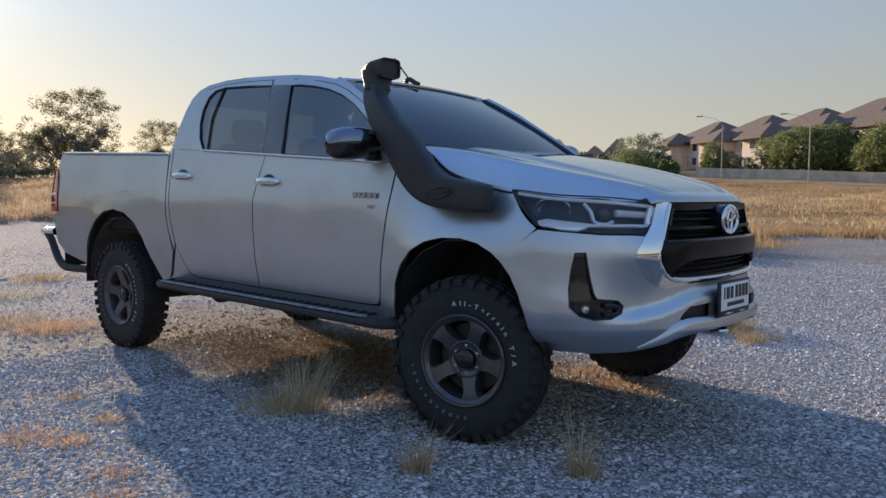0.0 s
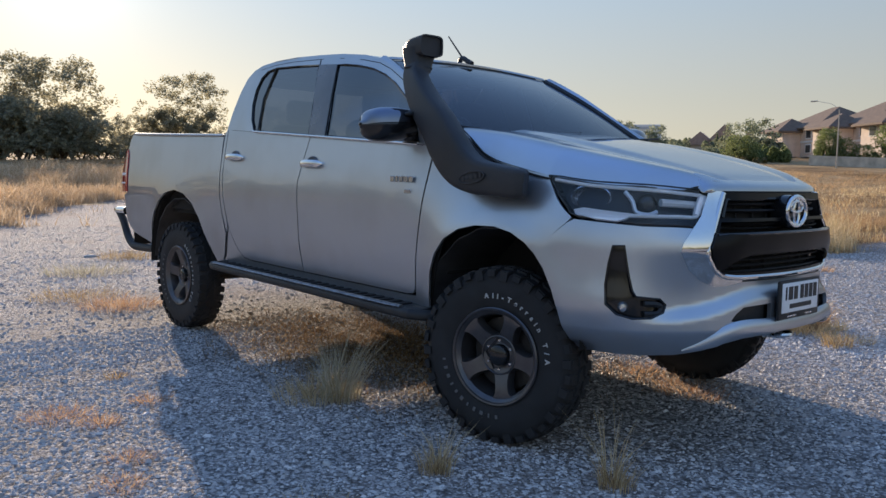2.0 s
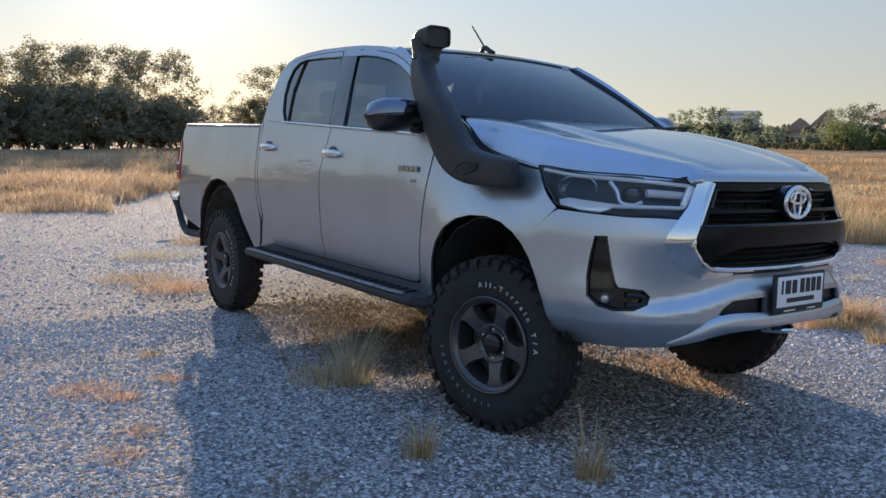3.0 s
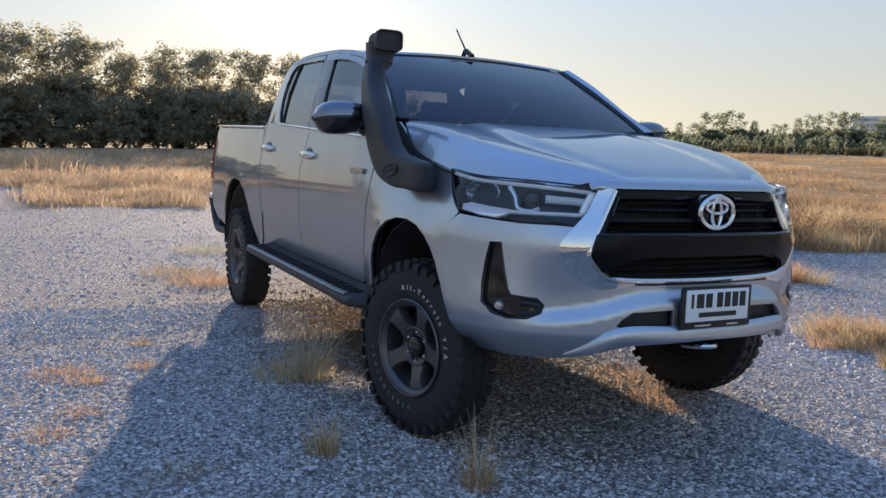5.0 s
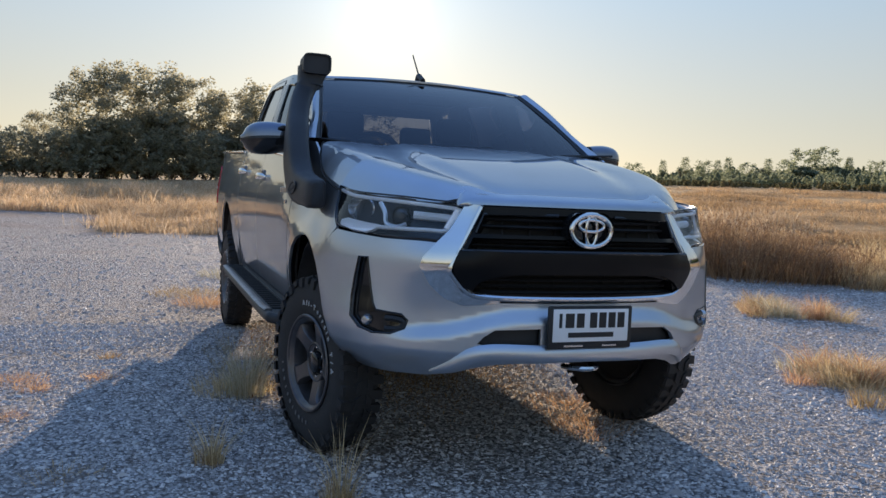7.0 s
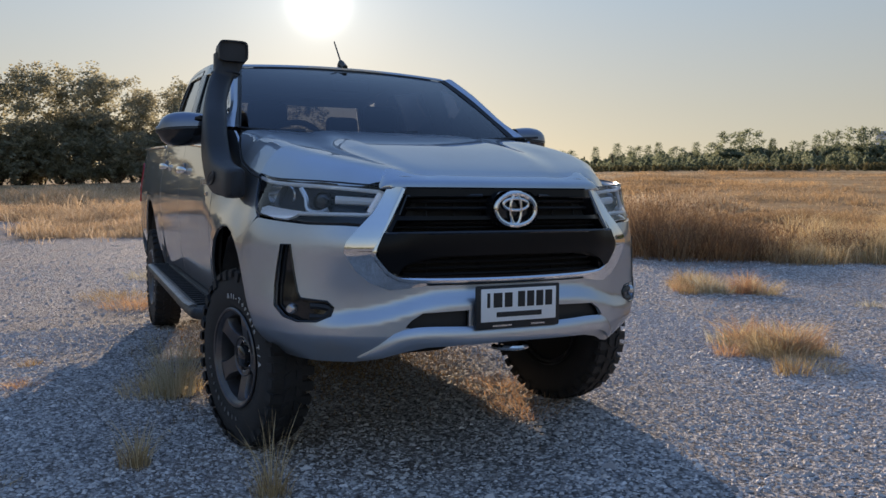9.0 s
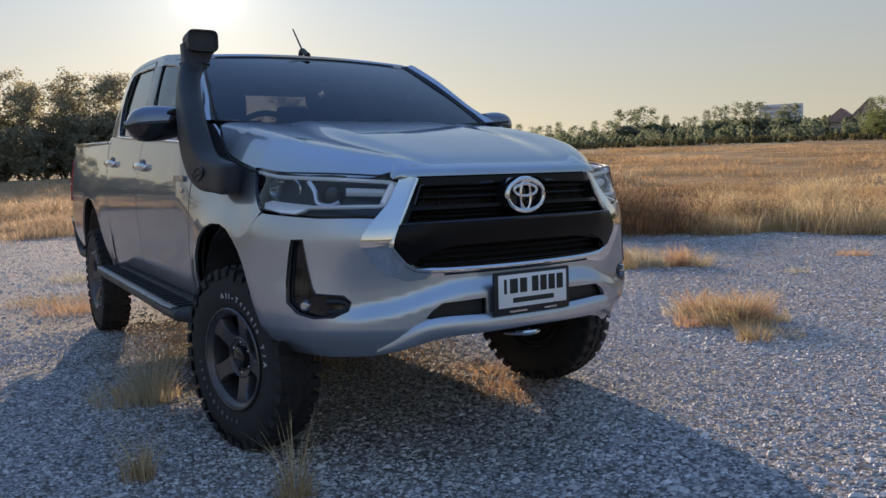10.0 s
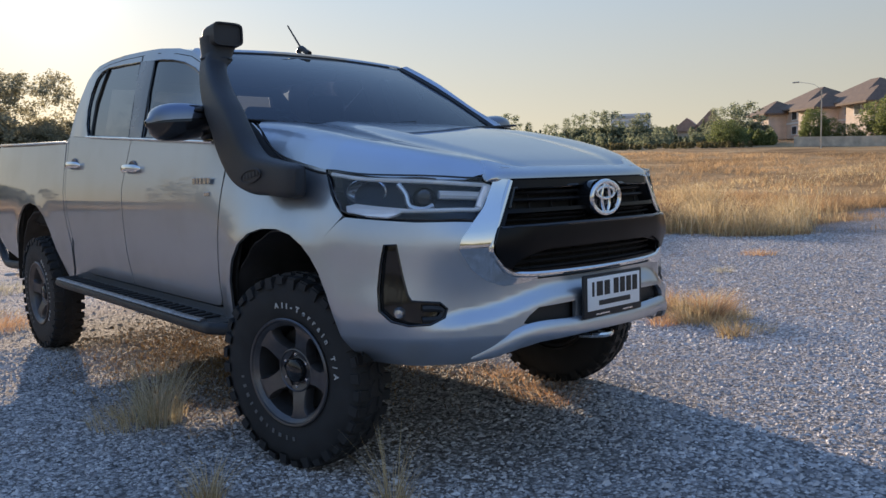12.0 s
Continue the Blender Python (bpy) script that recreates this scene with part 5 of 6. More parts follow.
def rim_barrel():
    h = W_TYRE / 2
    return lathe([(0.216, -h + 0.014), (0.221, -h + 0.004), (0.216, -h - 0.001), (0.209, -h + 0.001), (0.206, -h + 0.008), (0.200, -h + 0.011), (0.193, -h + 0.020), (0.188, -h + 0.024), (0.184, -h + 0.045), (0.180, -h + 0.085), (0.174, 0.05), (0.188, h - 0.02), (0.215, h - 0.012)], seg=60)


def spoke_face():
    """Five broad tapering spokes with a flat face and bevelled flanks."""
    h = W_TYRE / 2
    bm = bmesh.new()
    for k in range(5):
        a = -math.pi / 2 + 0.20 + k * 2 * math.pi / 5
        d, t = Vector((math.cos(a), 0, math.sin(a))), Vector((-math.sin(a), 0, math.cos(a)))
        rows = []
        for r, w, y in ((0.060, 0.052, 0.054), (0.085, 0.043, 0.047), (0.115, 0.0365, 0.036), (0.150, 0.036, 0.026), (0.172, 0.043, 0.022), (0.184, 0.055, 0.021), (0.193, 0.068, 0.021)):
            yy = -h + y
            rows.append([bm.verts.new(d * r + t * (w * x) + Vector((0, yy + dy, 0))) for x, dy in ((-1.12, 0.045), (-1.0, 0.010), (-0.86, 0.0), (0.86, 0.0), (1.0, 0.010), (1.12, 0.045))])
        for p, q in zip(rows, rows[1:]):
            for j in range(5):
                bm.faces.new((p[j], p[j + 1], q[j + 1], q[j]))
        bm.faces.new(rows[0])
        bm.faces.new(rows[-1])
    return bm


def hub_disc():
    h = W_TYRE / 2
    return lathe([(0.0, -h + 0.062), (0.050, -h + 0.062), (0.056, -h + 0.066), (0.078, -h + 0.064), (0.081, -h + 0.048), (0.085, -h + 0.044), (0.090, -h + 0.046), (0.094, -h + 0.06), (0.094, -h + 0.12)], seg=40)


def make_wheel():
    w = empty("wheel")
    tyre = part("tyre", tyre_body(), RUBBER, w, "black all-terrain tyre with raised white lettering")
    v, f = tread_blocks()
    tagged(mesh_part("tread", v, f, RUBBER, tyre, "", 0), kind="stuff")
    h = W_TYRE / 2
    for text, size, start, r, gap in (("All-Terrain T/A", 0.030, 103, 0.262, 0.0092),):
        a = start
        for ch in text:
            if ch == " ":
                a -= 7.0
                continue
            me = letters(ch, size)
            xs = [v.co.x for v in me.vertices]
            lw = max(xs) - min(xs)
            a -= math.degrees((lw / 2 + gap) / r)
            t = radians(a)
            # outer side of the right-hand wheel: letters read clockwise
            m = Matrix(((math.sin(t), 0, math.cos(t), 0), (0, 1, 0, 0), (-math.cos(t), 0, math.sin(t), 0), (0, 0, 0, 1)))
            me.transform(Matrix.Translation((-(max(xs) + min(xs)) / 2, 0, 0)))
            me.transform(Matrix.Translation((r * math.cos(t), -h - 0.002, r * math.sin(t))) @ m @ Matrix.Rotation(radians(90), 4, "X"))
            me.materials.clear()
            me.materials.append(WHITELETTER)
            ob = new("tyre_letter", me)
            ob.parent = tyre
            a -= math.degrees((lw / 2 + gap) / r)
    for k in range(11):
        t = radians(190 + k * 8.5)
        bm = block((0.009 + 0.004 * (k % 3), 0.003, 0.017 + 0.003 * (k % 2)), (0, 0, 0), 0.001, 1)
        bmesh.ops.transform(bm, matrix=Matrix.Translation((0.268 * math.cos(t), -h - 0.0005, 0.268 * math.sin(t))) @ Matrix.Rotation(math.pi / 2 - t, 4, "Y"), verts=bm.verts)
        part("sidewall_bar", bm, plain("worn_white_lettering", (0.14, 0.14, 0.14), 0.7) if k == 0 else bpy.data.materials["worn_white_lettering"], tyre)
    rim = part("rim", rim_barrel(), RIM, w, "dark graphite five-spoke alloy rim")
    part("spokes", spoke_face(), RIM, rim)
    part("hub", hub_disc(), RIM, rim)
    part("centre_cap", lathe([(0.0, -h + 0.030), (0.036, -h + 0.031), (0.045, -h + 0.037), (0.049, -h + 0.050), (0.050, -h + 0.068)], seg=28), GLOSSBLACK, rim)
    part("brake_disc", lathe([(0.06, 0.02), (0.165, 0.02), (0.165, 0.045), (0.06, 0.045)], seg=36), plain("brake_iron", (0.07, 0.068, 0.066), 0.5, 0.5), w)
    part("wheel_back", lathe([(0.0, 0.06), (0.20, 0.06), (0.205, 0.10)], seg=36), CAVITY, w)
    for k in range(6):
        t = 2 * math.pi * (k + 0.5) / 6
        bm = lathe([(0.0, -0.012), (0.006, -0.011), (0.0085, -0.004), (0.0095, 0.012)], seg=8)
        bmesh.ops.translate(bm, vec=(0.066 * math.cos(t), -h + 0.060, 0.066 * math.sin(t)), verts=bm.verts)
        part("lug_nut", bm, CHROME, rim, "bright lug nut")
    return w


STEER = 12.5
# the gravel lies a little higher under the rear axle and under the far front wheel
REAR_RISE, SIDE_RISE, NEAR_RISE = 0.040, 0.052, 0.008
truck.scale = (TRUCK_X, TRUCK_Y, 1)
w0 = make_wheel()
w0.parent = truck
w0.matrix_parent_inverse = Matrix.Diagonal((1 / TRUCK_X, 1 / TRUCK_Y, 1, 1))
w0.matrix_basis = pose(0.006 * TRUCK_X, -0.772 * TRUCK_Y, R_TYRE * WHEEL_SIZE - 0.004 + NEAR_RISE, 0, 0, STEER) @ Matrix.Scale(WHEEL_SIZE, 4)
for x, y, rise, spin, turn in ((-3.17, -0.792, REAR_RISE, 40, 0), (0.012, 0.770, SIDE_RISE, 20, 180 + STEER), (-3.17, 0.792, SIDE_RISE, 70, 180)):
    copy_thing(w0, pose(x * TRUCK_X, y * TRUCK_Y, R_TYRE * WHEEL_SIZE - 0.006 + rise, 0, spin, turn))


def arch_liner(cx, cz, r, y0, y1):
    """Moulded half shell above a wheel, with shallow ribs across it."""
    bm = bmesh.new()
    rows = []
    for k in range(33):
        a = radians(24 + 152 * k / 32)
        rr = r + (0.006 if k % 4 < 2 else 0.0)
        pts = [(q * math.cos(a), y, q * math.sin(a)) for y, q in ((y0, rr), (y1, rr), (y1, rr + 0.006), (y0, rr + 0.006))]
        rows.append([bm.verts.new((cx + x, y, cz + z)) for x, y, z in pts])
    for p, q in zip(rows, rows[1:]):
        for k in range(4):
            bm.faces.new((p[k], p[(k + 1) % 4], q[(k + 1) % 4], q[k]))
    return bm


LINER = plain("arch_liner_plastic", (0.05, 0.05, 0.053), 0.6, vary=0.3, size=12, bump=0.2)
for cx, cz, r in ((0.0, 0.44, 0.475), (-3.24, 0.47, 0.475)):
    both("arch_liner", lambda: arch_liner(cx, cz, r, -0.825, -0.40), LINER, truck, "dark grey plastic wheel arch liner", 60)

# ---- cabin ----
def seat(x, y):
    s1 = part("seat", block((0.52, 0.50, 0.16), (x, y, 0.98), 0.05, 3), FABRIC, truck)
    part("seat_back", block((0.14, 0.48, 0.48), (x - 0.25, y, 1.21), 0.06, 3, Matrix.Rotation(radians(-14), 4, "Y")), FABRIC, s1)
    part("headrest", block((0.09, 0.24, 0.16), (x - 0.31, y, 1.53), 0.04, 3), FABRIC, s1)


for x, y in ((-1.15, -0.36), (-1.15, 0.36), (-1.98, -0.38), (-1.98, 0.38)):
    seat(x, y)
part("dashboard", block((0.36, 1.36, 0.22), (-0.62, 0, 1.23), 0.06, 3), BLACK, truck)
part("steering_wheel", join(tube([(-0.86 + 0.07 * math.sin(a), -0.36 + 0.18 * math.cos(a), 1.27 + 0.165 * math.sin(a)) for a in (2 * math.pi * k / 24 for k in range(24))], 0.016, 8, True), tube([(-0.86, -0.53, 1.27), (-0.85, -0.36, 1.26), (-0.86, -0.19, 1.27)], 0.02, 8)), BLACK, truck)
part("inner_mirror", block((0.03, 0.22, 0.06), (-0.98, 0.0, 1.66), 0.012, 2), BLACK, truck)
part("cab_floor", block((2.1, 1.45, 0.04), (-1.45, 0, 0.72), 0.01), CAVITY, truck)
part("headliner", block((1.12, 1.06, 0.02), (-1.84, 0, 1.757), 0.005), plain("grey_headliner", (0.16, 0.16, 0.16), 0.9), truck)
part("firewall", block((0.04, 1.5, 0.6), (-0.42, 0, 0.98), 0.01), CAVITY, truck)

# the load bed ends a hand's width short of the drawn outline
for ob in truck.children_recursive:
    if ob.type == "MESH" and "wheel" not in (ob.parent.name.split(".")[0], (ob.parent.parent or ob.parent).name.split(".")[0]):
        for v in ob.data.vertices:
            if v.co.x < -3.62:
                v.co.x = -3.62 + (v.co.x + 3.62) * 0.925


# ---- ground ----
EDGE = [(-70, -60), (-27, -45), (-22.9, -5.6), (-22.4, -2.5), (-16.31, -2.13), (-15.68, -0.5), (-15.7, 1.15), (-18.88, 1.98), (-22.2, 4.26), (-24.43, 6.62), (-18.42, 9.1), (-10.86, 8.2), (-7.01, 7.34), (-5.15, 9.02), (-3.53, 11.01),
        (-3.83, 14.1), (-4.34, 16.79), (1.35, 19.41), (11.35, 21.01), (30, 24), (70, 30), (70, -60)]


def wobble(x, y):
    """Shift that makes the lot's edge wander in bays and tongues."""
    return (x + 0.9 * noise.noise((x * 0.5, y * 0.5, 1.7)) + 0.4 * noise.noise((x * 1.7, y * 1.7, 5.2)),
            y + 0.7 * noise.noise((x * 0.5, y * 0.5, 8.3)) + 0.35 * noise.noise((x * 1.7, y * 1.7, 4.4)))


def in_lot(x, y):
    x, y = wobble(x, y)
    inside = False
    j = len(EDGE) - 1
    for i in range(len(EDGE)):
        (xi, yi), (xj, yj) = EDGE[i], EDGE[j]
        if (yi > y) != (yj > y) and x < (xj - xi) * (y - yi) / (yj - yi) + xi:
            inside = not inside
        j = i
    return inside


def edge_gap(x, y):
    x, y = wobble(x, y)
    best = 1e9
    for (ax, ay), (bx, by) in zip(EDGE, EDGE[1:] + EDGE[:1]):
        dx, dy = bx - ax, by - ay
        t = max(0, min(1, ((x - ax) * dx + (y - ay) * dy) / (dx * dx + dy * dy)))
        best = min(best, math.hypot(x - ax - t * dx, y - ay - t * dy))
    return best


def field_share(x, y):
    d = edge_gap(x, y)
    d = -d if in_lot(x, y) else d
    return smoothstep(-0.35, 0.45, d + 0.5 * noise.noise((x * 0.7, y * 0.7, 3.1)))


RISE = Vector((math.cos(radians(112)), math.sin(radians(112))))


def ground_z(x, y):
    s = x * RISE.x + y * RISE.y
    far = max(0.0, s - 9.0)
    z = 0.042 * far * far / (far + 14.0)
    z += 0.022 * max(0.0, -x - 14.0) * smoothstep(-14.0, -22.0, x) * (1 - smoothstep(-60, -120, x))
    near = math.hypot(x + 1.5, y)
    z += max(NEAR_RISE, REAR_RISE * smoothstep(-1.7, -2.9, x), SIDE_RISE * smoothstep(-0.35, 0.6, y)) * (1 - smoothstep(5.0, 11.0, near))
    z += 0.010 * noise.noise((x * 0.8, y * 0.8, 0.4)) * smoothstep(2.0, 5.0, near)
    z += 0.06 * noise.noise((x * 0.15, y * 0.15, 7.0)) * smoothstep(10, 26, near)
    return z


def axis(lo, hi, cell, far):
    vals = list(np.arange(lo, hi + 1e-6, cell))
    s = cell
    while vals[-1] < far:
        s *= 1.22
        vals.append(vals[-1] + s)
    s = cell
    while vals[0] > -far:
        s *= 1.22
        vals.insert(0, vals[0] - s)
    return vals


gx, gy = axis(-26, 7, 0.3, 1500), axis(-7, 19, 0.3, 1500)
gv = [(x, y, ground_z(x, y)) for x in gx for y in gy]
ny_ = len(gy)
gf = [(i * ny_ + j, (i + 1) * ny_ + j, (i + 1) * ny_ + j + 1, i * ny_ + j + 1) for i in range(len(gx) - 1) for j in range(ny_ - 1)]
ground = mesh_part("ground", gv, gf, GROUND, None, "", 60)
att = ground.data.attributes.new("field", "FLOAT", "POINT")
att.data.foreach_set("value", [field_share(x, y) for x, y, _ in gv])
tagged(ground, "grey crushed-stone lot that runs into a dry grass field", "ground", kind="structure")


# ---- loose stones ----
def stone_bed():
    """Angular half-buried stones: four feet and a short ridge each, thickest where the lot is walked over."""
    rnd = np.random.default_rng(5)
    base = np.array([(1, 0.7, -0.25), (-1, 0.7, -0.25), (-1, -0.7, -0.25), (1, -0.7, -0.25), (0.45, 0.1, 0.75), (-0.45, -0.1, 0.75)])
    tri = np.array([(0, 1, 5), (0, 5, 4), (1, 2, 5), (2, 3, 4), (2, 4, 5), (3, 0, 4)])
    P, R = [], []
    for (x0, x1, y0, y1), count, big in (((-3.2, 2.6, -3.4, 3.2), 120000, 0.0082), ((-9, 3.5, -6, 7), 50000, 0.0105), ((-5, 4, 2, 11), 36000, 0.0135), ((-15, 3, -8, 11), 24000, 0.016)):
        for x, y in zip(rnd.uniform(x0, x1, count), rnd.uniform(y0, y1, count)):
            if x > -5.5 and y < 5.5 or in_lot(x, y):
                P.append((x, y, ground_z(x, y)))
        R.append(big * (0.5 + 0.95 * rnd.random(len(P) - sum(map(len, R))) ** 1.8))
    P, R = np.array(P), np.concatenate(R)
    n = len(P)
    q = base[None] * (1 + 0.6 * (rnd.random((n, 6, 3)) - 0.5))
    q = q * np.stack((R * rnd.uniform(0.75, 1.25, n), R * rnd.uniform(0.7, 1.2, n), R * rnd.uniform(0.32, 0.85, n)), 1)[:, None]
    a = rnd.uniform(0, 6.283, n)
    c, d = np.cos(a)[:, None], np.sin(a)[:, None]
    V = np.stack((q[:, :, 0] * c - q[:, :, 1] * d, q[:, :, 0] * d + q[:, :, 1] * c, q[:, :, 2]), 2) + P[:, None]
    return V.reshape(-1, 3), (tri[None] + 6 * np.arange(n)[:, None, None]).reshape(-1, 3)


def soup(name, V, F, material, label, category, kind="stuff"):
    me = bpy.data.meshes.new(name)
    me.from_pydata(V.tolist(), [], F.tolist())
    me.materials.append(material)
    me.update()
    return tagged(new(name, me), label, category, kind=kind)


V, F = stone_bed()
soup("loose_gravel", V, F, STONES, "loose grey crushed stones scattered over the lot", "gravel")


# ---- grass ----
def blades(rnd, spots, hmin, hmax, width, lean, droop=0.5, mounds=0.0):
    """Curved two-piece blades rooted at spots (x, y, z)."""
    V, F = [], []
    k = 0
    for x, y, z in spots:
        a = rnd.uniform(0, 6.283)
        h = rnd.uniform(hmin, hmax)
        if mounds:
            h *= max(0.25, 0.75 + 1.1 * noise.noise((x * mounds, y * mounds, 9.0)))
        l = lean * rnd.uniform(0.1, 1.0) * h
        w = width * rnd.uniform(0.6, 1.3)
        dx, dy = math.cos(a) * l, math.sin(a) * l
        b = rnd.uniform(0, 6.283)
        wx, wy = math.cos(b) * w, math.sin(b) * w
        V += [(x - wx, y - wy, z - 0.01), (x + wx, y + wy, z - 0.01), (x + dx * 0.35 + wx * 0.8, y + dy * 0.35 + wy * 0.8, z + h * 0.6), (x + dx * 0.35 - wx * 0.8, y + dy * 0.35 - wy * 0.8, z + h * 0.6), (x + dx, y + dy, z + h * (1 - droop * 0.3))]
        F += [(k, k + 1, k + 2, k + 3), (k + 3, k + 2, k + 4)]
        k += 5
    return V, F


def tuft(x, y, radius, height, count, material, label, lean, width, drift, seed):
    """Thin blades in four steps that bow outwards from a root clump."""
    rnd = random.Random(seed)
    V, F = [], []
    for _ in range(count):
        r, a = radius * rnd.random() ** 0.75, rnd.uniform(0, 6.283)
        px, py = r * math.cos(a), r * math.sin(a)
        h = height * rnd.uniform(0.35, 1.0)
        a2 = a + rnd.uniform(-0.9, 0.9)
        l = lean * h * rnd.uniform(0.15, 0.9)
        dx, dy = math.cos(a2) * l + drift[0] * h / height, math.sin(a2) * l + drift[1] * h / height
        b = rnd.uniform(0, 6.283)
        w = width * rnd.uniform(0.6, 1.4)
        wx, wy = math.cos(b) * w, math.sin(b) * w
        k = len(V)
        sag = 0.25 * min(1.0, l / h)
        for t, f in ((0, 1), (0.35, 1), (0.65, 0.85), (0.88, 0.5)):
            g = t * t
            zz = h * (t - sag * g)
            V += [(px + dx * g - wx * f, py + dy * g - wy * f, zz - 0.008), (px + dx * g + wx * f, py + dy * g + wy * f, zz - 0.008)]
        V.append((px + dx, py + dy, h * (1 - sag)))
        F += [(k, k + 1, k + 3, k + 2), (k + 2, k + 3, k + 5, k + 4), (k + 4, k + 5, k + 7, k + 6), (k + 6, k + 7, k + 8)]
    ob = mesh_part("grass_tuft", V, F, material, None, "", 0)
    ob.location = (x, y, ground_z(x, y))
    return tagged(ob, label, "grass tuft", "grass tufts on the gravel", "stuff")


pale, gold, rust = "pale dry grass tuft growing through gravel", "low golden dry grass clump on the gravel", "low rusty dry weed patch on the gravel"
# x, y, radius, height, blades, material, label, lean, blade width, drift of the tips
TUFTS = [(-0.92, -0.97, 0.10, 0.42, 280, PALEGRASS, pale, 0.75, 0.0014, (0.10, -0.02)), (-1.04, -1.03, 0.22, 0.14, 480, PALESTRAW, gold, 1.3, 0.0014, (0, 0)),
         (0.15, -1.24, 0.05, 0.26, 56, PALESTRAW, gold, 0.8, 0.0012, (0.03, 0)), (0.12, -1.25, 0.065, 0.13, 170, STRAW, gold, 0.9, 0.001, (0, 0)),
         (0.63, -0.83, 0.05, 0.34, 60, PALESTRAW, gold, 0.8, 0.0012, (0.02, 0.02)), (0.66, -0.84, 0.07, 0.14, 160, STRAW, gold, 0.9, 0.001, (0, 0)),
         (-0.24, 2.64, 0.24, 0.15, 420, PALESTRAW, gold, 1.7, 0.0017, (0, 0)), (-0.69, 2.83, 0.2, 0.10, 300, PALESTRAW, gold, 2.0, 0.0011, (0, 0)), (0.1, 2.5, 0.2, 0.09, 360, PALESTRAW, gold, 1.6, 0.0012, (0, 0)), (-3.19, 4.69, 0.3, 0.14, 500, PALESTRAW, gold, 1.6, 0.0022, (0, 0)),
         (-2.83, 4.93, 0.3, 0.12, 400, STRAW, gold, 1.5, 0.0014, (0, 0)), (-1.54, 5.2, 0.13, 0.10, 120, PALEGRASS, pale, 0.9, 0.0014, (0, 0)),
         (-2.07, 7.01, 0.22, 0.10, 260, RUSTGRASS, rust, 1.0, 0.002, (0, 0)), (-4.2, -0.86, 0.34, 0.13, 600, RUSTGRASS, rust, 1.6, 0.0014, (0, 0)), (-4.89, -0.99, 0.4, 0.12, 500, STRAW, gold, 1.6, 0.0014, (0, 0)), (-2.03, -1.67, 0.07, 0.06, 90, STRAW, gold, 0.9, 0.0012, (0, 0)),
         (-1.47, -2.14, 0.17, 0.05, 420, RUSTGRASS, rust, 1.6, 0.0012, (0, 0)), (-1.26, -2.02, 0.09, 0.05, 220, RUSTGRASS, rust, 1.5, 0.0012, (0, 0)), (-1.48, -1.71, 0.10, 0.045, 220, RUSTGRASS, rust, 1.6, 0.0012, (0, 0)), (-0.73, -2.08, 0.09, 0.04, 200, RUSTGRASS, rust, 1.6, 0.0012, (0, 0)),
         (-6.61, -0.37, 0.45, 0.14, 600, PALEGRASS, gold, 1.5, 0.0018, (0, 0)), (-7.91, 0.59, 0.4, 0.15, 400, STRAW, gold, 1.5, 0.002, (0, 0)),
         (-0.48, -2.22, 0.10, 0.04, 200, RUSTGRASS, rust, 1.6, 0.0012, (0, 0)), (0.13, -1.78, 0.14, 0.04, 200, STRAW, gold, 1.7, 0.0012, (0, 0)), (0.16, 0.5, 0.22, 0.05, 520, RUSTGRASS, rust, 1.6, 0.0014, (0, 0)), (-0.23, 0.6, 0.25, 0.05, 420, RUSTGRASS, rust, 1.4, 0.0014, (0, 0))]
rnd = random.Random(77)
for cx, cy, wide, tall in ((-0.26, 2.66, 0.24, 0.31), (-3.09, 4.79, 0.28, 0.31)):
    for k in range(18):
        r = rnd.uniform(0.07, 0.16)
        TUFTS.append((cx + rnd.gauss(0, wide), cy + rnd.gauss(0, wide * 0.8), r, tall * rnd.uniform(0.35, 1.0), int(1300 * r), rnd.choice((PALESTRAW, STRAW, PALEGRASS, RUSTGRASS)), gold, rnd.uniform(0.7, 1.8), 0.0017, (rnd.uniform(-0.06, 0.06), rnd.uniform(-0.06, 0.06))))
for i, (x, y, r, h, n, m, lab, lean, wd, drift) in enumerate(TUFTS):
    tuft(x, y, r, h, n, m, lab, lean, wd, drift, i + 3)

rnd = random.Random(11)
spots = []
while len(spots) < 15000:
    x, y = rnd.gauss(-1.75, 0.62), rnd.gauss(-0.05, 0.45)
    if abs(y) < 1.1:
        spots.append((x, y, ground_z(x, y)))
V, F = blades(rnd, spots, 0.006, 0.028, 0.003, 2.2)
tagged(mesh_part("dry_litter", V, F, LITTER, None, "", 0), "flattened dry grass under the truck", "dry grass", kind="stuff")


def field(x0, x1, y0, y1, count, hmin, hmax, width, seed, material, name, label, clump=0.35, lean=2.0, mounds=0.45, tussock=0.0, fray=0.0):
    """Blades over a stretch outside the lot; tussock gathers them in tufts of that radius, fray lets some stray onto the gravel."""
    rnd = random.Random(seed)
    spots = []
    while len(spots) < count:
        x, y = rnd.uniform(x0, x1), rnd.uniform(y0, y1)
        if in_lot(x, y) and (rnd.random() > fray or rnd.random() > math.exp(-edge_gap(x, y) / 0.4)):
            continue
        if noise.noise((x * clump, y * clump, 2.0)) + 0.55 < rnd.random() * 0.9:
            continue
        z = ground_z(x, y)
        spots.append((x, y, z))
        if tussock:
            r = tussock * rnd.uniform(0.5, 1.3)
            spots += [(x + rnd.gauss(0, r), y + rnd.gauss(0, r), z) for _ in range(rnd.randint(6, 18))]
    V, F = blades(rnd, spots, hmin, hmax, width, lean, 0.5, mounds)
    return tagged(mesh_part(name, V, F, material, None, "", 0), label, "grass", kind="stuff")


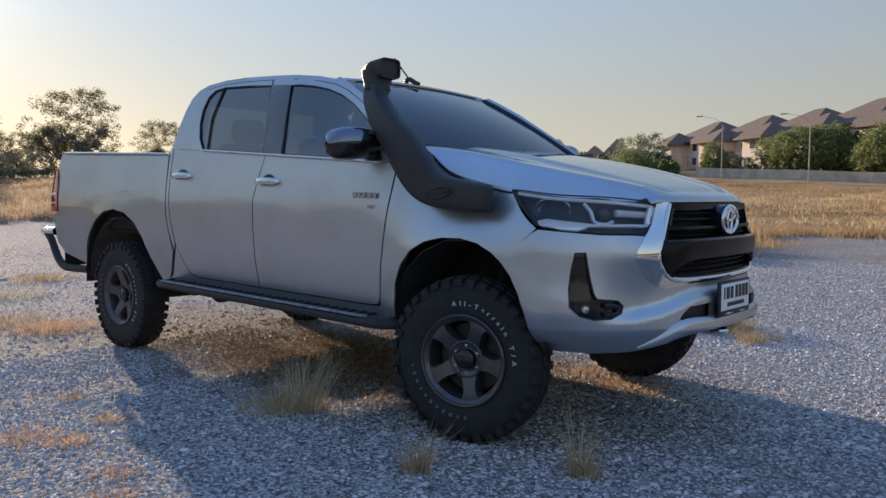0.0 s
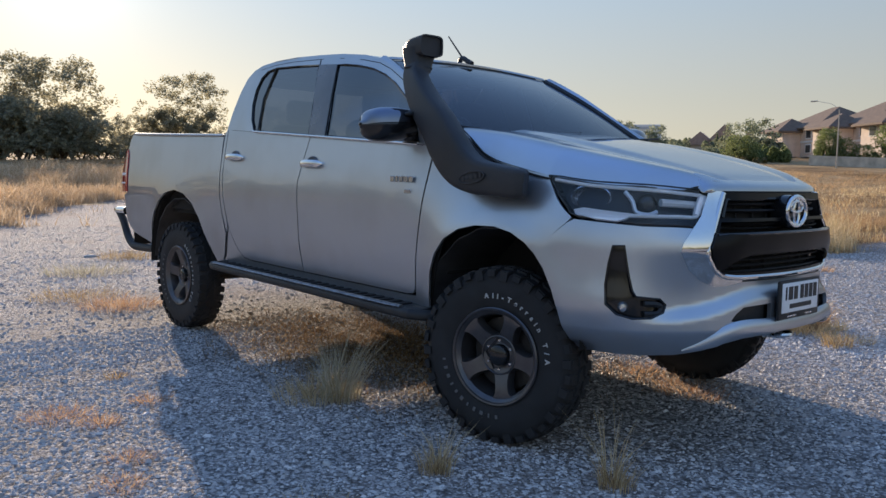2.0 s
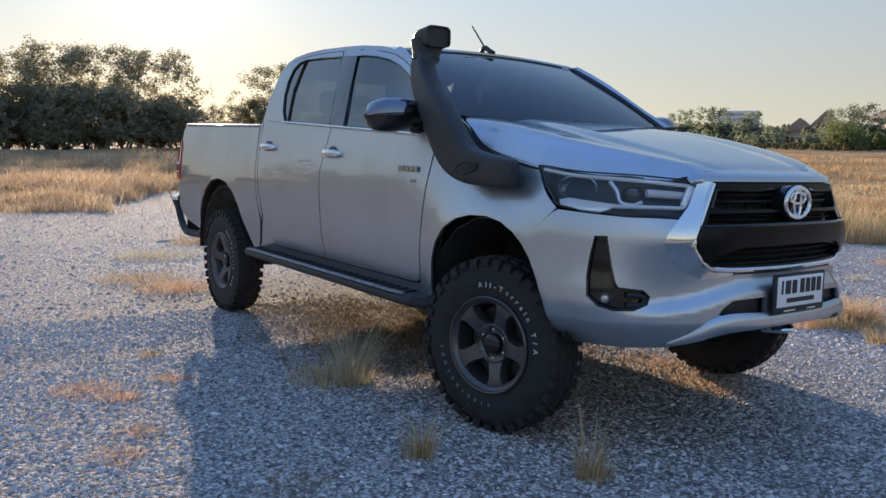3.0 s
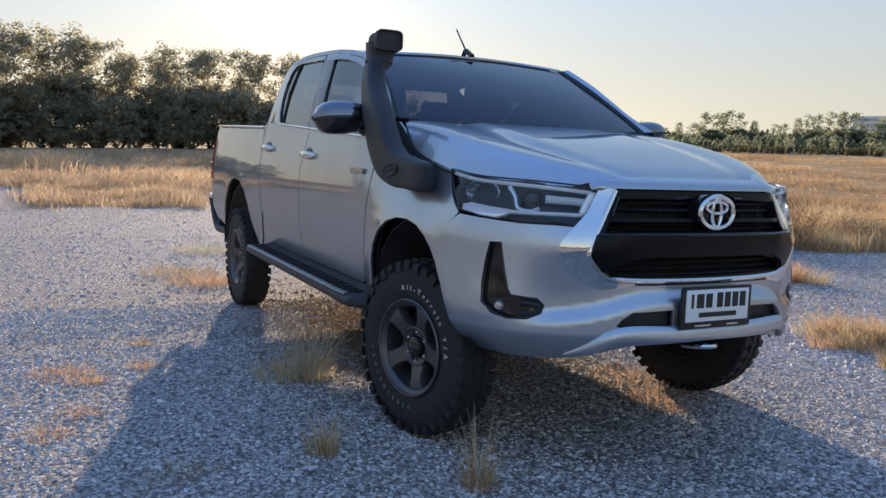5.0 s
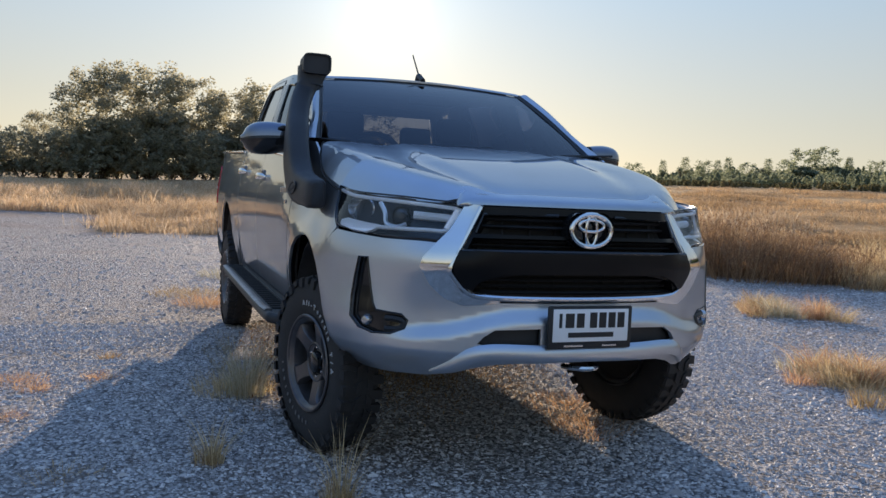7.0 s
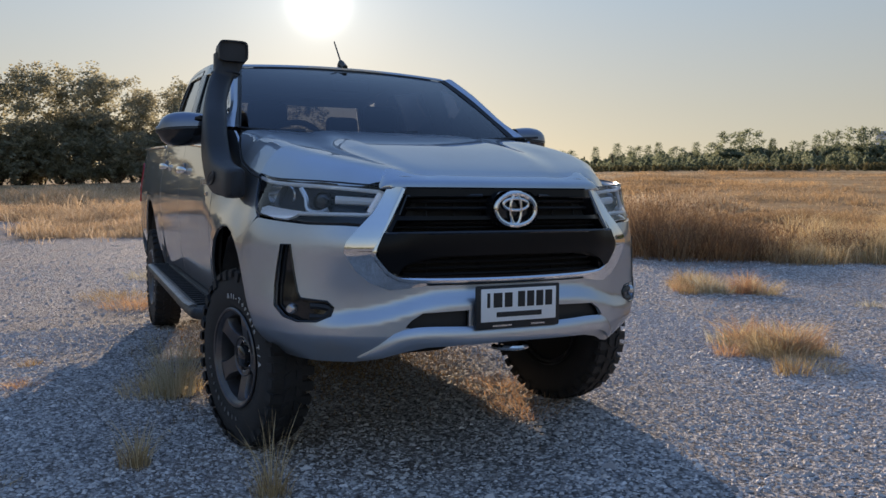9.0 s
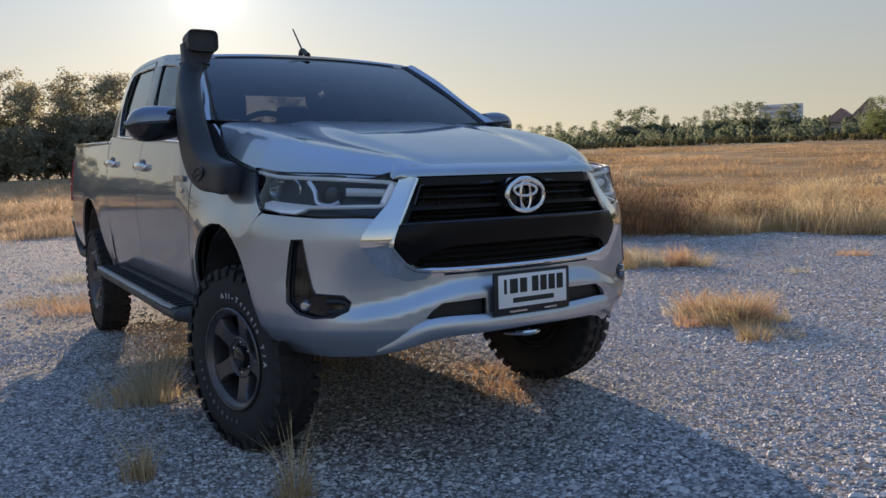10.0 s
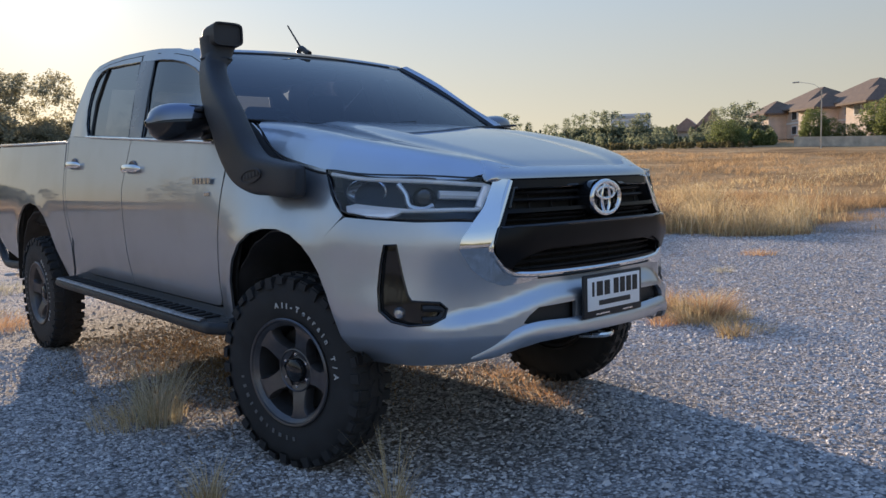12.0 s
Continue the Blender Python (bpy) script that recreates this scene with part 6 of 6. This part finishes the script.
field(-16, 1, 6, 20, 72000, 0.06, 0.34, 0.005, 21, FIELDGRASS, "field_grass", "tall dry golden grass at the field's edge", 0.35, 1.6, 0.45, 0.14, 0.12)
field(-27, -12, -8, 12, 85000, 0.08, 0.55, 0.006, 22, FIELDGOLD, "field_grass", "clumped dry golden grass behind the lot", 0.6, 1.4, 0.95, 0.22, 0.05)
field(-60, 8, 14, 60, 80000, 0.06, 0.32, 0.012, 23, FIELDGRASS, "field_grass", "wide field of dry brown grass", 0.12, 1.6, 0.3, 0.28)
field(-54, -18, -26, 22, 90000, 0.22, 0.7, 0.010, 24, FIELDGOLD, "field_grass", "tall tangled golden grass before the trees", 0.12, 1.5, 0.3, 0.3)
field(-70, -30, 12, 40, 28000, 0.05, 0.3, 0.022, 26, FIELDGRASS, "field_grass", "dry field grass beyond the trees", 0.12, 1.6, 0.3, 0.3)
field(-7.1, 1.0, 8.7, 13.5, 13000, 0.2, 0.78, 0.004, 27, PALESTRAW, "seed_grass", "pale seed-headed grass along the field's edge", 0.6, 0.9, 0.8, 0.12)
field(-14, 6, 17, 48, 15000, 0.05, 0.28, 0.010, 28, PALESTRAW, "field_grass", "pale sunlit straw in the field", 0.2, 1.6, 0.5, 0.35)
field(-11, -5.9, 7.1, 12, 5000, 0.2, 0.55, 0.004, 25, WEED, "weeds", "dark brown dead weeds at the field's edge", 0.9, 1.1, 0.9)



def weed_bush(x, y, radius, height, stems, seed):
    """Dead forb: wiry stems that fork, with small dry seed heads at the tips."""
    rnd = random.Random(seed)
    V, F = [], []

    def stick(a, b, w):
        side = Vector((rnd.gauss(0, 1), rnd.gauss(0, 1), 0)).normalized() * w
        k = len(V)
        V.extend((a - side, a + side, b + side * 0.6, b - side * 0.6))
        F.append((k, k + 1, k + 2, k + 3))

    for _ in range(stems):
        a, r = rnd.uniform(0, 6.283), radius * rnd.random() ** 0.6
        p = Vector((r * math.cos(a), r * math.sin(a), -0.02))
        h = height * rnd.uniform(0.45, 1.0)
        q = p + Vector((math.cos(a) * h * 0.22 + rnd.gauss(0, 0.05), math.sin(a) * h * 0.22 + rnd.gauss(0, 0.05), h * 0.6))
        stick(p, q, 0.006)
        for _ in range(4):
            e = q + Vector((rnd.gauss(0, 0.13), rnd.gauss(0, 0.13), h * rnd.uniform(0.1, 0.4)))
            stick(q.lerp(p, rnd.uniform(0, 0.5)), e, 0.004)
            for _ in range(3):
                c = e + Vector((rnd.gauss(0, 0.04), rnd.gauss(0, 0.04), rnd.gauss(0, 0.05)))
                stick(c, c + Vector((rnd.gauss(0, 0.02), rnd.gauss(0, 0.02), rnd.gauss(0, 0.02))), 0.010)
    ob = mesh_part("weed_bush", V, F, WEED, None, "", 0)
    ob.location = (x, y, ground_z(x, y))
    return tagged(ob, "dark brown dead weeds with dry seed heads", "weeds", "dead weeds at the field's edge", "stuff")


for i, (x, y, r, h, n) in enumerate(((-6.69, 7.43, 0.55, 1.05, 150), (-6.39, 8.14, 0.5, 0.9, 130), (-7.54, 7.36, 0.6, 1.15, 150), (-8.4, 7.8, 0.6, 1.0, 130), (-6.31, 8.86, 0.45, 0.7, 100), (-7.47, 8.69, 0.6, 0.95, 120), (-9.36, 8.15, 0.6, 0.9, 100), (-5.6, 10.06, 0.35, 0.6, 60), (-4.9, 11.37, 0.35, 0.6, 60))):
    weed_bush(x, y, r, h, n, 300 + i)

# ---- trees ----
def limb(bm, a, b, r0, r1, seg=6):
    d = (b - a).normalized()
    s = d.cross(Vector((0.3, 1, 0.2))).normalized()
    t = d.cross(s)
    R = [[bm.verts.new(p + (s * math.cos(k * 2 * math.pi / seg) + t * math.sin(k * 2 * math.pi / seg)) * r) for k in range(seg)] for p, r in ((a, r0), (b, r1))]
    for k in range(seg):
        bm.faces.new((R[0][k], R[0][(k + 1) % seg], R[1][(k + 1) % seg], R[1][k]))


def make_tree(seed, height, spread, leaves, leaf, material, label, wide=0.5, fill=0.9):
    """Several stems that fork three times; small leaves gather round the twig ends, with gaps between."""
    rnd = random.Random(seed)
    root = tagged(empty("tree"), label, "tree")
    bm = bmesh.new()
    tips = []

    def grow(p, d, length, r, depth):
        q = p + d * length
        limb(bm, p, q, r, r * 0.68)
        if depth <= 1:
            tips.append((p, q))
        if depth == 0:
            return
        for _ in range(rnd.choice((2, 3, 3))):
            nd = (d + Vector((rnd.uniform(-1, 1) * spread, rnd.uniform(-1, 1) * spread, rnd.uniform(-0.25, 0.55)))).normalized()
            grow(q, nd, length * rnd.uniform(0.62, 0.86), r * 0.62, depth - 1)

    for _ in range(5):
        d = Vector((rnd.uniform(-0.8, 0.8), rnd.uniform(-0.8, 0.8), 1)).normalized()
        grow(Vector((rnd.uniform(-0.2, 0.2), rnd.uniform(-0.2, 0.2), -0.1)), d, height * rnd.uniform(0.15, 0.24), height * 0.02, 3)
    part("trunk", bm, BARK, root, "", 60)
    V, F = [], []
    k = 0
    puffs = [(a.lerp(b, rnd.uniform(0.3, 1.1)), height * rnd.uniform(0.04, 0.08)) for a, b in tips for _ in range(2)]
    # the crown is a dome of overlapping clumps that reaches down to the grass
    lobes = [(rnd.uniform(0, 6.283), rnd.uniform(0.25, 1.0)) for _ in range(6)]
    for _ in range(int(len(puffs) * fill)):
        a, t = rnd.uniform(0, 6.283), 0.05 + 0.9 * rnd.random() ** 0.8
        bulge = 0.78 + 0.3 * sum(w * math.exp(-((a - c + math.pi) % 6.283 - math.pi) ** 2 / 0.3) for c, w in lobes)
        r = wide * height * bulge * math.sqrt(max(0.03, 1 - ((t - 0.30) / 0.72) ** 2)) * rnd.uniform(0.25, 1.0) ** 0.6
        puffs.append((Vector((r * math.cos(a), r * math.sin(a), height * t)), height * rnd.uniform(0.045, 0.085)))
    top = max(c.z + r for c, r in puffs)
    puffs = [(Vector((c.x, c.y, c.z * height / top)), r) for c, r in puffs]
    for _ in range(leaves):
        c0, pr = rnd.choice(puffs)
        o = Vector((rnd.gauss(0, 1), rnd.gauss(0, 1), rnd.gauss(0, 0.7)))
        c = c0 + o.normalized() * pr * rnd.random() ** 0.45
        u = Vector((rnd.gauss(0, 1), rnd.gauss(0, 1), rnd.gauss(0, 0.6))).normalized()
        w = u.cross(Vector((rnd.gauss(0, 1), rnd.gauss(0, 1), rnd.gauss(0, 1)))).normalized()
        s = leaf * rnd.uniform(0.6, 1.4)
        V += [c - u * s, c + w * s * 0.5, c + u * s, c - w * s * 0.5]
        F.append((k, k + 1, k + 2, k + 3))
        k += 4
    mesh_part("crown", V, F, material, root, "", 0)
    return root


def polar(az, dist, eye=(2.5, -2.3)):
    x, y = eye[0] + dist * math.cos(radians(az)), eye[1] + dist * math.sin(radians(az))
    return x, y, ground_z(x, y)


big_a = make_tree(31, 7.6, 0.75, 20000, 0.10, LEAF, "broad olive-green tree with an open airy crown", 0.54, 0.8)
big_b = make_tree(32, 7.2, 0.85, 20000, 0.10, LEAF, "broad olive-green tree with an open airy crown", 0.54, 0.8)
big_c = make_tree(37, 6.8, 0.9, 20000, 0.10, LEAF, "broad olive-green tree with an open airy crown", 0.54, 0.8)
bush = make_tree(38, 4.4, 1.0, 7500, 0.085, BRIGHTLEAF, "bushy green garden tree beyond the dry field", 0.52, 1.6)
farbush = make_tree(39, 5.2, 0.9, 5000, 0.125, FARLEAF, "far olive tree beyond the dry field", 0.40, 0.5)
slim = make_tree(40, 6.4, 0.35, 3200, 0.11, FARLEAF, "far slim tree beyond the dry field", 0.17, 1.2)
shrub = make_tree(35, 3.6, 1.1, 4000, 0.11, LEAF, "low dense dark shrub under the trees")
protos = (big_a, big_b, big_c)
rnd = random.Random(8)
# bearing, distance, form, height
TREES = [(151.4, 41, 1, 3.7), (156.6, 38, 0, 5.0), (160.4, 38, 2, 3.0), (164.5, 36, 1, 5.3), (168.0, 37, 0, 5.6), (171.0, 36, 2, 5.5), (173.5, 37, 1, 5.1), (176.1, 36, 0, 5.7), (178.6, 35, 2, 6.0), (181.3, 35, 1, 5.6), (184.8, 37, 0, 3.8), (188.3, 36, 2, 3.2), (192.3, 37, 1, 2.5)]
sizes = (7.6 * 1.05, 7.2 * 1.05, 6.8 * 1.05)
used = set()
for az, dist, k, tall in TREES:
    x, y, z = polar(az, dist * 2.2)
    ob = protos[k]
    if k in used:
        ob = copy_thing(ob, Matrix.Identity(4))
    used.add(k)
    ob.matrix_basis = pose(x, y, z - 0.05, 0, 0, rnd.uniform(0, 360)) @ Matrix.Scale((2.23 * tall - 1.9) / sizes[k], 4)
    tagged(ob, group="trees behind the lot")
first = True
for az in np.arange(158.6, 193, 1.15):
    x, y, z = polar(az, 75 + rnd.uniform(-2, 4.5))
    ob = shrub if first else copy_thing(shrub, Matrix.Identity(4))
    first = False
    ob.matrix_basis = pose(x, y, z - 0.1, 0, 0, rnd.uniform(0, 360)) @ Matrix.Scale(rnd.uniform(1.0, 1.6) * (0.6 if az < 162 else 1), 4)
    tagged(ob, group="shrubs under the trees")


# ---- distant tree line ----
def tree_line(name, az0, az1, dist, depth, clumps, low, high, leaf, material, label, seed, spiky=0.0, dense=2.2):
    """Hundreds of ragged crowns made of small leaf cards, rooted on the ground far behind the field."""
    rnd = random.Random(seed)
    V, F = [], []
    k = 0
    for _ in range(clumps):
        az = rnd.uniform(az0, az1)
        d = dist + rnd.uniform(0, depth)
        x, y, z = polar(az, d)
        h = low + (high - low) * max(0, min(1, 0.5 + 0.9 * noise.noise((az * 0.45, seed, 0)))) * rnd.uniform(0.6, 1.1)
        r = h * rnd.uniform(0.22, 0.42)
        tip = rnd.random() < spiky
        for _ in range(int((70 + 40 * h / high) * dense)):
            t = rnd.random()
            rr = r * (math.sqrt(max(0.02, 1 - (1.6 * t - 0.55) ** 2)) if not tip else (1 - t) * 0.6 + 0.05)
            a = rnd.uniform(0, 6.283)
            q = rr * rnd.random() ** 0.4
            c = Vector((x + q * math.cos(a), y + q * math.sin(a), z + h * (0.02 + 0.95 * t) * (1.25 if tip else 1)))
            u = Vector((rnd.gauss(0, 1), rnd.gauss(0, 1), rnd.gauss(0, 1))).normalized()
            w = u.cross(Vector((rnd.gauss(0, 1), rnd.gauss(0, 1), rnd.gauss(0, 1)))).normalized()
            s = leaf * rnd.uniform(0.6, 1.5)
            V += [c - u * s, c + w * s * 0.6, c + u * s, c - w * s * 0.6]
            F.append((k, k + 1, k + 2, k + 3))
            k += 4
    return tagged(mesh_part(name, V, F, material, None, "", 0), label, "trees", kind="stuff")


tree_line("far_trees", 119, 153, 124, 26, 330, 1.6, 3.8, 0.13, FARLEAF, "hazy line of mixed trees beyond the field", 41, 0.06, 4.2)
tree_line("far_scrub", 116, 153, 96, 24, 330, 0.5, 2.9, 0.12, FARLEAF, "low green scrub along the field's far side", 42, 0.0, 2.6)
tree_line("far_scrub", 117, 153, 88, 8, 420, 0.3, 0.9, 0.10, DRYSCRUB, "low dry scrub at the field's far edge", 47, 0.0, 1.0)
tree_line("far_scrub", 115.8, 119, 92, 8, 34, 1.0, 2.6, 0.13, BRIGHTLEAF, "fresh green scrub beside the houses", 46, 0.0, 4.0)
tree_line("far_trees", 200, 305, 46, 12, 150, 3.0, 7.0, 0.40, LEAF, "row of tall dark trees round the lot", 43, 0.0, 1.0)
# added out of view: blocks low sky light that would brighten the truck's nose
tree_line("far_scrub", -55, 92, 84, 26, 420, 3.0, 9.5, 0.40, SHADELEAF, "unseen line of dark trees added to dim the truck's front", 44, 0.0, 1.0)
# single trees that stand out of the far line: bearing, distance, height over the ground, width against height
FARTREES = [(farbush, "trees beyond the field", ((134.1, 122, 5.5, 1.3), (132.8, 124, 5.8, 1.2), (135.1, 126, 4.2, 1.2), (127.8, 118, 4.9, 1.0), (126.5, 120, 5.3, 1.1), (125.6, 119, 5.1, 1.2), (118.0, 108, 5.0, 1.2), (117.0, 106, 5.3, 1.3), (123.6, 112, 4.5, 1.1), (140.1, 122, 4.0, 1.2), (137.4, 124, 3.7, 1.3), (144.7, 120, 3.7, 1.4), (148.2, 118, 3.5, 1.4), (151.7, 116, 3.2, 1.5), (129.8, 124, 3.8, 1.3), (124.1, 112, 3.7, 1.2))),
            (slim, "slim trees beyond the field", ((138.6, 120, 4.3, 1), (139.3, 121, 4.0, 1), (141.4, 121, 4.5, 1), (136.2, 123, 4.2, 1), (131.4, 122, 4.2, 1), (142.8, 119, 4.0, 1), (128.8, 121, 4.5, 1), (146.4, 119, 4.2, 1), (119.0, 112, 4.8, 1))),
            (bush, "garden trees before the houses", ((109.3, 94, 4.6, 1), (108.4, 92, 5.2, 1), (107.5, 91, 5.7, 1), (106, 90, 5.9, 0.95), (105.8, 90, 5.6, 1), (104.9, 90, 4.9, 1), (103, 86, 5.2, 1.1), (102.5, 85, 5.9, 1.1), (101.1, 84, 6.2, 1.1), (99.3, 83, 5.9, 1.2), (113, 98, 4.1, 0.9), (113.0, 97, 3.6, 0.9), (112.1, 97, 3.0, 1), (111.0, 97, 2.3, 1.1), (117.5, 93, 2.4, 1.2), (118.3, 94, 3.2, 1.2)))]
tallness = {farbush: 5.2, slim: 6.4, bush: 4.4}
for proto, grp, rows in FARTREES:
    for i, (az, d, tall, broad) in enumerate(rows):
        x, y, z = polar(az, d, (2.30, -3.56))
        ob = proto if i == 0 else copy_thing(proto, Matrix.Identity(4))
        k = tall / tallness[proto]
        ob.matrix_basis = pose(x, y, z - 0.1, 0, 0, rnd.uniform(0, 360)) @ Matrix.Diagonal((k * broad, k * broad, k, 1))
        tagged(ob, group=grp)


# ---- houses beyond the field ----
def hip_roof(wide, deep, base, rise, ridge, over=0.7):
    """Hipped roof with a boarded eave: corner to corner over a wide x deep plan, ridge along x."""
    a, b = wide / 2 + over, deep / 2 + over
    V = [(-a, -b, base), (a, -b, base), (a, b, base), (-a, b, base), (-ridge, 0, base + rise), (ridge, 0, base + rise), (-a, -b, base - 0.22), (a, -b, base - 0.22), (a, b, base - 0.22), (-a, b, base - 0.22)]
    return V, [(0, 1, 5, 4), (1, 2, 5), (2, 3, 4, 5), (3, 0, 4), (6, 7, 1, 0), (7, 8, 2, 1), (8, 9, 3, 2), (9, 6, 0, 3), (9, 8, 7, 6)]


def house(az, dist, eave, rise, turn, label):
    """Two storeys under a hipped roof, with a lower wing and a porch towards the field."""
    x, y, z = polar(az, dist, (2.30, -3.56))
    wide, deep, tall = 9.5, 10.0, eave - z
    h = tagged(empty("house"), label, "house", "row of houses")
    h.matrix_basis = pose(x, y, z, 0, 0, turn)
    part("wall", block((wide, deep, tall), (0, 0, tall / 2), 0.03, 1), STUCCO, h)
    V, Fc = hip_roof(wide, deep, tall, rise, 0.9)
    mesh_part("roof", V, Fc, ROOFTILE, h, "dark brown hipped tile roof", 0)
    # lower wing at the field-side corner
    part("wing_wall", block((4.6, 2.6, tall - 0.5), (-2.0, -deep / 2 - 1.3, (tall - 0.5) / 2), 0.03, 1), STUCCO, h)
    V, Fc = hip_roof(4.6, 5.4, tall - 0.45, rise * 0.62, 0.3, 0.55)
    mesh_part("wing_roof", [(vx - 2.0, vy - deep / 2 - 0.3, vz) for vx, vy, vz in V], Fc, ROOFTILE, h, "dark brown hipped tile roof", 0)
    V, Fc = hip_roof(3.4, 6.0, tall * 0.5, 0.8, 0.4, 0.2)
    mesh_part("porch_roof", [(vx + wide / 2 + 1.6, vy, vz) for vx, vy, vz in V], Fc, ROOFTILE, h, "", 0)
    for py in (-2.7, 2.7):
        part("porch_post", block((0.25, 0.25, tall * 0.49), (wide / 2 + 3.0, py, tall * 0.245), 0.02, 1), STUCCO, h)
    for fy, fz in ((-3.2, 0.76), (0.2, 0.76), (3.4, 0.76), (-2.0, 0.28), (2.2, 0.28)):
        wdw = part("window", block((0.14, 1.5, 1.25), (wide / 2 + 0.02, fy, tall * fz), 0.02, 1), FARWHITE, h)
        part("pane", block((0.06, 1.25, 1.0), (wide / 2 + 0.08, fy, tall * fz), 0.01, 1), WINDOWDARK, wdw)
    for fx, fz, yy in ((-2.0, 0.74, -deep / 2 - 2.62), (2.4, 0.76, -deep / 2 - 0.02), (2.4, 0.28, -deep / 2 - 0.02)):
        wdw = part("window", block((1.4, 0.14, 1.25), (fx, yy, tall * fz), 0.02, 1), FARWHITE, h)
        part("pane", block((1.15, 0.06, 1.0), (fx, yy - 0.06, tall * fz), 0.01, 1), WINDOWDARK, wdw)
    part("floor_band", block((wide + 0.12, deep + 0.12, 0.25), (0, 0, tall * 0.52), 0.02, 1), FARWHITE, h)
    return h


for az, dist, eave, rise in ((112.7, 125, 8.9, 3.0), (109.6, 116, 8.8, 3.0), (106.5, 107, 8.6, 3.0), (102.9, 99, 8.7, 3.0), (98.9, 92, 8.5, 3.0)):
    house(az, dist, eave, rise, -36, "two-storey house with pale pink walls and a dark hipped roof")


def garden_wall():
    bm = bmesh.new()
    pts = [polar(a, 88 - (116 - a) * 0.75) for a in np.arange(92, 115, 0.5)]
    rows = []
    for x, y, z in pts:
        rows.append([bm.verts.new((x, y, z - 0.3)), bm.verts.new((x, y, z + 0.95)), bm.verts.new((x + 0.05, y + 0.2, z + 0.95)), bm.verts.new((x + 0.05, y + 0.2, z - 0.3))])
    for p, q in zip(rows, rows[1:]):
        for k in range(3):
            bm.faces.new((p[k], p[k + 1], q[k + 1], q[k]))
    return part("garden_wall", bm, CONCRETE, None, "", 30)


tagged(garden_wall(), "long weathered concrete boundary wall before the houses", "wall", kind="structure")
for az, d in ((112.9, 80), (107.5, 76)):
    x, y, z = polar(az, d)
    lampost = tagged(empty("street_lamp", (x, y, z)), "thin concrete lamp post with a curved arm", "street lamp", "street lamps")
    part("pole", tube([(0, 0, -0.2), (0, 0, 5.2)], [0.07, 0.05], 8), CONCRETE, lampost)
    part("arm", tube(smooth_line([(0, 0, 5.1), (-0.6, -0.2, 5.7), (-1.8, -0.6, 6.0)], 4), 0.018, 6), METALPOST, lampost)
    part("lamp_head", block((0.6, 0.22, 0.1), (-2.0, -0.67, 6.0), 0.03, 2), METALPOST, lampost)

# steep-gabled pavilion and a long pale block far away
x, y, z = polar(119.8, 135)
pav = tagged(empty("gabled_house", (x, y, z)), "far house with several steep brown gables", "house")
pav.rotation_euler = (0, 0, radians(25))
for dx, w, h0, hh in ((-3.0, 4.0, 1.6, 1.9), (0.6, 4.5, 1.9, 2.7), (4.2, 4.0, 1.5, 1.9)):
    part("wall", block((w, 5, h0), (dx, 0, h0 / 2), 0.02, 1), STUCCO, pav)
    V = [(dx - w * 0.62, -2.9, h0 - 0.2), (dx + w * 0.62, -2.9, h0 - 0.2), (dx, -2.9, h0 + hh), (dx - w * 0.62, 2.9, h0 - 0.2), (dx + w * 0.62, 2.9, h0 - 0.2), (dx, 2.9, h0 + hh)]
    mesh_part("roof", V, [(0, 1, 2), (5, 4, 3), (0, 2, 5, 3), (1, 4, 5, 2), (0, 3, 4, 1)], FARROOF, pav, "steep brown gable roof", 0)
x, y, z = polar(124.9, 330)
tall = 23.4 - z
blk = tagged(empty("office_block", (x, y, z)), "long pale multi-storey building far behind the trees", "building")
blk.rotation_euler = (0, 0, radians(33))
part("wall", block((15, 12, tall), (0, 0, tall / 2), 0.1, 1), FARWHITE, blk)
for k in range(5):
    part("window_band", block((14.2, 0.3, 1.0), (0, -6.1, tall - 1.3 - k * 1.9), 0.02, 1), FARPANE, blk)


# two pale stones lying on the gravel
PALESTONE = plain("pale_limestone", (0.46, 0.45, 0.43), 0.85, vary=0.2, size=25, bump=0.4, bump_size=120)


def pale_stone(x, y, sx, sy, sz, seed):
    rnd = random.Random(seed)
    bm = bmesh.new()
    bmesh.ops.create_icosphere(bm, subdivisions=2, radius=1)
    for v in bm.verts:
        v.co *= 1 + 0.3 * noise.noise(v.co * 1.3 + Vector((seed, 0, 0)))
    bmesh.ops.scale(bm, vec=(sx, sy, sz), verts=bm.verts)
    ob = part("stone", bm, PALESTONE, None, "", 40)
    ob.location = (x, y, ground_z(x, y) + sz * 0.6)
    return tagged(ob, "pale rounded stone lying on grey gravel", "stone", "pale stones on the gravel")


pale_stone(-0.2, -1.52, 0.024, 0.017, 0.009, 3)
pale_stone(-8.44, 0.27, 0.05, 0.10, 0.02, 5)
